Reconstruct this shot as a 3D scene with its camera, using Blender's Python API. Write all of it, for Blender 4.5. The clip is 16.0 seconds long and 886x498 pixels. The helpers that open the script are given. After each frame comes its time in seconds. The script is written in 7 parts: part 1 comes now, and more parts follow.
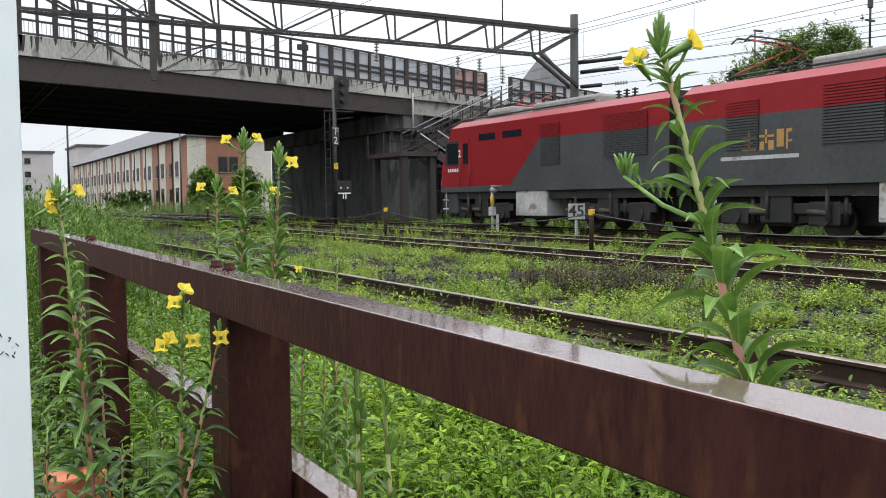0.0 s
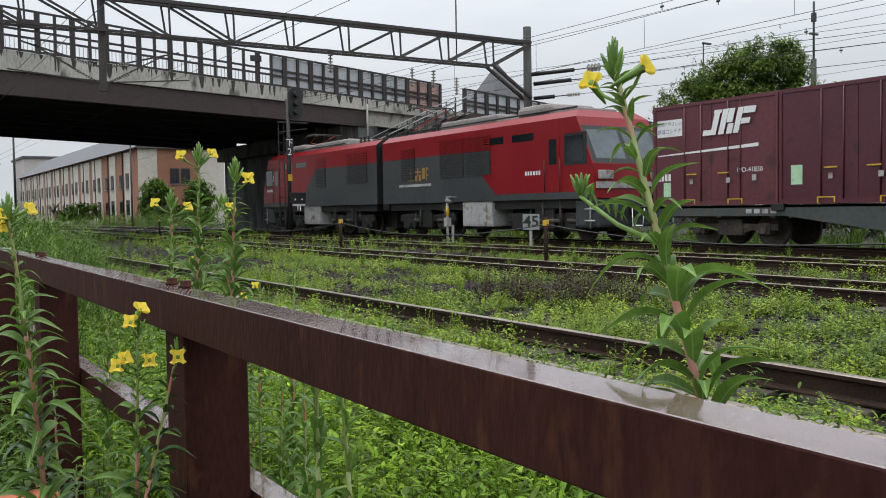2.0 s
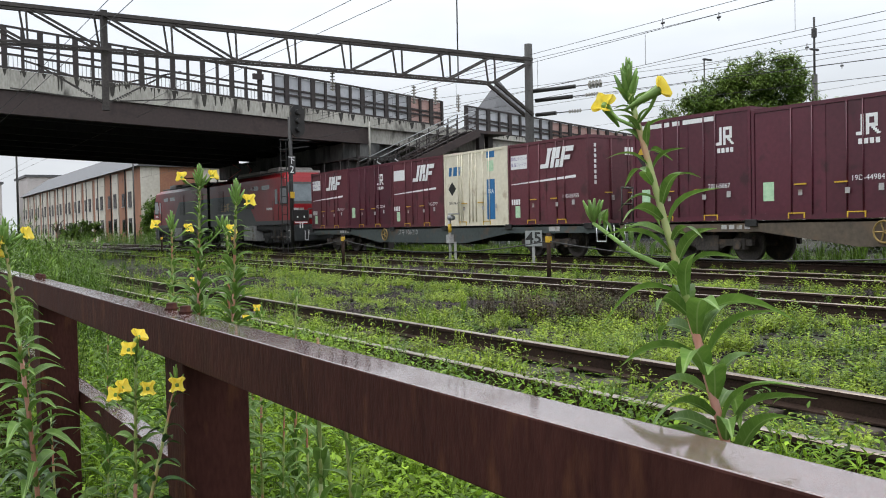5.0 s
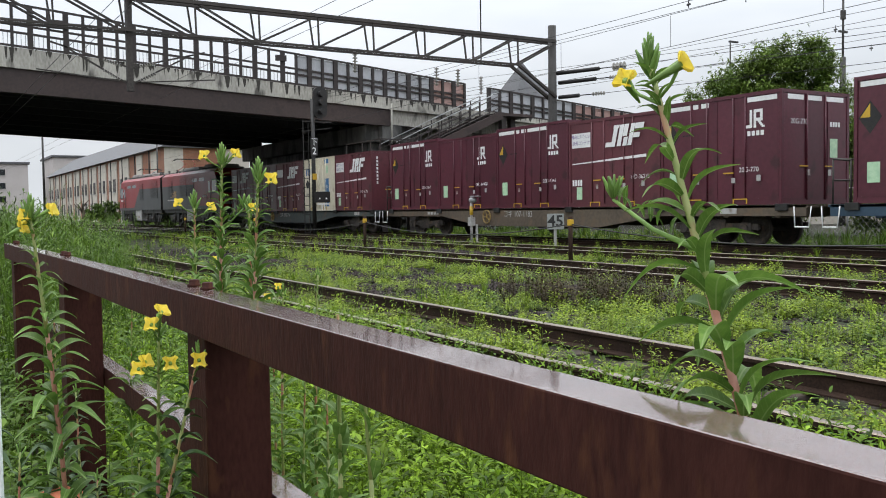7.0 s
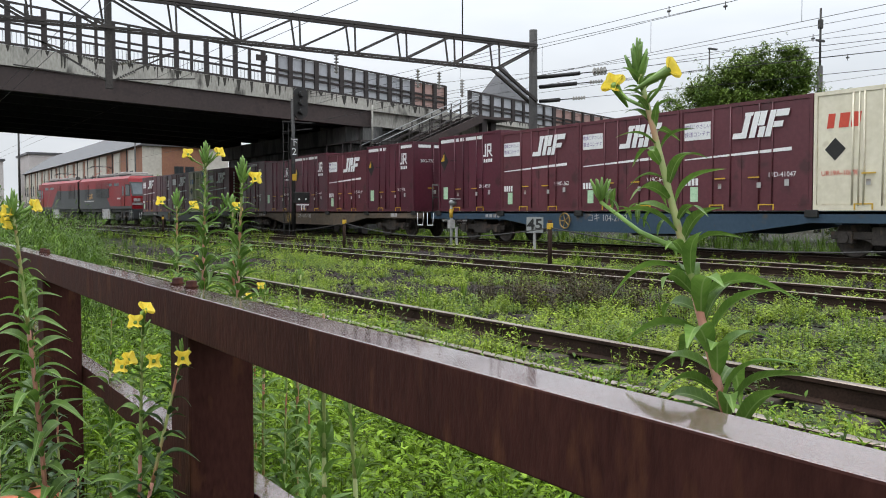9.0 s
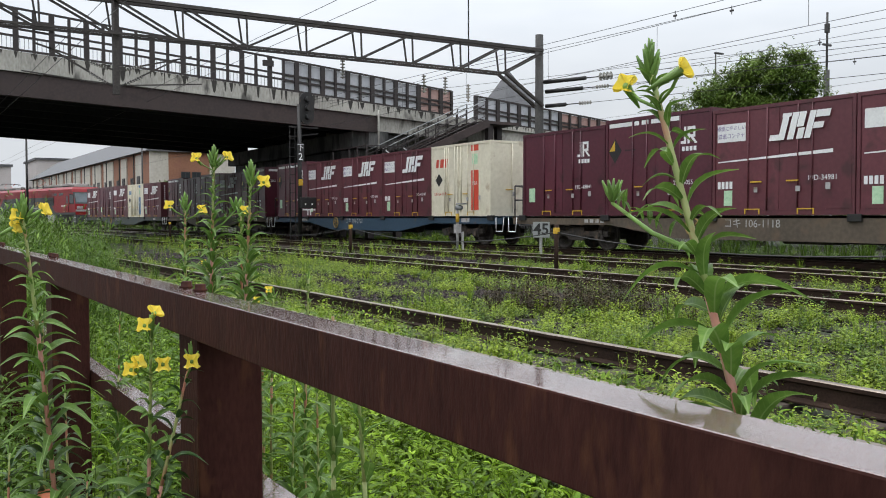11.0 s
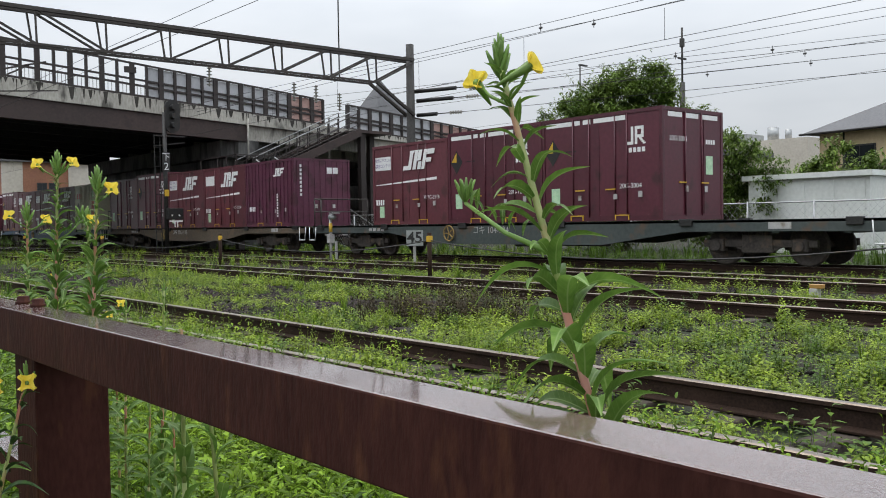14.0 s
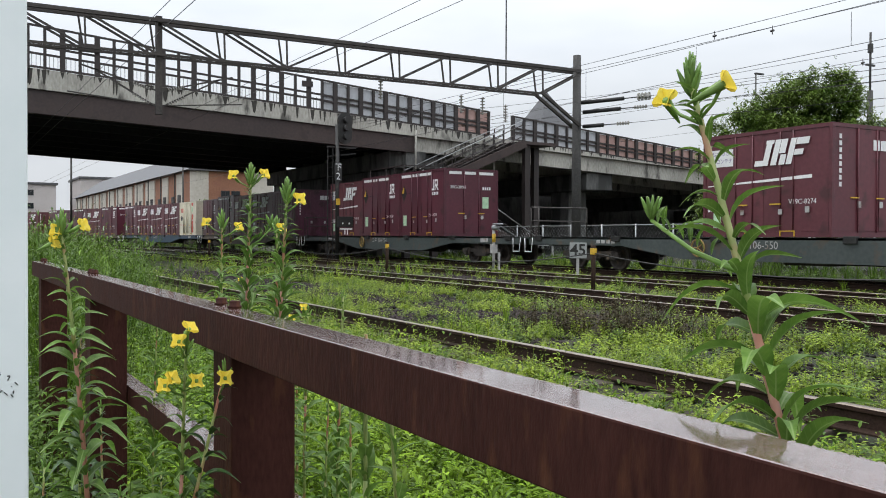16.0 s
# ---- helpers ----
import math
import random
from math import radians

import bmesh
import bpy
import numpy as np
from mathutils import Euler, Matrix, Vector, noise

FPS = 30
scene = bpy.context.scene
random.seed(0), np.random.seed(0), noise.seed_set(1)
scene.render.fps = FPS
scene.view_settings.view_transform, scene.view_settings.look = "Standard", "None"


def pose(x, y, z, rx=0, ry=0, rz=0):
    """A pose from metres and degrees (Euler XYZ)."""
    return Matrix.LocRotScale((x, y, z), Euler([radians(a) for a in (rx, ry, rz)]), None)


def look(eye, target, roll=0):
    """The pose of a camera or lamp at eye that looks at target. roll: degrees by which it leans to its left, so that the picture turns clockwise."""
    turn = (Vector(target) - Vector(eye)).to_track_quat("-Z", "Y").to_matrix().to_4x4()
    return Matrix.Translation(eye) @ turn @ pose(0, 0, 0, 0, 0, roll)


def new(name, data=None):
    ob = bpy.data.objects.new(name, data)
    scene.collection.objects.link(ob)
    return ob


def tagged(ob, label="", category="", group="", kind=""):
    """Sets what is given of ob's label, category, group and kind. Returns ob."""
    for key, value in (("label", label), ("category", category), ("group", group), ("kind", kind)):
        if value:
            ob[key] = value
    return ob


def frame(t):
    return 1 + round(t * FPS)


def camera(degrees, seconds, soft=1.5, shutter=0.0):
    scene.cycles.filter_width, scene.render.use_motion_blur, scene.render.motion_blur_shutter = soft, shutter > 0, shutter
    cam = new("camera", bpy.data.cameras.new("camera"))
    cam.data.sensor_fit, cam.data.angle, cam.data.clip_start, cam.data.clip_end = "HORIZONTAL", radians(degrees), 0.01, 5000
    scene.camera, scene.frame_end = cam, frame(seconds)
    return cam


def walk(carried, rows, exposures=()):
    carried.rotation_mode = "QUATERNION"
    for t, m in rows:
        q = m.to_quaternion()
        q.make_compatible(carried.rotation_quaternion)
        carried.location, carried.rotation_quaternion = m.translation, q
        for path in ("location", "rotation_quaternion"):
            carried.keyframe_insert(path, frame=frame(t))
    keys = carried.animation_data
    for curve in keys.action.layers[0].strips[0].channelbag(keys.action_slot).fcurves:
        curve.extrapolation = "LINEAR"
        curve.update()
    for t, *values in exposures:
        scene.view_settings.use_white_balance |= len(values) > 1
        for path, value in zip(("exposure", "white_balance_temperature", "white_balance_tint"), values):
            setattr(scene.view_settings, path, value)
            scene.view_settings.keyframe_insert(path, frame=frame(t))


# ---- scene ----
import collections
cam = camera(53.0, 16.0, soft=1.0)
PATH = [
    (0, (-0.001, -0.014, 0.991), (0.992, 1.719, 0.879), -0.6),
    (0.5, (0.008, -0.005, 0.987), (0.991, 1.735, 0.900), -0.7),
    (1, (0.003, -0.009, 0.994), (1.047, 1.694, 0.890), -0.8),
    (1.5, (-0.007, -0.017, 1.000), (1.050, 1.677, 0.883), -1.3),
    (2, (-0.010, -0.020, 1.001), (1.069, 1.661, 0.912), -0.9),
    (2.5, (-0.002, -0.011, 0.998), (1.101, 1.654, 0.904), -0.9),
    (3, (0.004, -0.012, 1.000), (1.120, 1.644, 0.897), -1.4),
    (3.5, (0.009, -0.016, 0.999), (1.149, 1.624, 0.895), -1.9),
    (4, (0.009, 0.019, 1.011), (1.151, 1.660, 0.950), -2.3),
    (4.2, (0.004, 0.015, 1.015), (1.122, 1.673, 0.965), -2.3),
    (6.5, (0.009, 0.012, 1.005), (1.059, 1.712, 0.917), -0.5),
    (7, (0.006, 0.010, 1.005), (1.040, 1.720, 0.915), -0.8),
    (7.5, (0.001, 0.009, 1.005), (1.049, 1.710, 0.910), -0.6),
    (8, (-0.000, 0.011, 1.005), (1.067, 1.700, 0.918), -0.4),
    (8.5, (-0.006, 0.009, 1.005), (1.076, 1.690, 0.918), 0.2),
    (9, (-0.008, 0.007, 1.003), (1.066, 1.692, 0.918), -0.1),
    (11.3, (-0.011, 0.012, 0.998), (1.051, 1.705, 0.929), -0.2),
    (11.5, (-0.011, 0.012, 0.997), (1.063, 1.698, 0.939), 0.0),
    (12, (-0.005, 0.014, 0.999), (1.090, 1.687, 0.961), 0.1),
    (12.5, (0.002, 0.012, 0.999), (1.095, 1.687, 0.979), -0.3),
    (13, (0.008, 0.025, 0.992), (1.184, 1.643, 0.984), 0.1),
    (13.5, (0.024, 0.019, 0.993), (1.315, 1.546, 0.950), -0.0),
    (14, (0.032, 0.031, 0.992), (1.322, 1.558, 0.936), -0.9),
    (14.5, (0.016, 0.023, 0.990), (1.220, 1.618, 0.924), -1.0),
    (15, (0.009, 0.024, 0.991), (1.165, 1.655, 0.921), 0.1),
    (15.5, (0.002, 0.021, 0.996), (1.094, 1.696, 0.941), 0.5),
    (16, (-0.001, 0.024, 0.996), (0.992, 1.759, 0.967), 0.2),
]
EXPOSURES = [(0, 0.1), (0.5, -0.33), (1.0, -0.36), (2.0, -0.34), (3.0, -0.25), (4.0, -0.08), (6.5, -0.14), (9.0, -0.12), (12.0, -0.24), (12.5, -0.3), (13.0, -0.5), (13.5, -0.52), (14.0, -0.32), (15.0, -0.22), (16.0, -0.18)]
walk(cam, [(t, look(eye, target, roll)) for t, eye, target, roll in PATH], EXPOSURES)

# ---------- world, sun, exposure ----------
SUN_ELEV, SUN_ROT = radians(80), radians(329)
world = bpy.data.worlds.new("overcast_sky")
scene.world = world
world.use_nodes = True
nt = world.node_tree
nt.nodes.clear()
sky = nt.nodes.new("ShaderNodeTexSky")
sky.sky_type = "NISHITA"
sky.sun_disc = False
sky.sun_elevation, sky.sun_rotation = SUN_ELEV, SUN_ROT
sky.dust_density, sky.air_density = 4.0, 1.2
tc = nt.nodes.new("ShaderNodeTexCoord")
mp = nt.nodes.new("ShaderNodeMapping")
mp.inputs["Scale"].default_value = (1.6, 1.6, 5.0)
cl = nt.nodes.new("ShaderNodeTexNoise")
cl.inputs["Scale"].default_value, cl.inputs["Detail"].default_value = 2.2, 4.0
rp = nt.nodes.new("ShaderNodeValToRGB")
rp.color_ramp.elements[0].position, rp.color_ramp.elements[0].color = 0.3, (6.3, 6.7, 7.2, 1)
rp.color_ramp.elements[1].position, rp.color_ramp.elements[1].color = 0.75, (7.9, 8.2, 8.6, 1)
mx = nt.nodes.new("ShaderNodeMix")
mx.data_type = "RGBA"
mx.inputs[0].default_value = 0.9
sx = nt.nodes.new("ShaderNodeSeparateXYZ")
zr = nt.nodes.new("ShaderNodeMapRange")      # an overcast sky is about three and a half times brighter overhead than at the horizon
zr.inputs[1].default_value, zr.inputs[2].default_value, zr.inputs[3].default_value, zr.inputs[4].default_value = 0.12, 1.0, 1.0, 3.6
ml = nt.nodes.new("ShaderNodeVectorMath")
ml.operation = "SCALE"
nt.links.new(tc.outputs["Generated"], sx.inputs[0])
nt.links.new(sx.outputs["Z"], zr.inputs[0])
bg = nt.nodes.new("ShaderNodeBackground")
bg.inputs["Strength"].default_value = 0.124
wo = nt.nodes.new("ShaderNodeOutputWorld")
nt.links.new(tc.outputs["Generated"], mp.inputs["Vector"])
nt.links.new(mp.outputs["Vector"], cl.inputs["Vector"])
nt.links.new(cl.outputs["Fac"], rp.inputs["Fac"])
nt.links.new(sky.outputs["Color"], mx.inputs[6])
nt.links.new(rp.outputs["Color"], mx.inputs[7])
nt.links.new(mx.outputs[2], ml.inputs[0])
nt.links.new(zr.outputs[0], ml.inputs["Scale"])
nt.links.new(ml.outputs[0], bg.inputs["Color"])
nt.links.new(bg.outputs["Background"], wo.inputs["Surface"])
sl = bpy.data.lights.new("sun", "SUN")
sl.energy, sl.angle, sl.color = 1.2, radians(40), (1.0, 0.98, 0.95)
sun = new("sun", sl)
sun.matrix_world = look((0, 0, 50), (3, -5, 16))

# ---------- materials ----------
def mat(name, c1, c2, rough=0.6, metal=0.0, fine=40.0, coarse=2.0, bump=0.2, c3=None, c3_cut=0.62, spec=0.5, coord="Object", rand=0.0, stretch=(1, 1, 1), island=False, rough_var=0.12, trans=0.0):
    m = bpy.data.materials.new(name)
    m.use_nodes = True
    n, l = m.node_tree.nodes, m.node_tree.links
    b = n["Principled BSDF"]
    b.inputs["Roughness"].default_value, b.inputs["Metallic"].default_value = rough, metal
    b.inputs["Specular IOR Level"].default_value = spec
    tcn = n.new("ShaderNodeTexCoord")
    mpn = n.new("ShaderNodeMapping")
    mpn.inputs["Scale"].default_value = stretch
    l.new(tcn.outputs[coord], mpn.inputs["Vector"])
    def nz(scale, detail=4.0):
        t = n.new("ShaderNodeTexNoise")
        t.inputs["Scale"].default_value, t.inputs["Detail"].default_value = scale, detail
        l.new(mpn.outputs["Vector"], t.inputs["Vector"])
        return t.outputs["Fac"]
    f1, f2 = nz(fine), nz(coarse)
    mixf = n.new("ShaderNodeMath"); mixf.operation = "MULTIPLY_ADD"
    l.new(f1, mixf.inputs[0]); mixf.inputs[1].default_value = 0.5
    h2 = n.new("ShaderNodeMath"); h2.operation = "MULTIPLY"
    l.new(f2, h2.inputs[0]); h2.inputs[1].default_value = 0.5
    l.new(h2.outputs[0], mixf.inputs[2])
    r = n.new("ShaderNodeValToRGB")
    r.color_ramp.elements[0].position, r.color_ramp.elements[0].color = 0.36, (*c1, 1)
    r.color_ramp.elements[1].position, r.color_ramp.elements[1].color = 0.64, (*c2, 1)
    l.new(mixf.outputs[0], r.inputs["Fac"])
    col = r.outputs["Color"]
    if c3:
        f3 = nz(coarse * 2.3, 6.0)
        r3 = n.new("ShaderNodeValToRGB")
        r3.color_ramp.elements[0].position, r3.color_ramp.elements[1].position = c3_cut - 0.04, c3_cut + 0.06
        r3.color_ramp.elements[0].color, r3.color_ramp.elements[1].color = (0, 0, 0, 1), (1, 1, 1, 1)
        l.new(f3, r3.inputs["Fac"])
        mm = n.new("ShaderNodeMix"); mm.data_type = "RGBA"
        l.new(r3.outputs["Color"], mm.inputs[0]); l.new(col, mm.inputs[6]); mm.inputs[7].default_value = (*c3, 1)
        col = mm.outputs[2]
    if rand:
        src = n.new("ShaderNodeNewGeometry").outputs["Random Per Island"] if island else n.new("ShaderNodeObjectInfo").outputs["Random"]
        mr = n.new("ShaderNodeMapRange")
        mr.inputs[3].default_value, mr.inputs[4].default_value = 1 - rand, 1 + rand
        l.new(src, mr.inputs[0])
        hs = n.new("ShaderNodeHueSaturation")
        l.new(mr.outputs[0], hs.inputs["Value"]); l.new(col, hs.inputs["Color"])
        col = hs.outputs["Color"]
    l.new(col, b.inputs["Base Color"])
    rr = n.new("ShaderNodeMapRange")
    rr.inputs[3].default_value, rr.inputs[4].default_value = max(0.03, rough - rough_var), min(1, rough + rough_var)
    l.new(f2, rr.inputs[0]); l.new(rr.outputs[0], b.inputs["Roughness"])
    if bump:
        bp = n.new("ShaderNodeBump")
        bp.inputs["Strength"].default_value, bp.inputs["Distance"].default_value = bump, 0.01
        l.new(f1, bp.inputs["Height"]); l.new(bp.outputs["Normal"], b.inputs["Normal"])
    if trans:
        tr = n.new("ShaderNodeBsdfTranslucent")
        l.new(col, tr.inputs["Color"])
        ms = n.new("ShaderNodeMixShader"); ms.inputs[0].default_value = trans
        l.new(b.outputs[0], ms.inputs[1]); l.new(tr.outputs[0], ms.inputs[2])
        l.new(ms.outputs[0], n["Material Output"].inputs["Surface"])
    return m

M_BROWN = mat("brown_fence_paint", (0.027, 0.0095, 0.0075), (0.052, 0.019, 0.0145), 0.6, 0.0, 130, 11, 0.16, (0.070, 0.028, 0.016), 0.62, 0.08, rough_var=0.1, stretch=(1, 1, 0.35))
# wet gloss, with the base colour also lightened to add sky sheen
M_WETSHEEN = mat("rain_wet_brown_paint_sky_lightened", (0.075, 0.032, 0.027), (0.115, 0.055, 0.046), 0.18, 0.0, 330, 16, 0.30, (0.06, 0.04, 0.025), 0.66, 0.9, rough_var=0.12)
M_WETSHEEN.node_tree.nodes["Principled BSDF"].inputs["Coat Weight"].default_value = 1.0
M_WETSHEEN.node_tree.nodes["Principled BSDF"].inputs["Coat Roughness"].default_value = 0.07
M_RAILSTEEL = mat("rusty_rail", (0.018, 0.011, 0.008), (0.042, 0.025, 0.018), 0.75, 0.0, 60, 4, 0.3, spec=0.12)
M_RAILHEAD = mat("worn_rail_head", (0.16, 0.12, 0.09), (0.30, 0.26, 0.22), 0.35, 0.8, 40, 3, 0.05)
M_SOIL = mat("damp_soil", (0.010, 0.008, 0.006), (0.028, 0.022, 0.015), 0.9, 0.0, 30, 1.2, 0.8, (0.022, 0.034, 0.010), 0.56, 0.3)
M_STONE = mat("dark_ballast", (0.011, 0.0085, 0.0085), (0.044, 0.034, 0.034), 0.85, 0, 30, 3, 0.3, rand=0.7, island=True, spec=0.15)
M_CONC = mat("stained_concrete", (0.26, 0.25, 0.22), (0.48, 0.46, 0.41), 0.85, 0, 12, 0.7, 0.25, (0.10, 0.095, 0.085), 0.60, 0.3, stretch=(1, 1, 0.35))
# concrete coloured darker to stand for the shade beneath the bridge
M_PIER = mat("shade_darkened_pier_concrete", (0.07, 0.07, 0.068), (0.15, 0.148, 0.14), 0.9, 0, 8, 0.5, 0.25, (0.045, 0.045, 0.043), 0.55, 0.3, stretch=(1, 1, 0.3))
M_STAIN = mat("black_water_stain", (0.022, 0.020, 0.017), (0.06, 0.055, 0.046), 0.9, 0, 14, 2, 0.1)
M_GIRDER = mat("brown_girder_paint", (0.028, 0.017, 0.015), (0.050, 0.031, 0.027), 0.6, 0, 8, 0.5, 0.1, (0.022, 0.013, 0.011), 0.60)
M_UNDER = mat("dark_deck_underside", (0.028, 0.029, 0.033), (0.050, 0.051, 0.056), 0.85, 0, 6, 0.5, 0.1, spec=0.2)
M_DARKSTEEL = mat("dark_brown_railing", (0.018, 0.013, 0.012), (0.035, 0.026, 0.024), 0.55, 0.1, 20, 1, 0.1)
M_BLACK = mat("black_iron", (0.012, 0.012, 0.012), (0.03, 0.028, 0.026), 0.55, 0.2, 30, 2, 0.2, (0.06, 0.04, 0.025), 0.66)
M_TRUSS = mat("weathered_gantry_steel", (0.026, 0.022, 0.020), (0.065, 0.056, 0.05), 0.6, 0.3, 20, 1, 0.15)
M_POLE = mat("dark_concrete_pole", (0.03, 0.029, 0.028), (0.065, 0.062, 0.058), 0.8, 0, 20, 1, 0.2)
M_PORC = mat("grey_porcelain", (0.22, 0.21, 0.19), (0.40, 0.39, 0.36), 0.25, 0, 20, 2, 0.0)
M_PANEL = mat("smoky_barrier_panel", (0.38, 0.39, 0.41), (0.48, 0.49, 0.51), 0.3, 0, 6, 0.6, 0.0)
M_PANELRED = mat("pinkish_barrier_panel", (0.36, 0.22, 0.19), (0.46, 0.30, 0.26), 0.45, 0, 6, 0.6, 0.0)
M_GALV = mat("galvanised_rail", (0.24, 0.25, 0.25), (0.40, 0.41, 0.41), 0.4, 0.6, 20, 2, 0.05)
M_LRED = mat("loco_red_paint", (0.185, 0.0065, 0.010), (0.235, 0.0095, 0.013), 0.36, 0, 8, 0.6, 0.03, (0.20, 0.014, 0.016), 0.66, spec=0.25)
M_LGREY = mat("loco_dark_grey_paint", (0.040, 0.043, 0.044), (0.062, 0.065, 0.066), 0.42, 0, 8, 0.6, 0.03, (0.06, 0.055, 0.05), 0.66, spec=0.25)
M_ROOF = mat("dusty_roof_paint", (0.16, 0.14, 0.13), (0.27, 0.25, 0.23), 0.7, 0, 14, 1, 0.2)
M_LWHITE = mat("dirty_white_box", (0.30, 0.29, 0.28), (0.46, 0.45, 0.44), 0.5, 0, 10, 1.5, 0.1, (0.2, 0.16, 0.12), 0.6)
M_GLASS = mat("dark_window_glass", (0.008, 0.011, 0.013), (0.014, 0.018, 0.02), 0.08, 0, 3, 1, 0.0, spec=0.35, rough_var=0.02)
M_SCREEN = mat("windscreen_glass", (0.05, 0.065, 0.07), (0.09, 0.11, 0.12), 0.08, 0, 3, 1, 0.0, spec=0.4, rough_var=0.02)
M_CONT = mat("container_maroon", (0.064, 0.0105, 0.020), (0.092, 0.0165, 0.029), 0.42, 0, 10, 0.8, 0.06, (0.043, 0.010, 0.014), 0.64, rand=0.16)
M_CONTB = mat("container_faded_maroon", (0.088, 0.019, 0.027), (0.120, 0.029, 0.038), 0.5, 0, 10, 0.8, 0.06, (0.06, 0.017, 0.020), 0.62, rand=0.12)
M_CONTP = mat("container_purple", (0.078, 0.017, 0.038), (0.108, 0.026, 0.052), 0.45, 0, 10, 0.8, 0.06, (0.056, 0.014, 0.024), 0.56)
M_CREAM = mat("container_cream", (0.60, 0.55, 0.42), (0.72, 0.67, 0.53), 0.5, 0, 8, 0.8, 0.06, (0.46, 0.38, 0.27), 0.66)
M_WHITE = mat("white_paint", (0.66, 0.66, 0.65), (0.80, 0.80, 0.79), 0.5, 0, 20, 2, 0.02)
M_WPOST = mat("white_enamel_post", (0.72, 0.78, 0.77), (0.80, 0.84, 0.83), 0.35, 0, 10, 2, 0.02)
M_YELLOW = mat("yellow_paint", (0.48, 0.29, 0.02), (0.60, 0.38, 0.035), 0.45, 0, 20, 2, 0.05, (0.4, 0.25, 0.03), 0.65)
M_OCHRE = mat("dull_ochre_paint", (0.20, 0.13, 0.035), (0.30, 0.20, 0.055), 0.55, 0, 20, 2, 0.05, (0.14, 0.08, 0.03), 0.6)
M_BLUE = mat("blue_stripe", (0.02, 0.12, 0.28), (0.03, 0.16, 0.36), 0.4, 0, 10, 1, 0)
M_REDST = mat("red_stripe", (0.5, 0.05, 0.03), (0.6, 0.08, 0.04), 0.4, 0, 10, 1, 0)
M_STICK = mat("green_sticker", (0.30, 0.52, 0.32), (0.55, 0.72, 0.5), 0.4, 0, 60, 8, 0)
M_ORANGE = mat("faded_orange_mark", (0.30, 0.16, 0.04), (0.40, 0.22, 0.06), 0.4, 0, 10, 1, 0)
M_WAGON = mat("wagon_grey_green", (0.035, 0.045, 0.043), (0.062, 0.074, 0.070), 0.6, 0, 10, 0.8, 0.15, (0.09, 0.06, 0.04), 0.62)
M_WAGONB = mat("wagon_blue", (0.018, 0.045, 0.075), (0.032, 0.062, 0.098), 0.55, 0, 10, 0.8, 0.15, (0.08, 0.06, 0.045), 0.66)
M_WAGONT = mat("wagon_rust_tan", (0.062, 0.047, 0.033), (0.115, 0.087, 0.060), 0.7, 0, 10, 0.8, 0.15, (0.12, 0.08, 0.05), 0.6)
M_BOGIE = mat("greasy_bogie", (0.03, 0.025, 0.022), (0.085, 0.07, 0.06), 0.7, 0.2, 20, 2, 0.3, (0.12, 0.085, 0.06), 0.62)
M_BRICK = mat("brick_cladding", (0.22, 0.095, 0.055), (0.31, 0.145, 0.085), 0.8, 0, 6, 0.4, 0.1, (0.25, 0.11, 0.07), 0.6)
M_PINK = mat("pinkish_render", (0.42, 0.38, 0.36), (0.50, 0.46, 0.44), 0.8, 0, 4, 0.3, 0.1)
M_RENDER = mat("cream_render", (0.42, 0.38, 0.32), (0.54, 0.50, 0.43), 0.8, 0, 4, 0.3, 0.1)
M_ROOFT = mat("grey_roof_tiles", (0.055, 0.055, 0.058), (0.10, 0.10, 0.105), 0.6, 0, 8, 0.6, 0.3)
M_TAN = mat("tan_house_wall", (0.42, 0.32, 0.19), (0.52, 0.41, 0.26), 0.8, 0, 5, 0.4, 0.1)
M_SHED = mat("shed_cream_metal", (0.58, 0.60, 0.56), (0.70, 0.72, 0.68), 0.5, 0, 8, 0.6, 0.05)
M_BLUEROOF = mat("pale_blue_roof", (0.36, 0.55, 0.62), (0.45, 0.64, 0.70), 0.5, 0, 8, 0.6, 0.05)
M_LEAF = mat("weed_leaf", (0.060, 0.125, 0.009), (0.215, 0.325, 0.028), 0.45, 0, 6, 0.8, 0.0, coord="Object", rand=0.6, island=True, trans=0.35, spec=0.14)
M_LEAFY = mat("yellow_green_weed_leaf", (0.105, 0.170, 0.014), (0.270, 0.350, 0.042), 0.5, 0, 6, 0.8, 0.0, rand=0.55, island=True, trans=0.35, spec=0.14)
M_LEAFD = mat("dark_reddish_weed", (0.030, 0.030, 0.014), (0.070, 0.050, 0.025), 0.6, 0, 6, 0.8, 0.0, rand=0.4, island=True, trans=0.2, spec=0.14)
M_PLEAF = mat("primrose_leaf", (0.070, 0.145, 0.022), (0.145, 0.245, 0.045), 0.5, 0, 60, 8, 0.05, rand=0.25, trans=0.35, spec=0.3)
# darker copy of the weed leaf, with shade put into its colour
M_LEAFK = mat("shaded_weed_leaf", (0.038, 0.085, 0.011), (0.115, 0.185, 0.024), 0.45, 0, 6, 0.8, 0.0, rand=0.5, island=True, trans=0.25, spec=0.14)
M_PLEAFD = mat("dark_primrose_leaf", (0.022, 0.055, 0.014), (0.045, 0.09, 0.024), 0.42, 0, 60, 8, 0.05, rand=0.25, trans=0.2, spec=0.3)
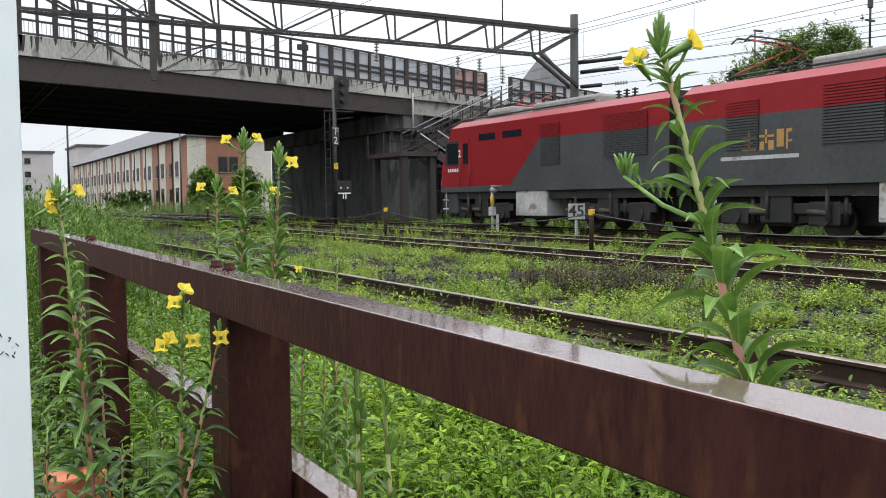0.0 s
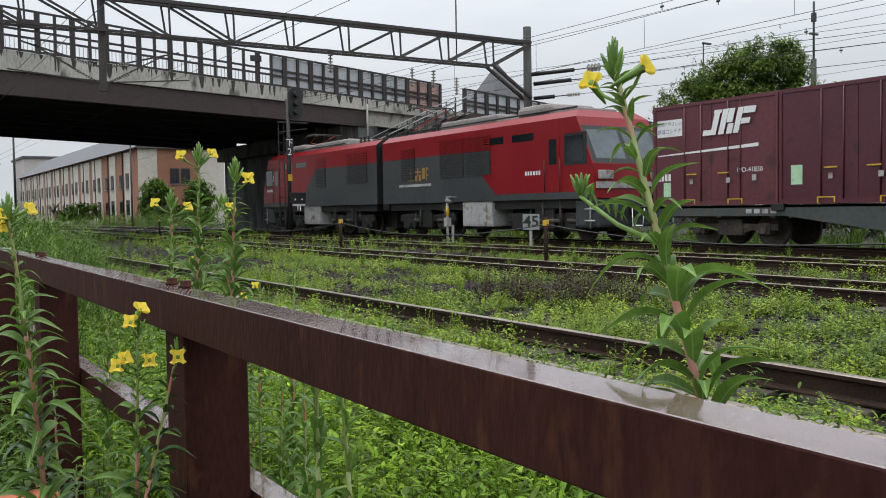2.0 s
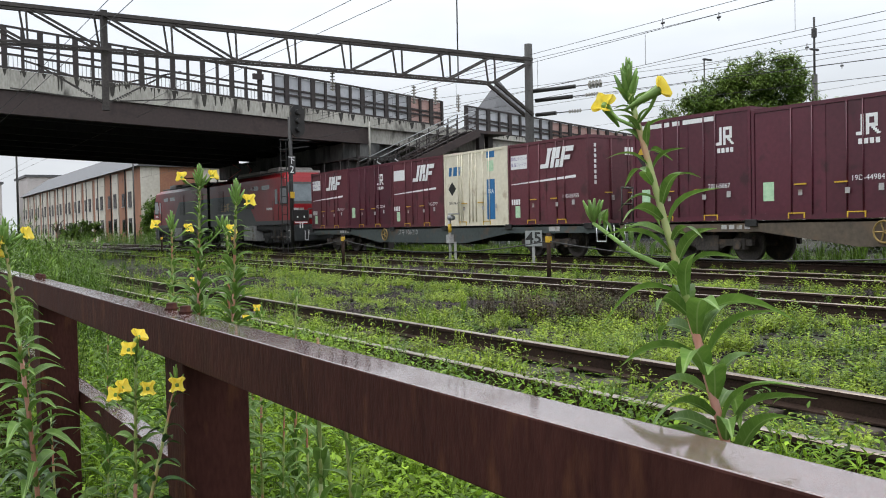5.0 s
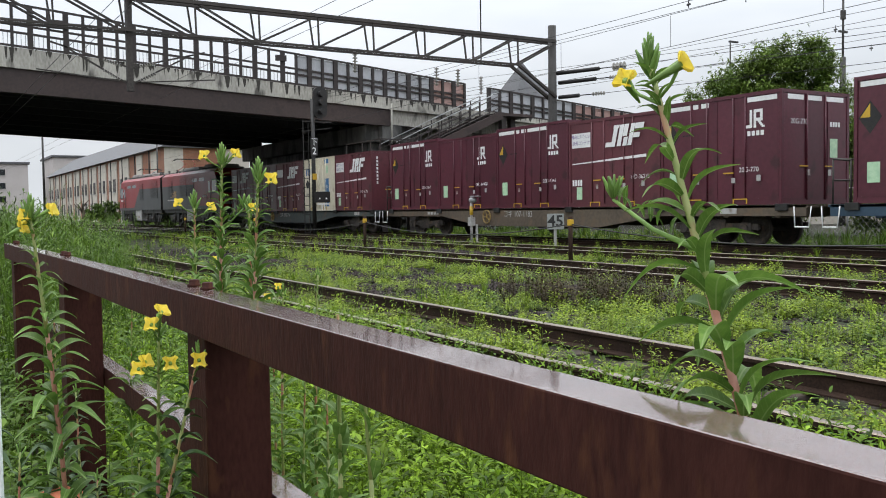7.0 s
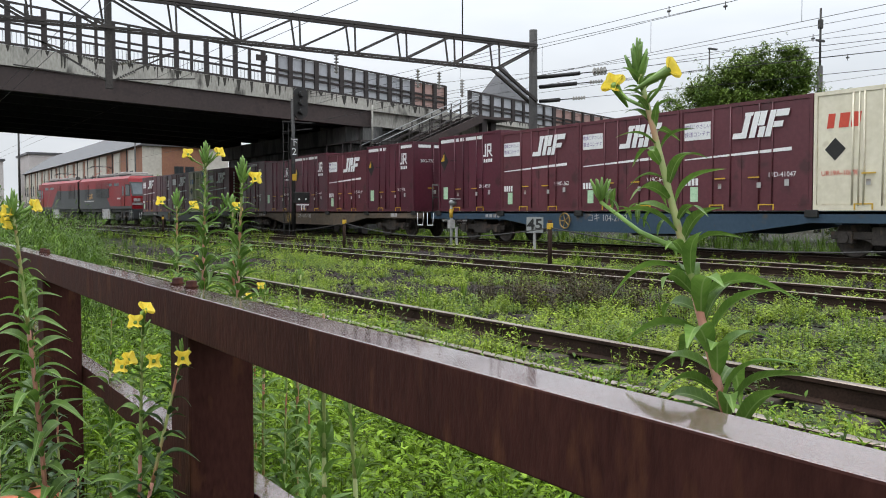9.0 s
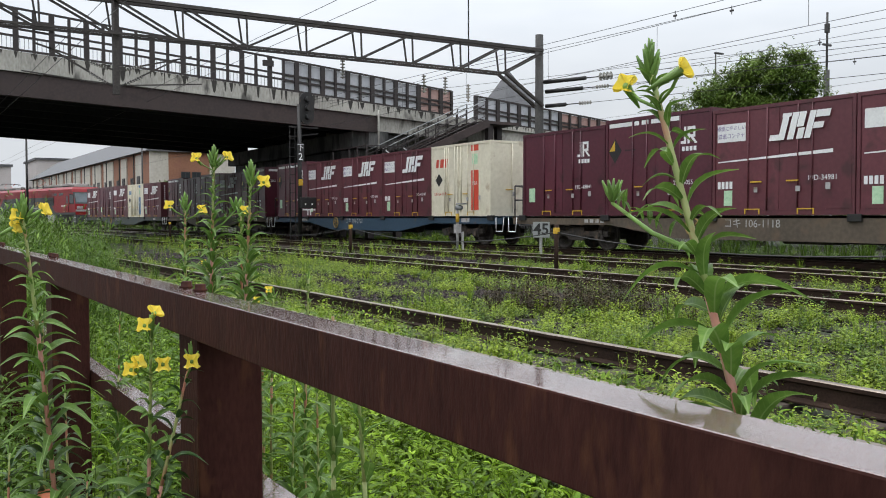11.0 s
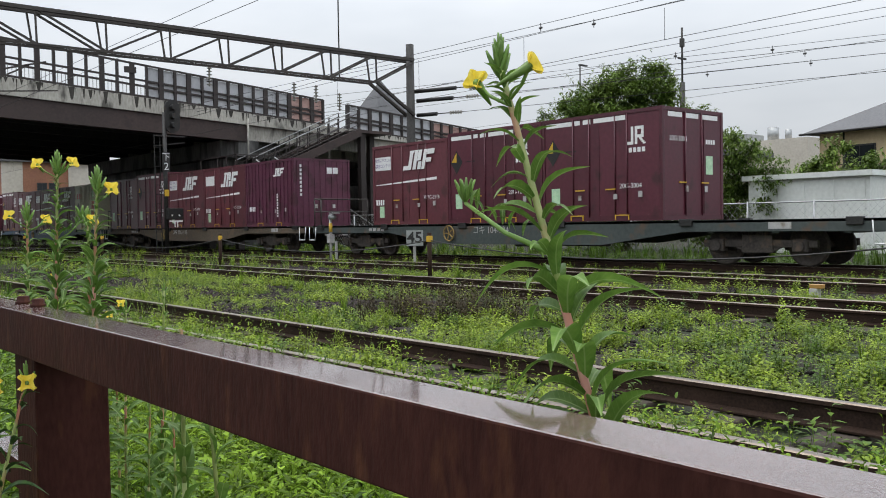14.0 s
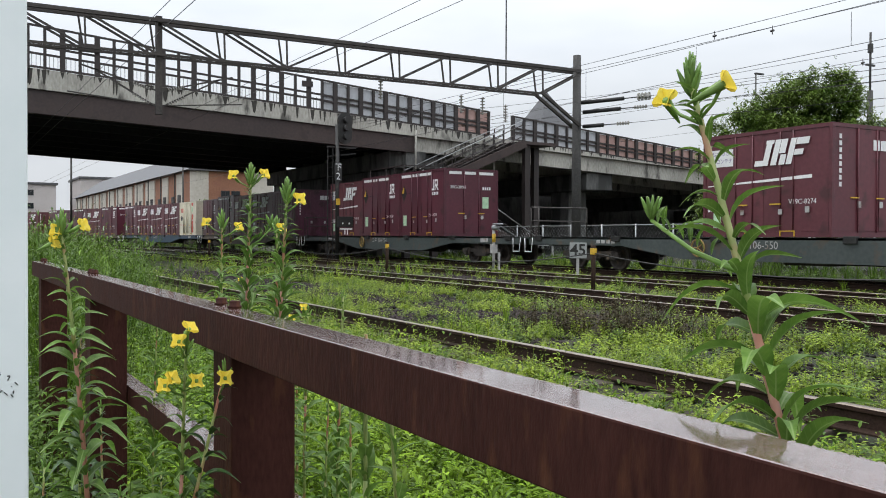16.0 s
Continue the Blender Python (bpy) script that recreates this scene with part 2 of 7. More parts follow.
def veined(m, width=0.0011, pale=(0.24, 0.34, 0.12)):
    """Adds a pale midrib along the leaf's own x axis and faint side veins."""
    n, l = m.node_tree.nodes, m.node_tree.links
    b = n["Principled BSDF"]
    src = b.inputs["Base Color"].links[0].from_socket
    t = n.new("ShaderNodeTexCoord"); sp = n.new("ShaderNodeSeparateXYZ"); l.new(t.outputs["Object"], sp.inputs[0])
    ab = n.new("ShaderNodeMath"); ab.operation = "ABSOLUTE"; l.new(sp.outputs["Y"], ab.inputs[0])
    mr = n.new("ShaderNodeMapRange"); mr.inputs[1].default_value, mr.inputs[2].default_value, mr.inputs[3].default_value, mr.inputs[4].default_value = width * 0.4, width, 0.75, 0.0
    l.new(ab.outputs[0], mr.inputs[0])
    k = n.new("ShaderNodeMath"); k.operation = "SUBTRACT"; l.new(sp.outputs["X"], k.inputs[0]); l.new(ab.outputs[0], k.inputs[1])
    w = n.new("ShaderNodeMath"); w.operation = "MULTIPLY"; l.new(k.outputs[0], w.inputs[0]); w.inputs[1].default_value = 900.0
    sn = n.new("ShaderNodeMath"); sn.operation = "SINE"; l.new(w.outputs[0], sn.inputs[0])
    m2 = n.new("ShaderNodeMapRange"); m2.inputs[1].default_value, m2.inputs[2].default_value, m2.inputs[3].default_value, m2.inputs[4].default_value = 0.8, 1.0, 0.0, 0.16
    l.new(sn.outputs[0], m2.inputs[0])
    mxv = n.new("ShaderNodeMath"); mxv.operation = "MAXIMUM"; l.new(mr.outputs[0], mxv.inputs[0]); l.new(m2.outputs[0], mxv.inputs[1])
    mm = n.new("ShaderNodeMix"); mm.data_type = "RGBA"; mm.inputs[7].default_value = (*pale, 1)
    l.new(mxv.outputs[0], mm.inputs[0]); l.new(src, mm.inputs[6]); l.new(mm.outputs[2], b.inputs["Base Color"])
    for q in n:
        if q.type == "BSDF_TRANSLUCENT":
            l.new(mm.outputs[2], q.inputs["Color"])
veined(M_PLEAF); veined(M_PLEAFD, 0.0011, (0.10, 0.15, 0.05))
M_BUD = mat("green_bud", (0.14, 0.26, 0.05), (0.22, 0.36, 0.08), 0.45, 0, 60, 8, 0.05, rand=0.2, trans=0.25)
M_STEMR = mat("reddish_stem", (0.30, 0.12, 0.085), (0.42, 0.20, 0.13), 0.45, 0, 40, 6, 0.05, (0.30, 0.24, 0.10), 0.6)
M_STEM = mat("pinkish_green_stem", (0.17, 0.25, 0.06), (0.30, 0.31, 0.11), 0.45, 0, 30, 5, 0.05, (0.36, 0.14, 0.09), 0.54)
M_PETAL = mat("yellow_petal", (0.86, 0.66, 0.06), (0.92, 0.78, 0.16), 0.5, 0, 60, 10, 0.02, trans=0.4)
M_TREE = mat("tree_leaf", (0.062, 0.115, 0.020), (0.165, 0.230, 0.046), 0.5, 0, 1.5, 0.45, 0.0, rand=0.5, island=True, trans=0.25, spec=0.14)
M_BARK = mat("tree_bark", (0.06, 0.045, 0.03), (0.12, 0.09, 0.065), 0.9, 0, 14, 2, 0.5)
M_SIGN = mat("sign_face", (0.24, 0.25, 0.24), (0.32, 0.33, 0.32), 0.5, 0, 12, 2, 0.02)
M_WIRE = mat("overhead_wire", (0.05, 0.05, 0.05), (0.09, 0.088, 0.085), 0.5, 0.4, 10, 1, 0)
M_TERRA = mat("terracotta_brick", (0.40, 0.11, 0.05), (0.5, 0.16, 0.08), 0.8, 0, 30, 5, 0.2)
M_DARKREDPAN = mat("red_pantograph", (0.5, 0.06, 0.05), (0.6, 0.09, 0.07), 0.4, 0.1, 20, 2, 0.05)
M_ASPHALT = mat("asphalt", (0.04, 0.04, 0.042), (0.065, 0.065, 0.066), 0.85, 0, 60, 2, 0.2)

# ---------- mesh helpers ----------
class Geo:
    """Collects boxes, tubes and polygons into one mesh."""
    def __init__(self):
        self.v, self.f, self.m, self.s = [], [], [], []
    def poly(self, pts, mi=0, smooth=False):
        k = len(self.v)
        self.v += [tuple(p) for p in pts]
        self.f.append(tuple(range(k, k + len(pts))))
        self.m.append(mi); self.s.append(smooth)
        return self
    def box(self, x0, x1, y0, y1, z0, z1, mi=0, bev=0.0):
        if bev <= 0:
            c = [(x, y, z) for z in (z0, z1) for y in (y0, y1) for x in (x0, x1)]
            k = len(self.v); self.v += c
            for q in ((0, 2, 3, 1), (4, 5, 7, 6), (0, 1, 5, 4), (1, 3, 7, 5), (3, 2, 6, 7), (2, 0, 4, 6)):
                self.f.append(tuple(k + i for i in q)); self.m.append(mi); self.s.append(False)
            return self
        bm = bmesh.new()
        bmesh.ops.create_cube(bm, size=1, matrix=Matrix.Translation(((x0 + x1) / 2, (y0 + y1) / 2, (z0 + z1) / 2)) @ Matrix.Diagonal((x1 - x0, y1 - y0, z1 - z0, 1)))
        bmesh.ops.bevel(bm, geom=bm.edges[:], offset=bev, segments=2, affect="EDGES", profile=0.5)
        return self.take(bm, mi)
    def take(self, bm, mi=0, smooth=False):
        k = len(self.v)
        bm.verts.index_update()
        self.v += [tuple(q.co) for q in bm.verts]
        for fc in bm.faces:
            self.f.append(tuple(k + q.index for q in fc.verts)); self.m.append(mi); self.s.append(smooth)
        bm.free()
        return self
    def tube(self, path, r, n=8, mi=0, r1=None, caps=True):
        path = [Vector(p) for p in path]
        k = len(self.v)
        for i, p in enumerate(path):
            d = (path[min(i + 1, len(path) - 1)] - path[max(i - 1, 0)]).normalized()
            a = d.cross(Vector((0, 0, 1)))
            a = a.normalized() if a.length > 0.05 else Vector((1, 0, 0))
            b = d.cross(a)
            rad = r if r1 is None else r + (r1 - r) * i / max(1, len(path) - 1)
            for j in range(n):
                w = 2 * math.pi * (j + 0.5) / n
                self.v.append(tuple(p + a * (math.cos(w) * rad) + b * (math.sin(w) * rad)))
        for i in range(len(path) - 1):
            for j in range(n):
                self.f.append((k + i * n + j, k + i * n + (j + 1) % n, k + (i + 1) * n + (j + 1) % n, k + (i + 1) * n + j))
                self.m.append(mi); self.s.append(n > 5)
        if caps:
            self.f.append(tuple(k + j for j in range(n))[::-1]); self.m.append(mi); self.s.append(False)
            e = k + (len(path) - 1) * n
            self.f.append(tuple(e + j for j in range(n))); self.m.append(mi); self.s.append(False)
        return self
    def bar(self, p, q, w, h=None, mi=0):
        """A rectangular bar from p to q."""
        p, q = Vector(p), Vector(q)
        h = h or w
        d = (q - p).normalized()
        a = d.cross(Vector((0, 0, 1)))
        a = a.normalized() if a.length > 0.05 else Vector((1, 0, 0))
        b = a.cross(d)
        k = len(self.v)
        for c in (p, q):
            for s, t in ((-1, -1), (1, -1), (1, 1), (-1, 1)):
                self.v.append(tuple(c + a * (s * w / 2) + b * (t * h / 2)))
        for f in ((3, 2, 1, 0), (4, 5, 6, 7), (0, 1, 5, 4), (1, 2, 6, 5), (2, 3, 7, 6), (3, 0, 4, 7)):
            self.f.append(tuple(k + i for i in f)); self.m.append(mi); self.s.append(False)
        return self
    def lathe(self, prof, centre=(0, 0, 0), axis="z", n=16, mi=0):
        k = len(self.v); cx, cy, cz = centre
        for r, h in prof:
            for j in range(n):
                w = 2 * math.pi * j / n
                u, v = r * math.cos(w), r * math.sin(w)
                self.v.append((cx + u, cy + v, cz + h) if axis == "z" else (cx + h, cy + u, cz + v) if axis == "x" else (cx + u, cy + h, cz + v))
        for i in range(len(prof) - 1):
            for j in range(n):
                self.f.append((k + i * n + j, k + i * n + (j + 1) % n, k + (i + 1) * n + (j + 1) % n, k + (i + 1) * n + j)); self.m.append(mi); self.s.append(True)
        for i, rev in ((0, True), (len(prof) - 1, False)):
            if prof[i][0] > 1e-4:
                t = tuple(k + i * n + j for j in range(n))
                self.f.append(t[::-1] if rev else t); self.m.append(mi); self.s.append(False)
        return self
    def mesh(self, name, mats):
        me = bpy.data.meshes.new(name)
        me.from_pydata(self.v, [], self.f)
        for q in (mats if isinstance(mats, (list, tuple)) else [mats]):
            me.materials.append(q)
        me.polygons.foreach_set("material_index", self.m)
        me.polygons.foreach_set("use_smooth", self.s)
        me.update()
        return me

APART = {"painted_mark", "small_plate", "stencil_mark", "stripe", "vertical_mark", "end_mark", "white_band", "number_bar", "headlight", "box"}
def islands(geo):
    """The loose pieces of a Geo, each as a Geo of its own."""
    root = list(range(len(geo.v)))
    def top(a):
        while root[a] != a:
            a = root[a]
        return a
    for f in geo.f:
        for q in f[1:]:
            root[top(q)] = top(f[0])
    groups = collections.OrderedDict()
    for k, f in enumerate(geo.f):
        groups.setdefault(top(f[0]), []).append(k)
    out = []
    for ks in groups.values():
        g, where = Geo(), {}
        for k in ks:
            for q in geo.f[k]:
                if q not in where:
                    where[q] = len(g.v); g.v.append(geo.v[q])
            g.f.append(tuple(where[q] for q in geo.f[k])); g.m.append(geo.m[k]); g.s.append(geo.s[k])
        out.append(g)
    return out

def part(name, geo, mats, parent=None, label="", at=None):
    if name in APART and isinstance(geo, Geo):
        gs = islands(geo)
        for g in gs[1:]:
            part(name, g.mesh(name, mats), mats, parent, label, at)
        geo = gs[0]
    me = geo if isinstance(geo, bpy.types.Mesh) else geo.mesh(name, mats)
    ob = new(name, me)
    if parent:
        ob.parent = parent
    if at is not None:
        ob.matrix_basis = at
    return tagged(ob, label)

def thing(name, label, category, m=None, group="", kind=""):
    ob = new(name)
    if m is not None:
        ob.matrix_basis = m
    return tagged(ob, label, category, group, kind)

def structure(name, geo, mats, label="", category=""):
    ob = part(name, geo, mats)
    return tagged(ob, label, category, kind="structure")

def baked(name, V, F, mats, MI=None, smooth=False):
    """A large mesh from numpy arrays of vertices and triangles."""
    me = bpy.data.meshes.new(name)
    me.vertices.add(len(V)); me.vertices.foreach_set("co", np.asarray(V, dtype=np.float32).ravel())
    me.loops.add(F.size); me.loops.foreach_set("vertex_index", F.astype(np.int32).ravel())
    me.polygons.add(len(F)); me.polygons.foreach_set("loop_start", np.arange(0, F.size, F.shape[1], dtype=np.int32))
    for q in mats:
        me.materials.append(q)
    if MI is not None:
        me.polygons.foreach_set("material_index", MI.astype(np.int32))
    if smooth:
        me.polygons.foreach_set("use_smooth", np.ones(len(F), dtype=bool))
    me.update(calc_edges=True)
    me.validate()
    return new(name, me)

def lettering(text, size, material, parent, m, name="lettering", bold=False):
    cu = bpy.data.curves.new("t", "FONT")
    cu.body, cu.size, cu.align_x, cu.align_y = text, size, "CENTER", "CENTER"
    cu.resolution_u = 3
    if bold:
        cu.offset = size * 0.02
    tmp = bpy.data.objects.new("t", cu)
    me = bpy.data.meshes.new_from_object(tmp)
    bpy.data.objects.remove(tmp)
    me.materials.append(material)
    ob = new(name, me)
    ob.parent = parent
    ob.matrix_basis = m
    return ob

def pieces(name, geos, mats, parent, label=""):
    """Several alike parts, each an object of its own."""
    return [part(name, g, mats, parent, label) for g in geos]

# ---------- ground and tracks ----------
def ground_z(x, y):
    return -0.2 + 0.05 * noise.noise(Vector((x * 0.35, y * 0.35, 0))) + 0.02 * noise.noise(Vector((x * 1.7, y * 1.7, 3)))

def build_ground():
    xs = np.concatenate([np.linspace(-3000, -60, 8), np.linspace(-40, -4, 10), np.linspace(-3, 24, 70), np.linspace(27, 80, 16), np.linspace(120, 3500, 10)])
    ys = np.concatenate([np.linspace(-2000, -40, 8), np.linspace(-30, -3, 8), np.linspace(-2, 50, 120), np.linspace(55, 200, 16), np.linspace(300, 4000, 10)])
    V = [(x, y, ground_z(x, y) if abs(x) < 80 and abs(y) < 200 else -0.22) for y in ys for x in xs]
    nx = len(xs)
    F = np.array([(j * nx + i, j * nx + i + 1, (j + 1) * nx + i + 1, (j + 1) * nx + i) for j in range(len(ys) - 1) for i in range(nx - 1)])
    ob = baked("ground", np.array(V), F, [M_SOIL], smooth=True)
    tagged(ob, "damp dark soil under weeds beside the tracks", "ground", kind="structure")

TRACKS = (4.19, 10.12, 14.05, 18.08)
def veer(y):
    """How far the line has bent to the left at y: a curve of about 165 m radius beyond the bridge, then straight."""
    q = max(0.0, y - 60.0)
    return q * q / 330.0 if q < 70 else 70 * 70 / 330.0 + (q - 70) * 140 / 330.0
def rail_profile(x):
    w = 0.0325
    return [(x - 0.064, -0.153), (x + 0.064, -0.153), (x + 0.064, -0.142), (x + 0.01, -0.125), (x + 0.009, -0.04), (x + w, -0.03), (x + w, -0.006), (x + w - 0.008, 0.0),
            (x - w + 0.008, 0.0), (x - w, -0.006), (x - w, -0.03), (x - 0.009, -0.04), (x - 0.01, -0.125), (x - 0.064, -0.142)]

def build_tracks():
    y0, y1 = -60.0, 260.0
    for c in TRACKS:
        tr = thing("railway_track", "rusty narrow-gauge railway track overgrown with green weeds", "railway track", pose(0, 0, 0), "railway tracks", "structure")
        for s in (-0.566, 0.566):
            g = Geo()
            P = rail_profile(c + s)
            k = len(P)
            ys = [y0] + [60.0 + 5 * j for j in range(27)] + [y1]
            for y in ys:
                g.v += [(a - veer(y), y, z) for a, z in P]
            for j in range(len(ys) - 1):
                for i in range(k):
                    a, b = j * k + i, j * k + (i + 1) % k
                    g.f.append((b, b + k, a + k, a)); g.m.append(1 if i in (6, 7, 8) else 0); g.s.append(False)
            part("rail", g, [M_RAILSTEEL, M_RAILHEAD], tr)
        me = Geo().box(-1.0, 1.0, -0.11, 0.11, -0.15, 0.0, 0, 0.015).mesh("sleeper", M_SLEEPER)
        n0 = 70
        for i in range(n0):
            part("sleeper", me, None, tr, at=pose(c + random.uniform(-0.02, 0.02), 0.3 + i * 0.66, -0.165, 0, 0, random.uniform(-1, 1)))
M_SLEEPER = mat("old_timber_sleeper", (0.025, 0.019, 0.014), (0.06, 0.045, 0.034), 0.9, 0, 30, 3, 0.4)

# ---------- steel fence beside the camera ----------
def build_fence():
    f = thing("steel_fence", "dark brown painted steel fence, wet with rain, overgrown with flowering weeds", "fence", pose(0, 0, -0.25))
    dz = 0.25
    def rail(name, x0, x1, z0, z1, y0, y1):
        g = Geo().box(x0, x1, y0, y1, z0 + dz, z1 + dz, 0, 0.0022)
        ob = part(name, g, [M_BROWN, M_WETSHEEN], f, "dark brown steel rail, its wet top coloured lighter for sky sheen")
        # upward faces get the wet paint whose colour is lightened for sky sheen
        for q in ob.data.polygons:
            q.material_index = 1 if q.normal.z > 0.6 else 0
        return ob
    rail("top_rail", 0.435, 0.493, 0.787, 0.861, -1.7, 5.05)
    rail("lower_rail", 0.586, 0.642, 0.400, 0.468, -1.7, 5.05)
    g = Geo()
    # posts: a box section
    bm = bmesh.new()
    for x0, x1, y0, y1 in ((0.462, 0.584, -0.06, 0.06),):
        bmesh.ops.create_cube(bm, size=1, matrix=Matrix.Translation(((x0 + x1) / 2, (y0 + y1) / 2, (0.788 + dz) / 2)) @ Matrix.Diagonal((x1 - x0, y1 - y0, 0.788 + dz, 1)))
    bmesh.ops.bevel(bm, geom=bm.edges[:], offset=0.004, segments=2, affect="EDGES", profile=0.5)
    g.take(bm)
    me = g.mesh("post", M_BROWN)
    bolt = Geo().lathe([(0.014, 0), (0.014, 0.003), (0.011, 0.004), (0.011, 0.011), (0.009, 0.013)], n=6).mesh("bolt", M_BROWN)
    for y in (0.02, 1.66, 3.33, 4.95, -1.6):
        p = part("post", me, None, f, at=pose(0, y, 0))
        for dy in (0.0, 0.09) if y > 1 else ():
            part("bolt", bolt, None, f, at=pose(0.487, y + dy, 0.861 + dz))
    me2 = Geo().box(-0.04, 0.04, -0.025, 0.025, -0.004, 0.004, 0, 0.002).mesh("cleat", M_BROWN)
    for y in (1.58, 3.25):
        part("cleat", me2, None, f, at=pose(0.51, y, 0.785 + dz))

def build_white_post():
    p = thing("white_post", "white enamelled square marker post with small black handwriting", "post", pose(0.089, 1.42, -0.25))
    part("shaft", Geo().box(-0.024, 0.024, -0.024, 0.024, 0, 2.6, 0, 0.004), M_WPOST, p)
    g = Geo()
    rnd = random.Random(5)
    for i in range(14):
        x = rnd.uniform(-0.02, 0.008); z = 1.03 + rnd.uniform(-0.012, 0.022)
        dx, dz = rnd.uniform(-0.004, 0.005), rnd.uniform(-0.006, 0.006)
        g.bar((x, -0.0246, z), (x + dx, -0.0246, z + dz), 0.0006, 0.0013)
    part("writing", g, M_BLACK, p, "small illegible black handwriting")

# ---------- road bridge ----------
BY0, BY1 = 41.0, 62.0
def z_top(x):      # top of the railing
    return 10.15 - 0.089 * x + 0.00002 * x * x
def z_cap(x):      # top of the concrete edge
    return 8.22 - 0.062 * x - 0.0002 * x * x
def z_cbot(x):     # bottom of the concrete edge
    return 7.32 - 0.0515 * x
def z_gbot(x):     # bottom of the girder
    return 6.27 - 0.042 * x

def strip(g, x0, x1, n, y, zl, zh, thick, mi=0):
    """One continuous beam along x between the heights zl(x) and zh(x)."""
    k = len(g.v)
    for i in range(n + 1):
        a = x0 + (x1 - x0) * i / n
        g.v += [(a, y, zl(a)), (a, y, zh(a)), (a, y + thick, zh(a)), (a, y + thick, zl(a))]
    quads = [(k + 3, k + 2, k + 1, k), tuple(k + 4 * n + j for j in range(4))]
    for i in range(n):
        for j in range(4):
            a, b = k + 4 * i + j, k + 4 * i + (j + 1) % 4
            quads.append((a, b, b + 4, a + 4))
    for q in quads:
        g.f.append(q); g.m.append(mi); g.s.append(False)

def build_bridge():
    br = thing("road_bridge", "concrete and brown steel road bridge over the tracks with a tall railing", "bridge", pose(0, 0, 0), kind="structure")
    XL, XG, XR = -30.0, 21.9, 75.0
    g = Geo(); strip(g, XL, XG, 12, BY0 + 0.12, z_gbot, lambda x: z_cbot(x) - 0.004, 0.35); part("edge_girder", g, M_GIRDER, br, "brown painted steel edge girder")
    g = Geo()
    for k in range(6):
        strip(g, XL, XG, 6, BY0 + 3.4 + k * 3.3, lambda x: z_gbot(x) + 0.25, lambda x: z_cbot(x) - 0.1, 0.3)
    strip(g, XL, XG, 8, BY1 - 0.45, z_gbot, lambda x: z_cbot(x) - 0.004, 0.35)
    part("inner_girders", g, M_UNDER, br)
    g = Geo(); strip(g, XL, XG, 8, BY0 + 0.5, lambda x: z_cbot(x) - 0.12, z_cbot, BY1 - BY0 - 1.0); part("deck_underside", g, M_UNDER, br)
    g = Geo(); strip(g, XL, 26.4, 16, BY0, z_cbot, z_cap, 0.4); strip(g, 28.0, XR, 16, BY0, lambda x: z_cbot(x) + 0.1, z_cap, 0.4); strip(g, 26.4, 28.0, 1, BY0, z_cbot, lambda x: z_cbot(x) + 0.45, 0.4)
    strip(g, XL, XR, 16, BY1 - 0.4, z_cbot, z_cap, 0.4)
    part("concrete_edge", g, M_CONC, br, "pale concrete edge beam with black water streaks")
    g = Geo(); strip(g, XL, XR, 10, BY0 + 0.4, lambda x: z_cbot(x) + 0.02, lambda x: z_cbot(x) + 0.25, BY1 - BY0 - 0.8); part("road_slab", g, M_ASPHALT, br)
    # concrete girder right of the steel span
    g = Geo(); strip(g, XG + 0.02, XR, 10, BY0 + 0.25, lambda x: z_cbot(x) - 0.75, lambda x: z_cbot(x) + 0.09, 0.45)
    for k in range(4):
        strip(g, XG + 0.6, XR, 6, BY0 + 4.5 + k * 4.6, lambda x: z_cbot(x) - 0.75, lambda x: z_cbot(x) + 0.01, 0.5)
    part("concrete_girder", g, M_CONC, br)
    # water streaks: thin dark stains below the railing feet
    rnd = random.Random(2)
    x = 2.0
    while x < 46:
        foot = abs(((x - 0.6) / 0.70) % 1.0 - 0.5) > 0.36      # water runs down most below the post feet
        h = (0.22 + 0.75 * rnd.random() ** 1.5) if foot else 0.08 + 0.5 * rnd.random() ** 2
        w = rnd.uniform(0.05, 0.15) if foot else rnd.uniform(0.012, 0.06)
        z1 = z_cap(x) - 0.01
        zz = max(z1 - h, z_cbot(x) + 0.12)
        if not 26.2 < x < 28.2 and (foot or rnd.random() < 0.65):
            g = Geo()
            g.poly([(x - w, BY0 - 0.004, z1), (x - w * 0.4, BY0 - 0.004, zz + 0.1), (x, BY0 - 0.004, zz), (x + w * 0.5, BY0 - 0.004, zz + 0.12), (x + w, BY0 - 0.004, z1)])
            part("water_streak", g, M_STAIN, br, "black water streak")
        x += rnd.uniform(0.07, 0.26)
    # railing: posts, three bars, lower bars with pickets, barrier panels
    def railing(xa, xb, step, first_panel):
        n = max(1, round((xb - xa) / step)); st = (xb - xa) / n
        for i in range(n + 1):
            x = xa + st * i
            w = 0.11 if i % 2 == 0 else 0.06
            g = Geo().box(-w, w, 0, 0.12, 0, z_top(x) - z_cap(x) + 0.02)
            part("post", g, M_DARKSTEEL, br, at=pose(x, BY0 + 0.1, z_cap(x)))
        for fz in (1.0, 0.53, 0.36, 0.05):
            g = Geo()
            strip(g, xa, xb, max(2, n // 2), BY0 + 0.125, lambda x: z_cap(x) + (z_top(x) - z_cap(x)) * fz - 0.045, lambda x: z_cap(x) + (z_top(x) - z_cap(x)) * fz + 0.045, 0.07)
            part("bar", g, M_DARKSTEEL, br)
        k = int((xb - xa) / 0.17)
        me = Geo().box(-0.012, 0.012, 0, 0.02, 0, 0.58).mesh("picket", M_GALV)
        for i in range(k if xa < 10 else 0):
            x = xa + (xb - xa) * (i + 0.5) / k
            part("picket", me, None, br, at=pose(x, BY0 + 0.29, z_cap(x) + 0.09))
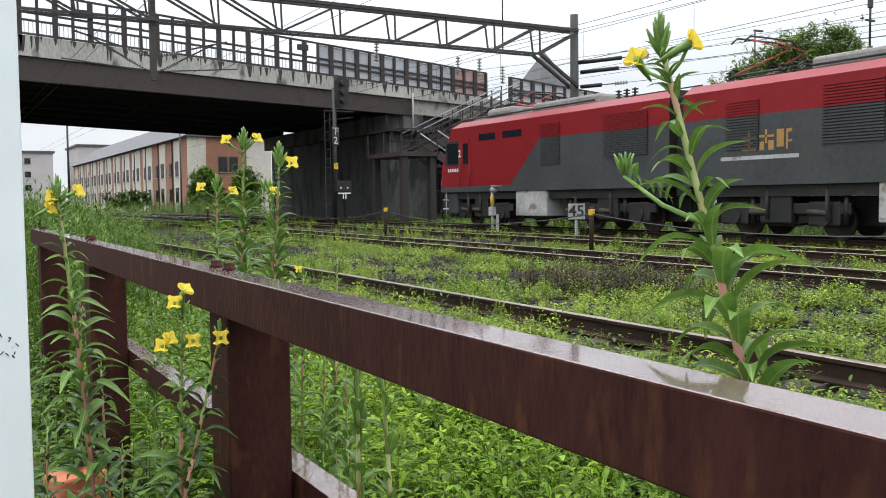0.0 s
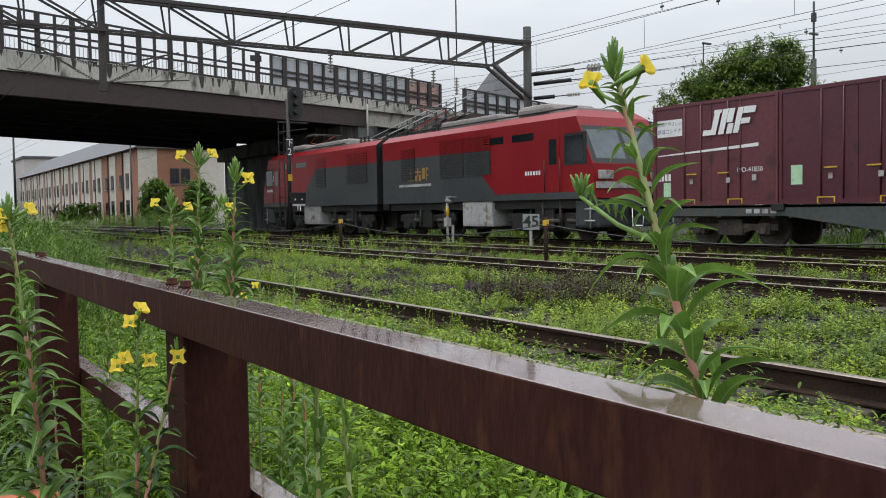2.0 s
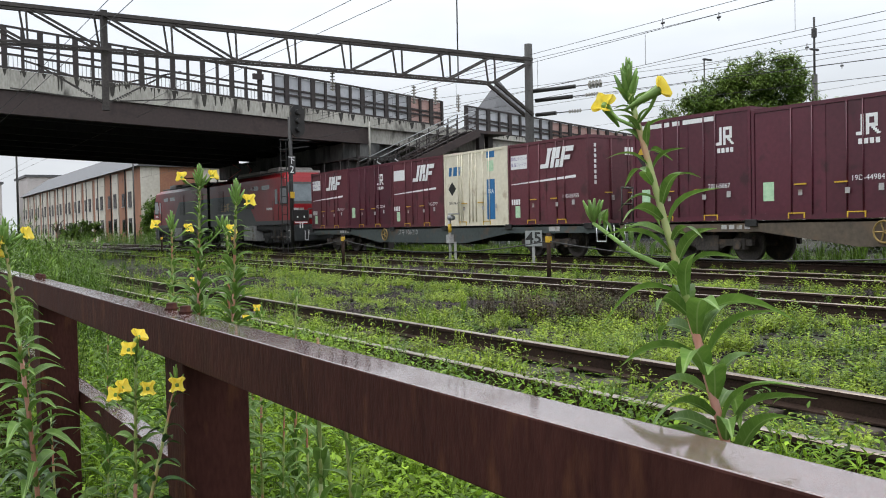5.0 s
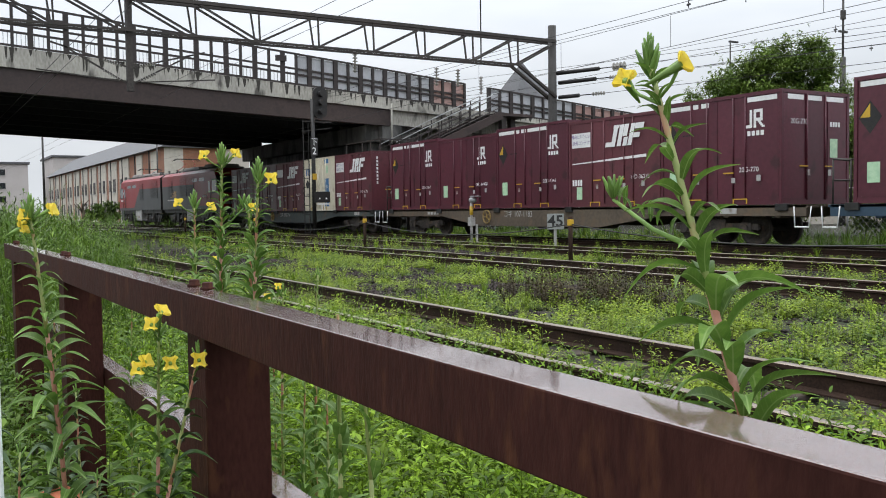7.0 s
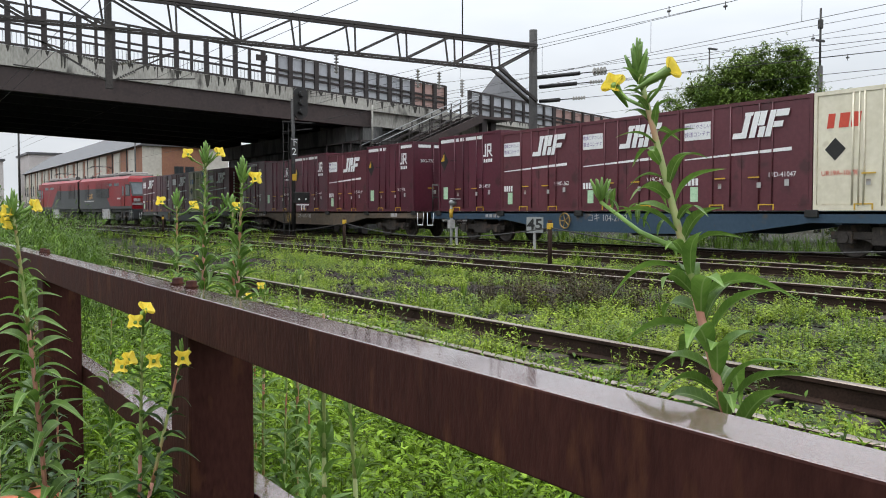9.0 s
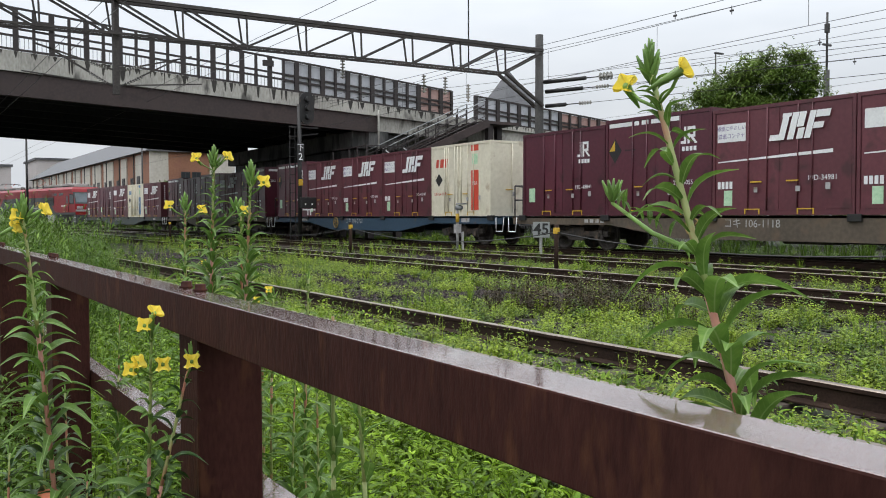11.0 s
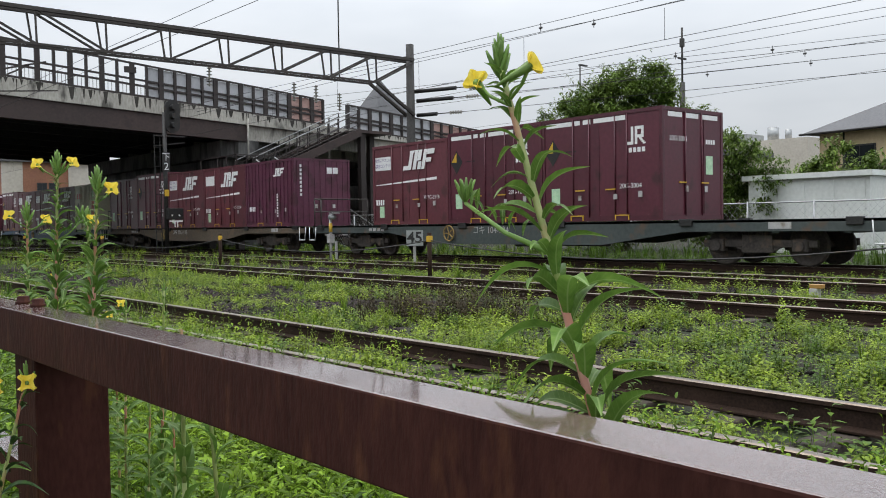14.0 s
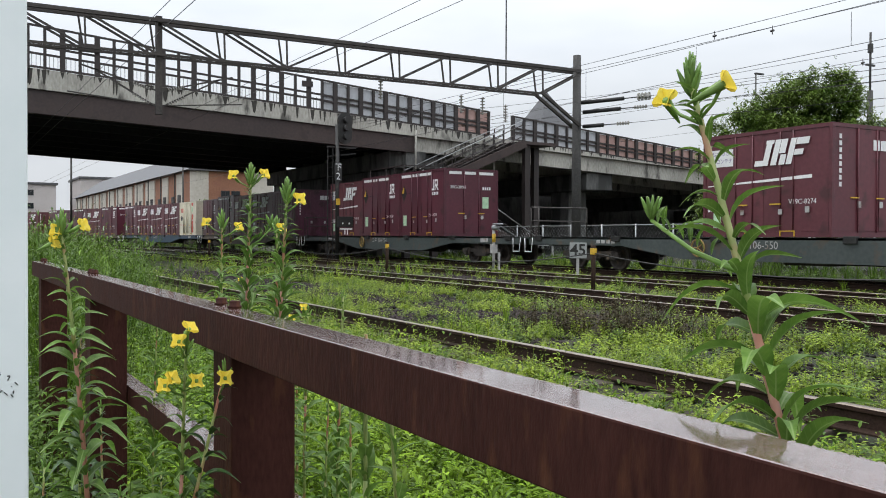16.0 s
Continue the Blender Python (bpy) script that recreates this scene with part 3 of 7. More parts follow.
        for i in range(n):
            x = xa + st * i
            if x >= first_panel:
                g = Geo(); strip(g, x + 0.012, x + st - 0.012, 1, BY0 + 0.225, lambda q: z_cap(q) + (z_top(q) - z_cap(q)) * 0.06, lambda q: z_top(q) - 0.05, 0.02)
                part("barrier_panel", g, M_PANELRED if (24.3 < x < 26.5 or x > 34) else M_PANEL, br)
    railing(0.6, 26.4, 0.70, 16.3)
    railing(28.0, 62.0, 0.75, 27.9)
    g = Geo()
    g.box(15.55, 16.1, BY0 + 0.02, BY0 + 0.099, 8.26, 8.54)
    g.box(5.5, 6.25, BY0 + 0.02, BY0 + 0.099, 8.88, 9.24)
    part("box", g, M_DARKSTEEL, br)
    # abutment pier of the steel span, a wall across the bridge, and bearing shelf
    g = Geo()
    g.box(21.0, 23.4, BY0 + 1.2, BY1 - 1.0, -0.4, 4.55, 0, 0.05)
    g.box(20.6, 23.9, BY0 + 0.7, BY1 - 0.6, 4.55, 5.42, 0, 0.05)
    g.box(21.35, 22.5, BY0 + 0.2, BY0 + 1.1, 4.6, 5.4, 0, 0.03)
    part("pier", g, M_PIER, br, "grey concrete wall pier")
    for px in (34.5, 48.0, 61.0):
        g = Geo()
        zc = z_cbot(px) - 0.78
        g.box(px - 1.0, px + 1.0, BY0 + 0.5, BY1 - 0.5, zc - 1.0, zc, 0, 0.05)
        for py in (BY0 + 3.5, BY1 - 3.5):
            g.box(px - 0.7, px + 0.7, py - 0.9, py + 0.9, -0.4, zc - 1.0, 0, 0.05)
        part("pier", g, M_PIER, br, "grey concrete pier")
    # unseen wall added left of the view to block light under the deck
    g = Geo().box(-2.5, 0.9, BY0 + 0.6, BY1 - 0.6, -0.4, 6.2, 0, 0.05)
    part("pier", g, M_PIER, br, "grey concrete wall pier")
    for x, z in ((21.75, 5.6), (26.6, 5.4)):
        part("drain_pipe", Geo().tube([(x, BY0 - 0.08, z - 1.2), (x, BY0 - 0.08, z + 0.9)], 0.05), M_CONC, br)

def build_stairs():
    st = thing("footbridge_stairs", "brown steel stairs with pale handrails leading up to the bridge", "stairs", pose(0, 0, 0), kind="structure")
    xt, zt, xb, zb = 27.1, 6.05, 20.9, 3.25
    y0, y1 = 38.9, 40.7
    for y in (y0, y1):
        g = Geo().bar((xt + 0.2, y, zt - 0.1), (xb - 0.2, y, zb - 0.1), 0.07, 0.42)
        part("stringer", g, M_GIRDER, st)
        g = Geo()
        for k in range(11):
            f = k / 10
            g.bar((xb + (xt - xb) * f, y, zb + (zt - zb) * f), (xb + (xt - xb) * f, y, zb + (zt - zb) * f + 1.05), 0.045)
        part("balusters", g, M_DARKSTEEL, st)
        for dz, m in ((1.08, M_GALV), (0.86, M_TRUSS), (0.5, M_DARKSTEEL), (0.25, M_DARKSTEEL)):
            part("handrail", Geo().tube([(xb, y, zb + dz), (xt, y, zt + dz)], 0.026, 6), m, st)
    n = 16
    me = Geo().box(-0.17, 0.17, y0, y1, -0.02, 0.02).mesh("tread", M_DARKSTEEL)
    for k in range(n):
        f = (k + 0.5) / n
        part("tread", me, None, st, at=pose(xb + (xt - xb) * f, 0, zb + (zt - zb) * f))
    part("top_landing", Geo().box(27.0, 29.3, y0, y1 + 0.3, zt - 0.15, zt, 0), M_GIRDER, st)
    part("lower_landing", Geo().box(19.0, 21.0, y0 - 1.9, y1, zb - 0.22, zb, 0), M_GIRDER, st)
    g = Geo()
    for x, y in ((19.05, y0 - 1.9), (20.0, y0 - 1.9), (20.95, y0 - 1.9), (19.05, y0 - 0.9), (19.05, y0), (19.05, y1)):
        g.bar((x, y, zb), (x, y, zb + 1.05), 0.045)
    g.bar((19.05, y0 - 1.9, zb + 1.05), (20.95, y0 - 1.9, zb + 1.05), 0.05); g.bar((19.05, y0 - 1.9, zb + 0.5), (20.95, y0 - 1.9, zb + 0.5), 0.04)
    g.bar((19.05, y0 - 1.9, zb + 1.05), (19.05, y1, zb + 1.05), 0.05); g.bar((19.05, y0 - 1.9, zb + 0.5), (19.05, y1, zb + 0.5), 0.04)
    part("landing_railing", g, M_DARKSTEEL, st)
    # the lower flight turns back under the upper one
    yb0, yb1 = 37.0, 38.8
    for y in (yb0, yb1):
        part("stringer", Geo().bar((21.0, y, zb - 0.15), (26.6, y, -0.1), 0.07, 0.4), M_GIRDER, st)
        part("handrail", Geo().tube([(21.0, y, zb + 1.0), (26.6, y, 1.0)], 0.03, 6), M_GALV, st)
        part("handrail", Geo().tube([(21.0, y, zb + 0.5), (26.6, y, 0.5)], 0.03, 6), M_DARKSTEEL, st)
    g = Geo()
    for k in range(17):
        f = (k + 0.5) / 17
        g.box(21.0 + 5.6 * f - 0.15, 21.0 + 5.6 * f + 0.15, yb0, yb1, zb - 0.02 - 3.3 * f, zb + 0.02 - 3.3 * f)
    part("lower_treads", g, M_DARKSTEEL, st)
    for x, y, h in ((19.3, 37.3, zb - 0.2), (19.3, 40.3, zb - 0.2), (20.8, 37.3, zb - 0.2), (27.6, 39.3, zt - 0.15), (28.9, 40.3, zt - 0.15)):
        part("column", Geo().box(x - 0.16, x + 0.16, y - 0.16, y + 0.16, -0.4, h), M_DARKSTEEL, st)

# ---------- overhead line gantry ----------
def insulator(g, p, q, r=0.05, n=7, mi=1):
    p, q = Vector(p), Vector(q)
    g.tube([p, q], r * 0.35, 6, mi)
    for i in range(n):
        f = (i + 0.5) / n
        c = p.lerp(q, f); d = (q - p).normalized() * 0.012
        g.tube([c - d, c + d], r, 10, mi)

def build_gantry():
    ga = thing("overhead_line_gantry", "weathered steel lattice gantry carrying overhead wires above the tracks", "gantry", pose(0, 27.0, 0), kind="structure")
    X0, X1, ZT, ZB = -4.0, 21.3, 7.28, 6.28
    for x in (X1, X0):
        g = Geo().tube([(x, 0, -0.4), (x, 0, 7.9)], 0.19, 14, r1=0.15)
        part("post", g, M_POLE, ga, "dark concrete post")
    for y in (-0.22, 0.22):
        part("top_chord", Geo().bar((X0, y, ZT), (X1, y, ZT), 0.11, 0.11), M_TRUSS, ga)
        part("bottom_chord", Geo().bar((X0 + 2, y, ZB), (X1 - 1.75, y, ZB), 0.07, 0.07), M_TRUSS, ga)
    n = 11
    for i in range(n):
        x = 19.55 - i * 1.98
        for y in (-0.22, 0.22):
            part("strut", Geo().bar((x - 0.14 * (1 if y > 0 else 0.2), y, ZT), (x, y, ZB), 0.05), M_TRUSS, ga)
            xx = x - 1.98
            if xx > X0:
                up = x > 11.0
                part("brace", Geo().bar((xx, y, ZB), (x, y, ZT), 0.06) if up else Geo().bar((x, y, ZB), (xx, y, ZT), 0.06), M_TRUSS, ga)
    for y in (-0.22, 0.22):
        part("brace", Geo().bar((X1 - 1.75, y, ZB), (X1, y, ZT - 0.1), 0.06), M_TRUSS, ga)
        part("brace", Geo().bar((X1 - 1.75, y, ZB), (X1, y, ZB - 1.1), 0.1), M_TRUSS, ga)
    # drop arms with cantilevers and insulators
    for x, zl in ((5.75, 4.55),):
        part("drop_arm", Geo().bar((x, -0.05, ZT + 0.15), (x, -0.05, zl), 0.18 if x < 6 else 0.1, 0.14), M_TRUSS, ga)
    g = Geo()
    for x, s in ((5.75, -1), (5.75, 1)):
        g.bar((x, -0.05, ZB - 1.05), (x + s * 2.2, -0.05, ZB - 0.45), 0.045)
        g.bar((x, -0.05, ZB - 1.55), (x + s * 1.8, -0.05, ZB - 0.55), 0.045)
        g.bar((x + s * 0.3, -0.05, ZB - 1.45), (x + s * 2.5, -0.05, ZB - 1.25), 0.035)
        insulator(g, (x + s * 0.25, -0.05, ZB - 1.0), (x + s * 0.75, -0.05, ZB - 0.86))
        insulator(g, (x + s * 0.25, -0.05, ZB - 1.42), (x + s * 0.75, -0.05, ZB - 1.16))
    part("cantilevers", g, [M_TRUSS, M_PORC], ga)
    for x, z in ((13.2, 5.95), (16.4, 5.7), (17.3, 5.7), (18.3, 5.5)):
        g = Geo()
        insulator(g, (x, 0.4, z - 0.3), (x, 0.4, z + 0.35), 0.085, 6)
        part("insulator", g, [M_TRUSS, M_PORC], ga)
    part("lightning_rod", Geo().tube([(18.25, 0.3, ZB), (18.25, 0.3, 11.5)], 0.025, 6), M_BLACK, ga)
    # strain insulators running off the post along the track
    for dx, z, L in ((0.1, 6.1, 1.75), (0.2, 5.75, 1.55), (0.2, 5.2, 0.9)):
        g = Geo()
        at = lambda d, up=0.0: (X1 + dx + 0.4 * d, -d, z + up)
        g.tube([at(0.1), at(L)], 0.075, 10)
        g.tube([at(L), at(L + 0.5)], 0.02, 6)
        insulator(g, at(L + 0.5), at(L + 1.0), 0.15 if z > 6 else 0.07, 4 if z > 6 else 5)
        g.tube([at(L + 1.0), at(30.0, 0.35), at(70.0, 1.2)], 0.011, 4)
        part("strain_wire", g, [M_BLACK, M_PORC], ga)

def build_wires():
    # contact and catenary wires of the tracks
    for x, z, drop in ((17.95, 5.32, True), (17.95, 6.4, False), (10.1, 6.2, False), (10.1, 6.65, False), (4.19, 5.35, False), (4.19, 5.8, False)):
        g = Geo()
        sag = 0.3 if z == 6.4 else 0.02
        g.tube([(x, -60 + i * 3.0, z - (0 if drop else sag * 4 * (((i * 3.0 - 87) / 48.0) % 1.0) * (1 - ((i * 3.0 - 87) / 48.0) % 1.0))) for i in range(61)], 0.008, 4)
        if drop:
            for i in range(22):
                y = -20 + i * 4.7
                f = ((y - 27) / 48.0) % 1.0
                g.tube([(x, y, z), (x, y, z + 1.05 - 0.35 * 4 * f * (1 - f))], 0.006, 4)
        tagged(part("overhead_wire", g, M_WIRE), "thin dark overhead electric wire above the tracks", "wire", "overhead wires")
    # feeder and power lines beyond the train: a point, the drift in x for each metre of y, height, clips on the wire
    for x, y, slope, z, clips in ((18.15, 20.5, -0.02, 6.5, (17.2,)), (19.05, 21.6, 0.0, 6.5, (16.0,)), (23.0, 26.0, -0.064, 6.5, ()), (24.8, 28.1, -0.013, 6.5, (17.5,)), (25.1, 19.7, -0.32, 6.5, (15.0,)),
                                  (27.4, 22.5, -0.09, 6.5, (14.7,)), (27.3, 25.3, -0.28, 6.5, (15.5, 19.0)), (34.5, 23.7, 0.05, 6.5, ())):
        g = Geo()
        at = lambda q, dz=0.0: (x + slope * (q - y), q, z + dz)
        g.tube([at(y - 45), at(y - 20, -0.04), at(y), at(y + 8, 0.03), at(y + 40, 0.4)], 0.0085, 4)
        for q in clips:
            g.bar(at(q, 0.03), at(q, -0.2), 0.018)
            g.tube([at(q - 0.05, -0.1), at(q + 0.05, -0.1)], 0.03, 8)
        tagged(part("power_line", g, M_WIRE), "thin dark power line running past the trees", "wire", "power lines")
    # far poles
    for x, y, h in ((43.4, 30.0, 11.7),):
        p = thing("utility_pole", "grey concrete utility pole with crossarms and fittings", "utility pole", pose(x, y, -0.25), "utility poles")
        part("shaft", Geo().tube([(0, 0, 0), (0, 0, h - 2.6)], 0.19, 10, r1=0.15), M_POLE, p)
        part("mast", Geo().tube([(0, 0, h - 2.7), (0, 0, h + 0.5)], 0.06, 8), M_POLE, p)
        part("fitting", Geo().box(-0.11, 0.11, -0.11, 0.11, h - 0.6, h - 0.1, 0, 0.03), M_POLE, p)
        part("crossarm", Geo().box(-0.35, 0.35, -0.05, 0.05, h - 1.3, h - 1.2), M_POLE, p)
    for x, y, h in ((60.0, 52.0, 15.0), (40.0, 74.0, 12.5), (20.6, 86.0, 8.5), (8.2, 66.0, 7.5)):
        p = thing("street_lamp" if h > 9 else "utility_pole", "slim grey lamp pole standing beyond the bridge", "lamp post", pose(x, y, -0.25), "far poles")
        part("pole", Geo().tube([(0, 0, 0), (0, 0, h)], 0.09, 8, r1=0.06), M_POLE, p)
        part("lamp_head", Geo().box(-0.1, 0.9, -0.12, 0.12, h - 0.06, h + 0.08, 0, 0.03), M_POLE, p)

# ---------- trackside signs ----------
def build_trackside():
    # distance sign 45
    s = thing("distance_sign", "white square sign on a short post reading 45", "sign", pose(15.6, 19.7, -0.25))
    part("post", Geo().box(-0.03, 0.03, -0.03, 0.03, 0, 0.66), M_LWHITE, s)
    part("plate", Geo().box(-0.018, 0.002, -0.235, 0.235, 0.64, 1.08, 0, 0.004), M_SIGN, s, at=pose(-0.02, -0.04, 0, 0, 0, 48))
    lettering("45", 0.44, M_BLACK, s, pose(-0.02, -0.04, 0, 0, 0, 48) @ pose(-0.022, 0, 0.86, 90, 0, -90), bold=True)
    # track marker with hooded lamp
    s = thing("lineside_marker", "yellow and white lineside marker post with a grey hooded lamp", "signal marker", pose(15.6, 24.0, -0.25))
    part("post", Geo().tube([(0, 0, 0), (0, 0, 1.55)], 0.045, 8), M_LWHITE, s)
    part("yellow_band", Geo().tube([(0, 0, 1.05), (0, 0, 1.33)], 0.06, 8), M_YELLOW, s)
    part("case", Geo().box(-0.09, 0.09, -0.09, 0.09, 0.70, 0.98, 0, 0.01), M_LWHITE, s)
    part("lower_post", Geo().box(0.06, 0.12, -0.2, -0.14, 0.0, 0.75), M_LWHITE, s)
    part("lamp_housing", Geo().lathe([(0.0, -0.14), (0.07, -0.13), (0.09, -0.05), (0.09, 0.11), (0.08, 0.12)], (0, -0.1, 1.52), "y", 14), M_GALV, s)
    part("lamp_hood", Geo().box(-0.13, 0.13, -0.36, -0.1, 1.62, 1.66, 0, 0.01), M_GALV, s)
    # colour light signal
    s = thing("railway_signal", "black colour light railway signal on a tall post with white plate", "railway signal", pose(15.6, 36.8, -0.25))
    part("post", Geo().tube([(0, 0, 0), (0, 0, 6.2)], 0.09, 10), M_BLACK, s)
    for xx in (-0.42, -0.17):
        part("ladder_rail", Geo().bar((xx, 0.1, 0.1), (xx, 0.1, 5.2), 0.035), M_BLACK, s)
    for k in range(12):
        part("ladder_rung", Geo().bar((-0.42, 0.1, 0.3 + k * 0.4), (-0.17, 0.1, 0.3 + k * 0.4), 0.025), M_BLACK, s)
    part("head", Geo().tube([(0.33, -0.12, 5.66), (0.33, 0.0, 5.66)], 0.33, 20).box(0.0, 0.66, -0.119, -0.001, 5.66, 6.42).tube([(0.33, -0.118, 6.42), (0.33, -0.002, 6.42)], 0.33, 20), M_BLACK, s)
    for k in range(3):
        hd = part("hood", Geo().lathe([(0.12, -0.26), (0.13, 0.0)], (0.33, -0.12, 5.66 + k * 0.38), "y", 12), M_BLACK, s)
        part("lens", Geo().lathe([(0.001, 0.0), (0.09, 0.0)], (0.33, -0.15, 5.66 + k * 0.38), "y", 12), M_DARKREDPAN if k == 1 else M_GLASS, hd)
    part("bracket", Geo().bar((-0.5, 0, 5.2), (0.9, 0, 5.2), 0.06), M_BLACK, s)
    part("brace", Geo().bar((-0.5, 0, 4.75), (0.9, 0, 4.95), 0.04), M_BLACK, s)
    part("number_plate", Geo().box(-0.17, 0.17, -0.115, -0.1, 3.68, 4.48), M_BLACK, s)
    lettering("下", 0.36, M_WHITE, s, pose(0, -0.12, 4.28, 90, 0, 0))
    lettering("2", 0.44, M_WHITE, s, pose(0, -0.12, 3.88, 90, 0, 0))
    part("yellow_plate", Geo().box(-0.1, 0.1, -0.115, -0.1, 2.62, 2.9), M_YELLOW, s)
    part("relay_box", Geo().box(-0.05, 0.65, -0.3, 0.1, 1.62, 2.1, 0, 0.02), M_BLACK, s)
    g = Geo().box(0.0, 0.6, -0.305, -0.302, 1.52, 1.58).box(0.22, 0.27, -0.305, -0.302, 1.3, 1.52).box(0.34, 0.39, -0.305, -0.302, 1.3, 1.52).box(0.1, 0.17, -0.305, -0.302, 1.76, 1.83).box(0.42, 0.49, -0.305, -0.302, 1.76, 1.83)
    part("white_sign", g, M_WHITE, s)
    # rope fence
    posts = ((11.0, 22.4), (11.0, 13.42), (11.0, 31.5), (11.0, 41.0), (11.0, 4.2))
    f = thing("rope_fence", "slim rusty posts with yellow tops carrying a sagging dark rope", "fence", pose(0, 0, -0.25))
    for x, y in posts:
        p = part("post", Geo().tube([(0, 0, 0), (0, 0, 1.08)], 0.045, 8), M_RAILSTEEL, f, at=pose(x, y, 0))
        part("yellow_top", Geo().box(-0.047, 0.047, -0.047, 0.047, 0.90, 1.02, 0, 0.01), M_YELLOW, p)
    ys = sorted(y for _, y in posts)
    for a, b in zip(ys, ys[1:]):
        pts = [(11.0, a + (b - a) * i / 12, 0.93 - 0.28 * 4 * (i / 12) * (1 - i / 12)) for i in range(13)]
        part("rope", Geo().tube(pts, 0.012, 5), M_BLACK, f)
    part("rope", Geo().tube([(11.0, 4.2, 0.93), (11.05, 2.0, 0.75), (11.1, -2.0, 0.8), (11.1, -6, 0.93)], 0.012, 5), M_BLACK, f)
    s = thing("ground_marker", "small white ground marker with an orange top", "marker", pose(11.9, 6.1, -0.22))
    part("base", Geo().box(-0.06, 0.06, -0.06, 0.06, 0, 0.24, 0, 0.01), M_LWHITE, s)
    part("cap", Geo().box(-0.05, 0.05, -0.12, 0.06, 0.24, 0.3, 0, 0.01), M_ORANGE, s)

# ---------- train ----------
TRAIN = []           # (thing, offset along the track)
WHEELS = []          # (wheelset, local pose)
XC = 18.08
def run(t):
    """How far the train has gone at t seconds."""
    return 6.612 * t + 0.0662 * t * t

def wheelset(parent, y, z=0.43, r=0.43):
    g = Geo()
    for s in (-1, 1):
        x = s * 0.56
        g.lathe([(0.06, x - 0.09), (0.10, x - 0.08), (r * 0.55, x - 0.03), (r * 0.86, x - 0.05), (r * 0.88, x - 0.06), (r, x - 0.06), (r, x + 0.05), (r * 0.88, x + 0.06), (r * 0.5, x + 0.03), (0.1, x + 0.08), (0.06, x + 0.09)], (0, 0, 0), "x", 20)
        for k in range(3):
            w = 2 * math.pi * k / 3
            g.box(x - 0.045, x + 0.045, math.cos(w) * 0.25 - 0.03, math.cos(w) * 0.25 + 0.03, math.sin(w) * 0.25 - 0.03, math.sin(w) * 0.25 + 0.03)
    g.tube([(-0.62, 0, 0), (0.62, 0, 0)], 0.075, 10)
    ob = part("wheelset", g, M_BOGIE, parent, at=pose(0, y, z))
    WHEELS.append((ob, y, z, r))
    return ob

def bogie(parent, y, wb=1.9):
    g = Geo()
    for s in (-1, 1):
        x = s * 0.88
        g.box(x - 0.05, x + 0.05, -wb / 2 - 0.35, wb / 2 + 0.35, 0.40, 0.56, 0, 0.015)
        g.box(x - 0.08, x + 0.08, -0.35, 0.35, 0.28, 0.66, 0, 0.02)
        for q in (-wb / 2, wb / 2):
            g.box(x - 0.10, x + 0.10, q - 0.17, q + 0.17, 0.30, 0.58, 0, 0.03)
            g.tube([(x + s * 0.06, q, 0.43), (x + s * 0.14, q, 0.43)], 0.11, 10)
        for q in (-0.16, 0.16):
            g.tube([(x, q, 0.36), (x, q, 0.75)], 0.07, 8)
        g.bar((x, -wb / 2 + 0.2, 0.52), (x, -0.3, 0.34), 0.07); g.bar((x, wb / 2 - 0.2, 0.52), (x, 0.3, 0.34), 0.07)
    g.box(-0.85, 0.85, -0.2, 0.2, 0.45, 0.78, 0, 0.02)
    b = part("bogie", g, M_BOGIE, parent, at=pose(0, y, 0))
    for q in (-wb / 2, wb / 2):
        wheelset(b, q)
    return b

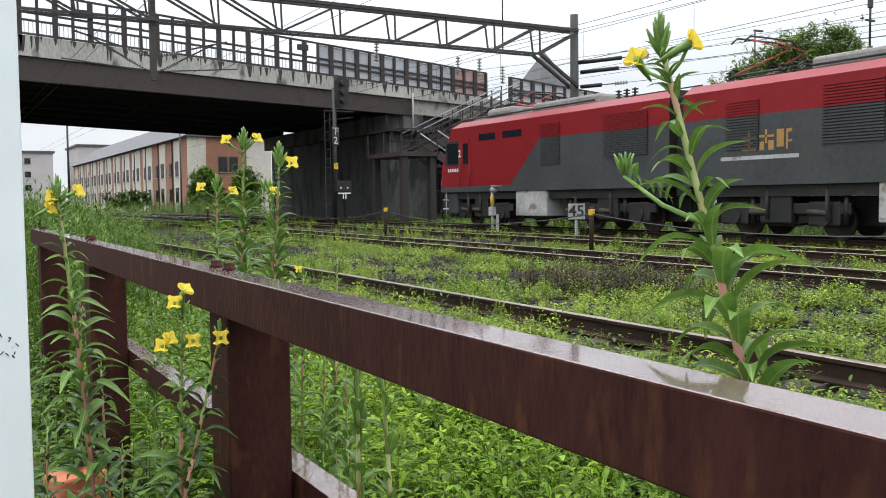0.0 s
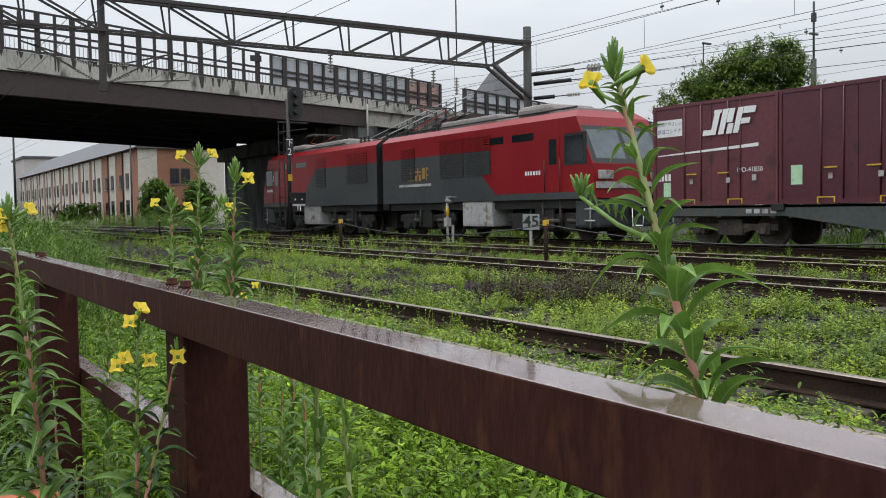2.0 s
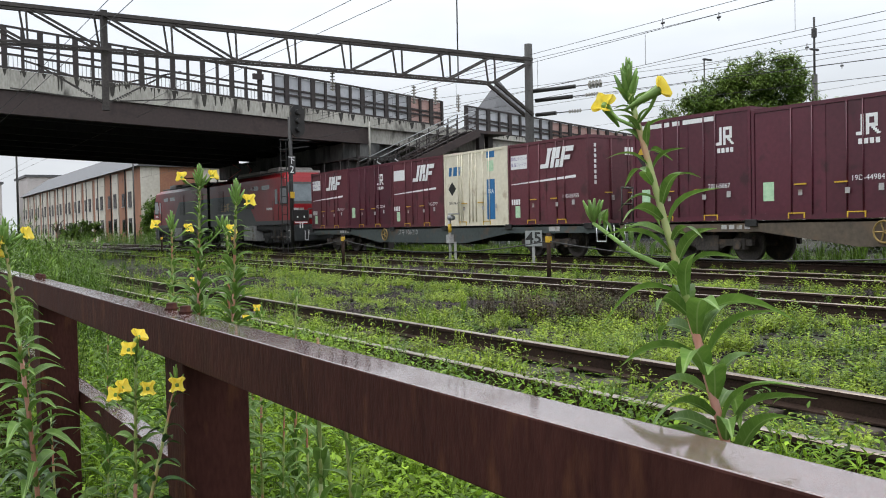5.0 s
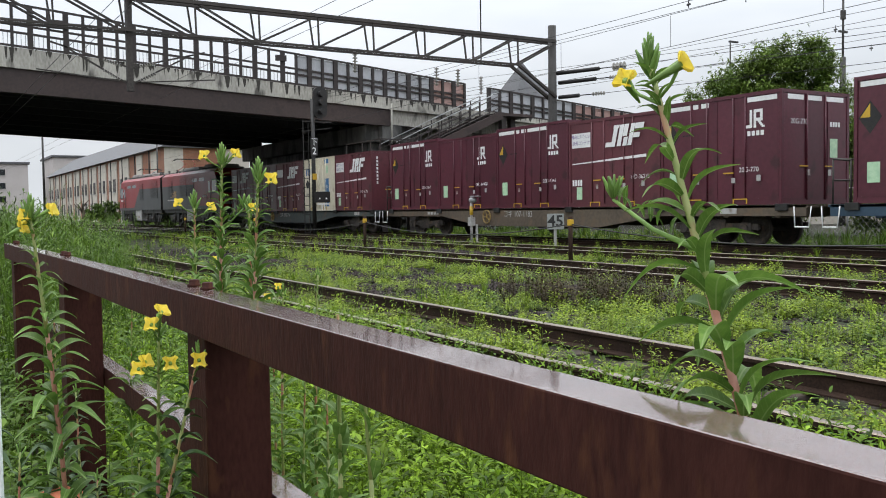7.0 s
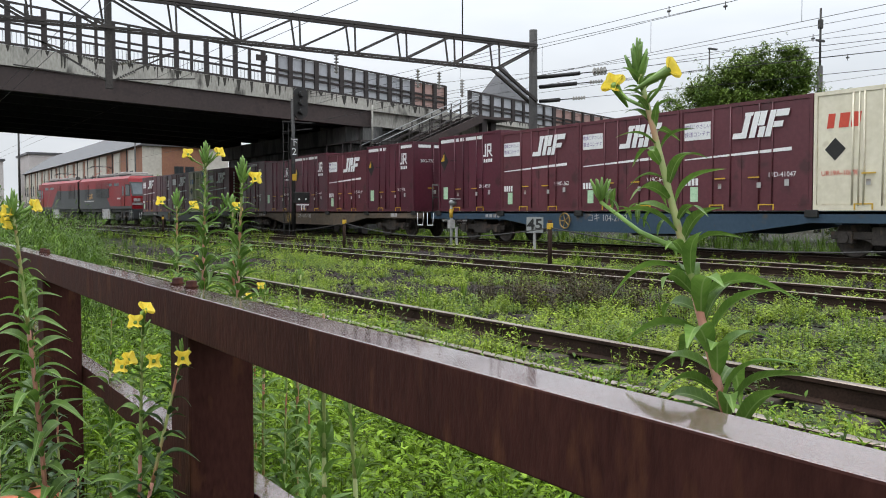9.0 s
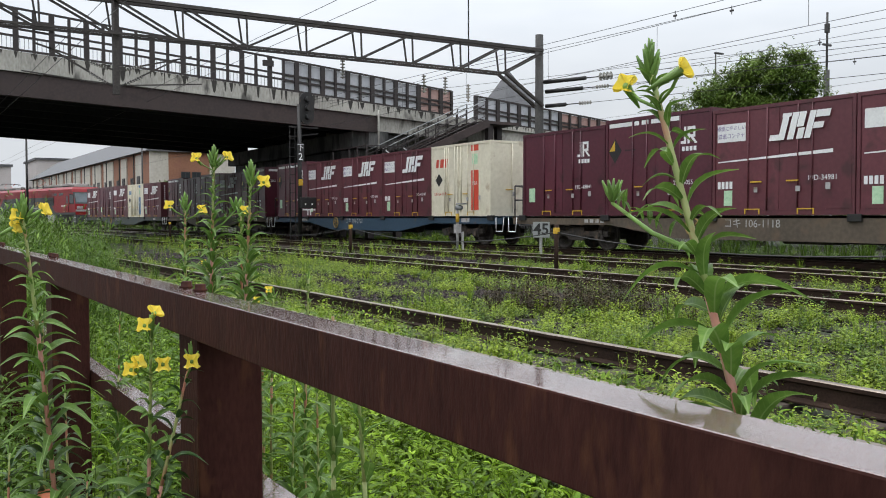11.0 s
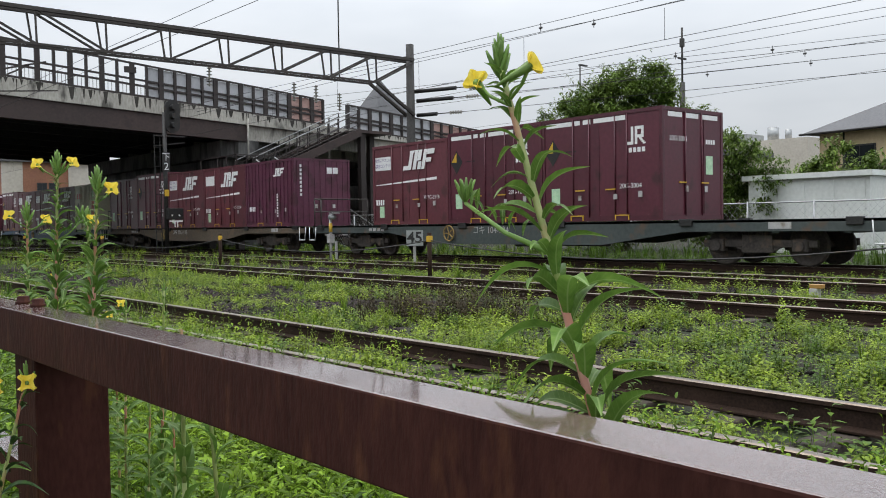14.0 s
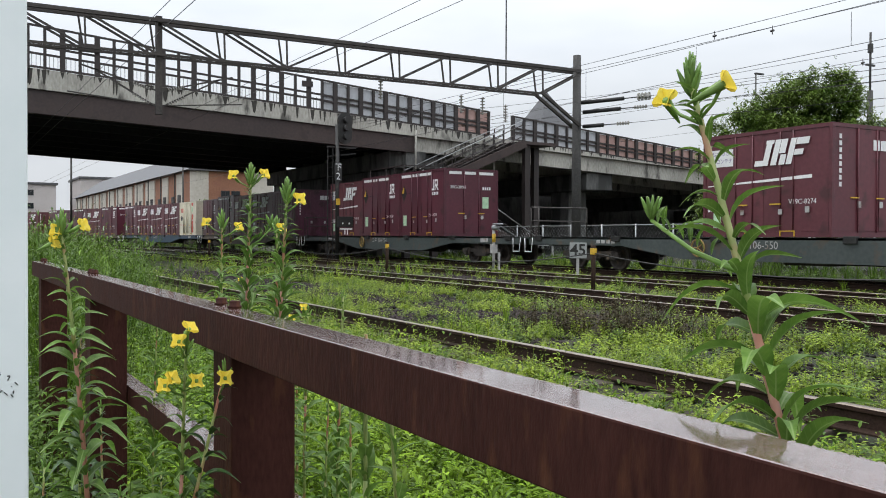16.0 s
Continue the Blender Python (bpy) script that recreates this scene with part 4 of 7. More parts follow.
def flat_wagon(offset, paint, text, hb=True):
    """A container wagon; its front load edge is at local y 0."""
    w = thing("container_wagon", "low flat container wagon with fish-bellied side beam on two bogies", "rail wagon", pose(XC, offset, 0), "container wagons")
    L = 18.7
    for s in (-1, 1):
        g = Geo()
        x = s * 1.16
        prof = [(0.55, 0.98), (0.55, 0.74), (-3.9, 0.74), (-6.3, 0.42), (-12.5, 0.42), (-14.9, 0.74), (-19.3, 0.74), (-19.3, 0.98)]
        A = [(x - 0.04, y, z) for y, z in prof]; B = [(x + 0.04, y, z) for y, z in prof]
        k = len(g.v); g.v += A + B; n = len(prof)
        g.f.append(tuple(range(k, k + n))); g.f.append(tuple(range(k + 2 * n - 1, k + n - 1, -1))); g.m += [0, 0]; g.s += [False, False]
        for i in range(n):
            j = (i + 1) % n
            g.f.append((k + i, k + n + i, k + n + j, k + j)); g.m.append(0); g.s.append(False)
        part("side_beam", g, paint, w)
    g = Geo().box(-1.2, 1.2, -19.35, 0.6, 0.93, 0.985)
    for k in range(13):
        g.box(-1.15, 1.15, -0.6 - k * 1.5, -0.45 - k * 1.5, 0.7, 0.93)
    part("deck", g, paint, w)
    me = Geo().box(-0.06, 0.06, -0.16, 0.16, 0, 0.16, 0, 0.01).mesh("twist_lock", M_BLACK)
    for k in range(6):
        for s in (-1, 1):
            part("twist_lock", me, None, w, at=pose(s * 1.2, 0.02 - 3.74 * k, 0.86))
    bogie(w, -2.2), bogie(w, -16.5)
    for y, sy in ((0.85, 1), (-19.6, -1)):
        g = Geo().box(-0.2, 0.2, y - 0.35, y + 0.35, 0.72, 0.98, 0, 0.03)
        part("coupler", g, M_BLACK, w)
    for y in (0.5, -19.25):
        g = Geo()
        for a in (-0.22, 0.22):
            g.tube([(-1.26, y + a, 0.95), (-1.28, y + a * 0.8, 0.5)], 0.013, 6)
        g.tube([(-1.28, y - 0.18, 0.5), (-1.28, y + 0.18, 0.5)], 0.018, 6)
        part("step", g, M_WHITE, w, "white step iron")
    # end platform handrails and brake gear
    g = Geo()
    for a, b in (((-1.15, 0.52, 1.0), (-1.15, 0.52, 1.95)), ((1.15, 0.52, 1.0), (1.15, 0.52, 1.95)), ((-1.15, 0.52, 1.95), (1.15, 0.52, 1.95)), ((-1.15, 0.52, 1.5), (1.15, 0.52, 1.5)), ((-1.15, 0.1, 1.0), (-1.15, 0.1, 1.9)), ((-1.15, 0.1, 1.9), (-1.15, 0.52, 1.95))):
        g.tube([a, b], 0.022, 6)
    part("handrail", g, M_TRUSS, w)
    g = Geo()
    for k in range(16):
        a0, a1 = 2 * math.pi * k / 16, 2 * math.pi * (k + 1) / 16
        g.tube([(-1.26, -6.9 + 0.22 * math.cos(a0), 0.72 + 0.22 * math.sin(a0)), (-1.26, -6.9 + 0.22 * math.cos(a1), 0.72 + 0.22 * math.sin(a1))], 0.022, 6, caps=False)
    for k in range(5):
        a0 = 2 * math.pi * k / 5
        g.tube([(-1.26, -6.9, 0.72), (-1.26, -6.9 + 0.22 * math.cos(a0), 0.72 + 0.22 * math.sin(a0))], 0.016, 5)
    part("hand_brake_wheel", g, M_OCHRE, w, "dull ochre brake wheel")
    g = Geo().box(-0.9, -0.3, -10.5, -9.2, 0.35, 0.8, 0, 0.05).tube([(-0.6, -8.6, 0.6), (-0.6, -7.4, 0.6)], 0.2, 12).tube([(0.4, -8.6, 0.55), (0.4, -11.4, 0.55)], 0.22, 12)
    part("brake_gear", g, M_BOGIE, w)
    lettering(text, 0.26, M_LWHITE, w, pose(-1.206, -8.6, 0.80, 90, 0, -90))
    g = Geo()
    for k in range(4):
        g.box(-1.206, -1.203, -3.0 - k * 0.22, -2.85 - k * 0.22, 0.80, 0.90)
    g.box(-1.206, -1.203, -17.4, -16.9, 0.79, 0.93)
    part("stencil_mark", g, M_LWHITE, w)
    TRAIN.append((w, offset))
    return w

def slab(g, x, u0, u1, z0, z1, d=0.004, mi=0, slant=0.0):
    """A thin painted or proud piece on the near side."""
    a = [(x - d, -(u0), z0), (x - d, -(u1), z0), (x - d, -(u1 + slant), z1), (x - d, -(u0 + slant), z1)]
    b = [(x + 0.001, p[1], p[2]) for p in a]
    k = len(g.v); g.v += a + b
    for q in ((0, 1, 2, 3), (7, 6, 5, 4), (0, 4, 5, 1), (1, 5, 6, 2), (2, 6, 7, 3), (3, 7, 4, 0)):
        g.f.append(tuple(k + i for i in q)); g.m.append(mi); g.s.append(False)

def big_logo(parent, u, z, h, x=-1.245):
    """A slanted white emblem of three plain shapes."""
    g = Geo(); s = h * 0.28
    def sl(u0, u1, z0, z1):
        f0, f1 = (z0 - z) / h * s, (z1 - z) / h * s
        a = [(x - 0.004, -(u + u0 + f0), z0), (x - 0.004, -(u + u1 + f0), z0), (x - 0.004, -(u + u1 + f1), z1), (x - 0.004, -(u + u0 + f1), z1)]
        g.poly(a)
    w = h * 0.40
    sl(0.0, w * 1.7, z, z + h * 0.22); sl(w, w * 1.7, z + h * 0.22, z + h * 0.86); sl(w * 0.9, w * 1.9, z + h * 0.86, z + h)
    sl(w * 2.0, w * 2.7, z, z + h); sl(w * 2.75, w * 3.5, z + h * 0.45, z + h); sl(w * 3.0, w * 3.7, z, z + h * 0.4)
    sl(w * 3.85, w * 4.5, z, z + h); sl(w * 4.55, w * 6.0, z + h * 0.74, z + h); sl(w * 4.55, w * 5.6, z + h * 0.34, z + h * 0.56)
    part("emblem", g, M_WHITE, parent, "slanted white painted emblem")

def small_logo(parent, u, z, h, x=-1.245, end=None):
    g = Geo()
    def q(u0, u1, z0, z1):
        if end is None:
            g.poly([(x - 0.004, -(u + u0), z + z0), (x - 0.004, -(u + u1), z + z0), (x - 0.004, -(u + u1), z + z1), (x - 0.004, -(u + u0), z + z1)])
        else:
            g.poly([(u + u0, end, z + z0), (u + u1, end, z + z0), (u + u1, end, z + z1), (u + u0, end, z + z1)])
    t = h * 0.17
    q(0, h * 0.42, 0, t); q(h * 0.42 - t, h * 0.42, t, h)
    q(h * 0.52, h * 0.52 + t, 0, h); q(h * 0.52 + t, h * 1.12, h - t, h); q(h * 1.12 - t, h * 1.12, h * 0.5, h - t); q(h * 0.52 + t, h * 1.12, h * 0.36, h * 0.36 + t)
    for k in range(4):
        q(h * (0.80 + 0.085 * k), h * (0.80 + 0.085 * k) + t * 1.15, h * (0.27 - 0.09 * k), h * (0.36 - 0.09 * k))
    part("emblem", g, M_WHITE, parent, "small white painted emblem")

def bars(g, u, z, w, h, n, x=-1.245):
    """Writing too small to read: a row of plain bars."""
    for i in range(n):
        a = u + w * i / n; b = u + w * (i + 0.72) / n
        g.poly([(x - 0.004, -a, z), (x - 0.004, -b, z), (x - 0.004, -b, z + h), (x - 0.004, -a, z + h)])

def container(offset, style, number, group="freight containers"):
    """A 12-foot rail container; front edge at local y 0, base at local z 0."""
    paint = {"E": M_CONTB, "R": M_CONTB, "J": M_CONT, "B": M_CONT, "P": M_CONTP, "T": M_CREAM, "U": M_CREAM}[style]
    words = {"E": "maroon steel rail container with a white emblem and white side stripe", "R": "maroon steel rail container with a white panel, emblem and side stripe",
             "J": "plain maroon steel rail container with a small white emblem", "B": "tall maroon rail container with white top band and hazard diamond",
             "P": "purple corrugated steel rail container with small white emblem", "T": "cream steel rail container with a blue stripe", "U": "cream steel rail container with a red stripe"}[style]
    H = 2.6 if style == "B" else 2.5
    L, W = 3.715, 1.225
    c = thing("freight_container", words, "container", pose(XC, offset, 1.0), group)
    g = Geo()
    g.box(-W + 0.03, W - 0.03, -L + 0.03, -0.03, 0.06, H - 0.03)
    body = part("body", g, paint, c)
    g = Geo()
    for y in (-0.04, -L + 0.04):
        for s in (-1, 1):
            g.box(s * (W - 0.045) - 0.045, s * (W - 0.045) + 0.045, y - 0.04, y + 0.04, 0.0, H, 0, 0.006)
    for s in (-1, 1):
        g.box(s * (W - 0.03) - 0.028, s * (W - 0.03) + 0.028, -L + 0.081, -0.081, H - 0.085, H - 0.002, 0)
        g.box(s * (W - 0.03) - 0.028, s * (W - 0.03) + 0.028, -L + 0.081, -0.081, 0.0, 0.12, 0)
    for y in (-0.04, -L + 0.04):
        g.box(-W + 0.091, W - 0.091, y - 0.035, y + 0.035, 0.0, 0.12); g.box(-W + 0.091, W - 0.091, y - 0.035, y + 0.035, H - 0.085, H - 0.002)
    part("frame", g, paint, c)
    x = -W + 0.03
    if style == "P":
        for k in range(13):
            u = 0.12 + k * 0.27
            g = Geo(); slab(g, x, u, u + 0.13, 0.14, H - 0.1, 0.022); part("rib", g, paint, c)
        for k in range(9):
            xx = -W + 0.13 + k * 0.25
            part("rib", Geo().box(xx, xx + 0.12, -L + 0.012, -L + 0.031, 0.14, H - 0.1), paint, c)
    else:
        # side doors: two leaves in the middle, ribs and lock rods
        for u0, u1 in ((0.10, 1.02), (1.05, 1.86), (1.875, 2.69), (2.72, 3.62)):
            g = Geo(); slab(g, x, u0, u1, 0.135, H - 0.10, 0.012)
            part("panel", g, paint, c)
        for u in (1.035, 2.705, 1.55, 2.35):
            part("lock_rod", Geo().tube([(x - 0.028, -u, 0.10), (x - 0.028, -u, H - 0.08)], 0.016, 6), paint, c)
        for k in (0.35, 1.2, 2.05):
            xx = -W + k * 0.93 + 0.05
            part("end_panel", Geo().box(xx - 0.3, xx + 0.42, -L + 0.015, -L + 0.031, 0.14, H - 0.1), paint, c)
        for xx in (-0.33, 0.33):
            part("lock_rod", Geo().tube([(xx, -L + 0.004, 0.10), (xx, -L + 0.004, H - 0.08)], 0.018, 6), paint, c)
    for u in (0.95, 1.95 + 0.4):
        g = Geo().box(-W - 0.012, -W + 0.0, -u - 0.42, -u, 0.125, 0.15); g.box(-W - 0.012, -W, -u - 0.03, -u, 0.02, 0.125); g.box(-W - 0.012, -W, -u - 0.42, -u - 0.39, 0.02, 0.125)
        part("pocket_frame", g, M_YELLOW, c, "yellow fork pocket frame")
    for u in (1.12, 2.08):
        part("handle", Geo().box(-W - 0.03, -W - 0.005, -u - 0.3, -u, 0.745, 0.775), M_YELLOW if style != "P" else paint, c)
    for xx in (-0.6, 0.3):
        part("handle", Geo().box(xx, xx + 0.28, -L - 0.02, -L + 0.0, 0.86, 0.89), M_YELLOW if style != "P" else paint, c)
    g = Geo(); bars(g, 1.22, 0.52, 0.14, 0.12, 1); bars(g, 2.32, 0.52, 0.16, 0.12, 1); bars(g, 3.05, 0.55, 0.16, 0.14, 1)
    for xx in (-0.35, 0.42):
        g.poly([(xx, -L - 0.008, 0.66), (xx + 0.12, -L - 0.008, 0.66), (xx + 0.12, -L - 0.008, 0.8), (xx, -L - 0.008, 0.8)])
    part("small_plate", g, M_LWHITE, c)
    if style in "ER":
        if style == "E":
            g = Geo(); slab(g, x - 0.014, 0.14, 0.95, 1.72, 2.14, 0.004); part("slogan_panel", g, M_WHITE, c, "white slogan panel with violet lettering")
            lettering("環境にやさしい", 0.118, M_VIOLET, c, pose(x - 0.021, -0.545, 2.03, 90, 0, -90)); lettering("鉄道コンテナ", 0.13, M_VIOLET, c, pose(x - 0.021, -0.545, 1.85, 90, 0, -90))
        else:
            g = Geo(); slab(g, x - 0.014, 0.16, 1.0, 1.76, 2.15, 0.004); part("white_panel", g, M_WHITE, c)
        big_logo(c, 1.62, 1.66, 0.58)
        g = Geo()
        g.poly([(x - 0.022, -0.16, 1.24), (x - 0.022, -3.2, 1.32), (x - 0.022, -3.2, 1.40), (x - 0.022, -0.16, 1.265)])
        part("stripe", g, M_WHITE, c, "tapering white stripe")
        g = Geo(); bars(g, 0.16, 0.62, 0.46, 0.17, 4, x - 0.018); part("painted_mark", g, M_WHITE, c)
        g = Geo(); slab(g, x - 0.013, 0.34, 0.58, 0.22, 0.58, 0.004); part("sticker", g, M_STICK, c, "green and white sticker")
        lettering(number, 0.16, M_WHITE, c, pose(x - 0.02, -2.95, 0.80, 90, 0, -90))
    elif style in "JB":
        small_logo(c, 2.72 if style == "B" else 2.55, H - 0.82, 0.42, x - 0.016)
        g = Geo(); bars(g, 2.76 if style == "B" else 2.6, H - 1.0, 0.5, 0.11, 4, x - 0.016); part("painted_mark", g, M_WHITE, c)
        lettering(number, 0.16, M_WHITE, c, pose(x - 0.02, -2.8, 0.82, 90, 0, -90))
        g = Geo(); slab(g, x - 0.013, 0.30, 0.58, 0.42, 0.84, 0.004); part("sticker", g, M_STICK, c, "green and white sticker")
        if style == "B":
            g = Geo(); slab(g, x - 0.014, 0.14, 1.0, H - 0.22, H - 0.11, 0.004); slab(g, x - 0.014, 1.09, 1.26, H - 0.22, H - 0.11, 0.004); slab(g, x - 0.014, 1.36, 1.60, H - 0.22, H - 0.11, 0.004); slab(g, x - 0.014, 2.76, 3.58, H - 0.22, H - 0.11, 0.004) if len(number) % 2 else slab(g, x - 0.014, 1.7, 2.66, H - 0.22, H - 0.11, 0.004)
            for xa, xb in ((-1.0, -0.45), (-0.3, 0.2), (0.35, 1.0)):
                g.box(xa, xb, -L + 0.009, -L + 0.013, H - 0.22, H - 0.11)
            part("white_band", g, M_WHITE, c)
            g = Geo(); xx = x - 0.018; u, zc, q = 0.36, H - 0.85, 0.26
            g.poly([(xx, -u + q, zc), (xx, -u, zc - q * 1.3), (xx, -u, zc + q * 1.3)], 0); g.poly([(xx, -u, zc - q * 1.3), (xx, -u - q, zc), (xx, -u, zc + q * 1.3)], 0)
            g.poly([(xx - 0.002, -u + q * 0.85, zc), (xx - 0.002, -u, zc), (xx - 0.002, -u, zc + q * 1.1)], 1); 
            bars(g, 0.75, zc - 0.02, 0.4, 0.035, 8, x - 0.016)
            part("hazard_diamond", g, [M_BLACK, M_YELLOW], c, "black and yellow hazard diamond")
    elif style in "TU":
        g = Geo(); s = M_BLUE if style == "T" else M_REDST
        slab(g, x - 0.013, 2.56, 3.0, 0.2, 1.5 if style == "T" else 1.55, 0.004); slab(g, x - 0.013, 2.56, 3.0, 2.2, 2.4, 0.004)
        part("stripe", g, s, c)
        lettering("19A", 0.2, M_WHITE, c, pose(x - 0.022, -2.78, 1.1, 90, 0, -90))
        g = Geo()
        for k, w in enumerate((0.16, 0.22, 0.2)):
            u = 0.3 + k * 0.27
            slab(g, x - 0.014, u, u + w, 1.72, 2.02, 0.004, 0, 0.04)
        part("emblem", g, s, c, "slanted painted emblem of three plain shapes")
        g = Geo(); xx = x - 0.018; u, zc, q = 0.5, 1.28, 0.24
        g.poly([(xx, -u + q, zc), (xx, -u, zc - q), (xx, -u - q, zc), (xx, -u, zc + q)]); part("hazard_diamond", g, M_BLACK, c, "black hazard diamond")
        g = Geo(); slab(g, x - 0.013, 2.62, 2.94, 1.75, 2.1, 0.004); part("sticker", g, M_STICK, c, "green and white sticker")
        lettering(number, 0.15, M_BLACK if style == "T" else M_REDST, c, pose(x - 0.022, -0.62, 0.78, 90, 0, -90))
        g = Geo()
        for u in (0.9, 1.15, 1.75, 1.95, 2.35):
            part("door_bar", Geo().tube([(x - 0.03, -u, 0.12), (x - 0.03, -u, H - 0.08)], 0.02, 6), M_CREAM, c)
    elif style == "P":
        big_logo(c, 2.2, H - 0.62, 0.3, x - 0.025)
        g = Geo(); bars(g, 0.3, 0.6, 0.5, 0.17, 4, x - 0.025); part("painted_mark", g, M_WHITE, c)
        g = Geo()
        for k in range(9):
            slab(g, x - 0.024, 2.42, 2.52, 0.36 + k * 0.1, 0.43 + k * 0.1, 0.003)
        part("vertical_mark", g, M_WHITE, c)
    # rear end: number, small emblem, sticker
    if style == "B":
        lettering(number, 0.17, M_WHITE, c, pose(-0.62, -L - 0.002, H - 0.72, 90, 0, 0))
        g = Geo().box(0.5, 0.78, -L + 0.004, -L + 0.009, 1.08, 1.52); part("sticker", g, M_STICK, c, "green and white sticker")
        g = Geo()
        for k in range(4):
            g.box(0.5 + k * 0.1, 0.57 + k * 0.1, -L + 0.004, -L + 0.009, H - 0.8, H - 0.69)
        part("painted_mark", g, M_WHITE, c)
    elif style in "EP":
        g = Geo()
        for k in range(8):
            g.box(-0.98, -0.90, -L + 0.003, -L + 0.008, H - 0.34 - k * 0.15, H - 0.24 - k * 0.15)
        g.box(0.2, 0.42, -L + 0.003, -L + 0.008, H - 0.55, H - 0.32); g.box(0.46, 0.68, -L + 0.003, -L + 0.008, H - 0.55, H - 0.32)
        part("end_mark", g, M_WHITE, c)
    TRAIN.append((c, offset))
    return c
M_VIOLET = mat("violet_lettering", (0.12, 0.06, 0.22), (0.16, 0.09, 0.28), 0.5, 0, 20, 2, 0)

C1 = 2.75            # front edge of the first container at the start
def build_wagons():
    P, W = 3.74, 20.44
    plan = [(M_WAGON, "コキ 106-210", "EJRTE", ("19D-41830", "19D-22049", "19G-5097", "UR19A-48", "19D-36755"), 0.0),
            (M_WAGONT, "コキ 107-1183", "BJBEB", ("20D-5867", "19D-44984", "20D-4341", "19D-36218", "20G-770"), 0.0),
            (M_WAGONB, "コキ 104-2702", "BEEEU", ("20G-4959", "V19C-262", "V19C-640", "19D-41047", "UR19A-10098"), 0.0),
            (M_WAGONT, "コキ 106-1118", "JBERP", ("19D-48841", "20D-4055", "19D-34981", "19D-20240", "19G-16562"), 0.0),
            (M_WAGON, "コキ 104-234", " EBB ", ("", "V19C-5516", "20G-1240", "20G-3004", ""), 0.6),
            (M_WAGON, "コキ 106-550", "  E  ", ("", "", "V19C-8274", "", ""), 0.45),
            (M_WAGON, "コキ 104-2113", "     ", ("",) * 5, 0.0)]
    for k, (paint, text, styles, nums, sh) in enumerate(plan):
        off = C1 - W * k
        flat_wagon(off, paint, text)
        for i, (s, nmb) in enumerate(zip(styles, nums)):
            if s != " ":
                container(off - P * i + sh, s, nmb)

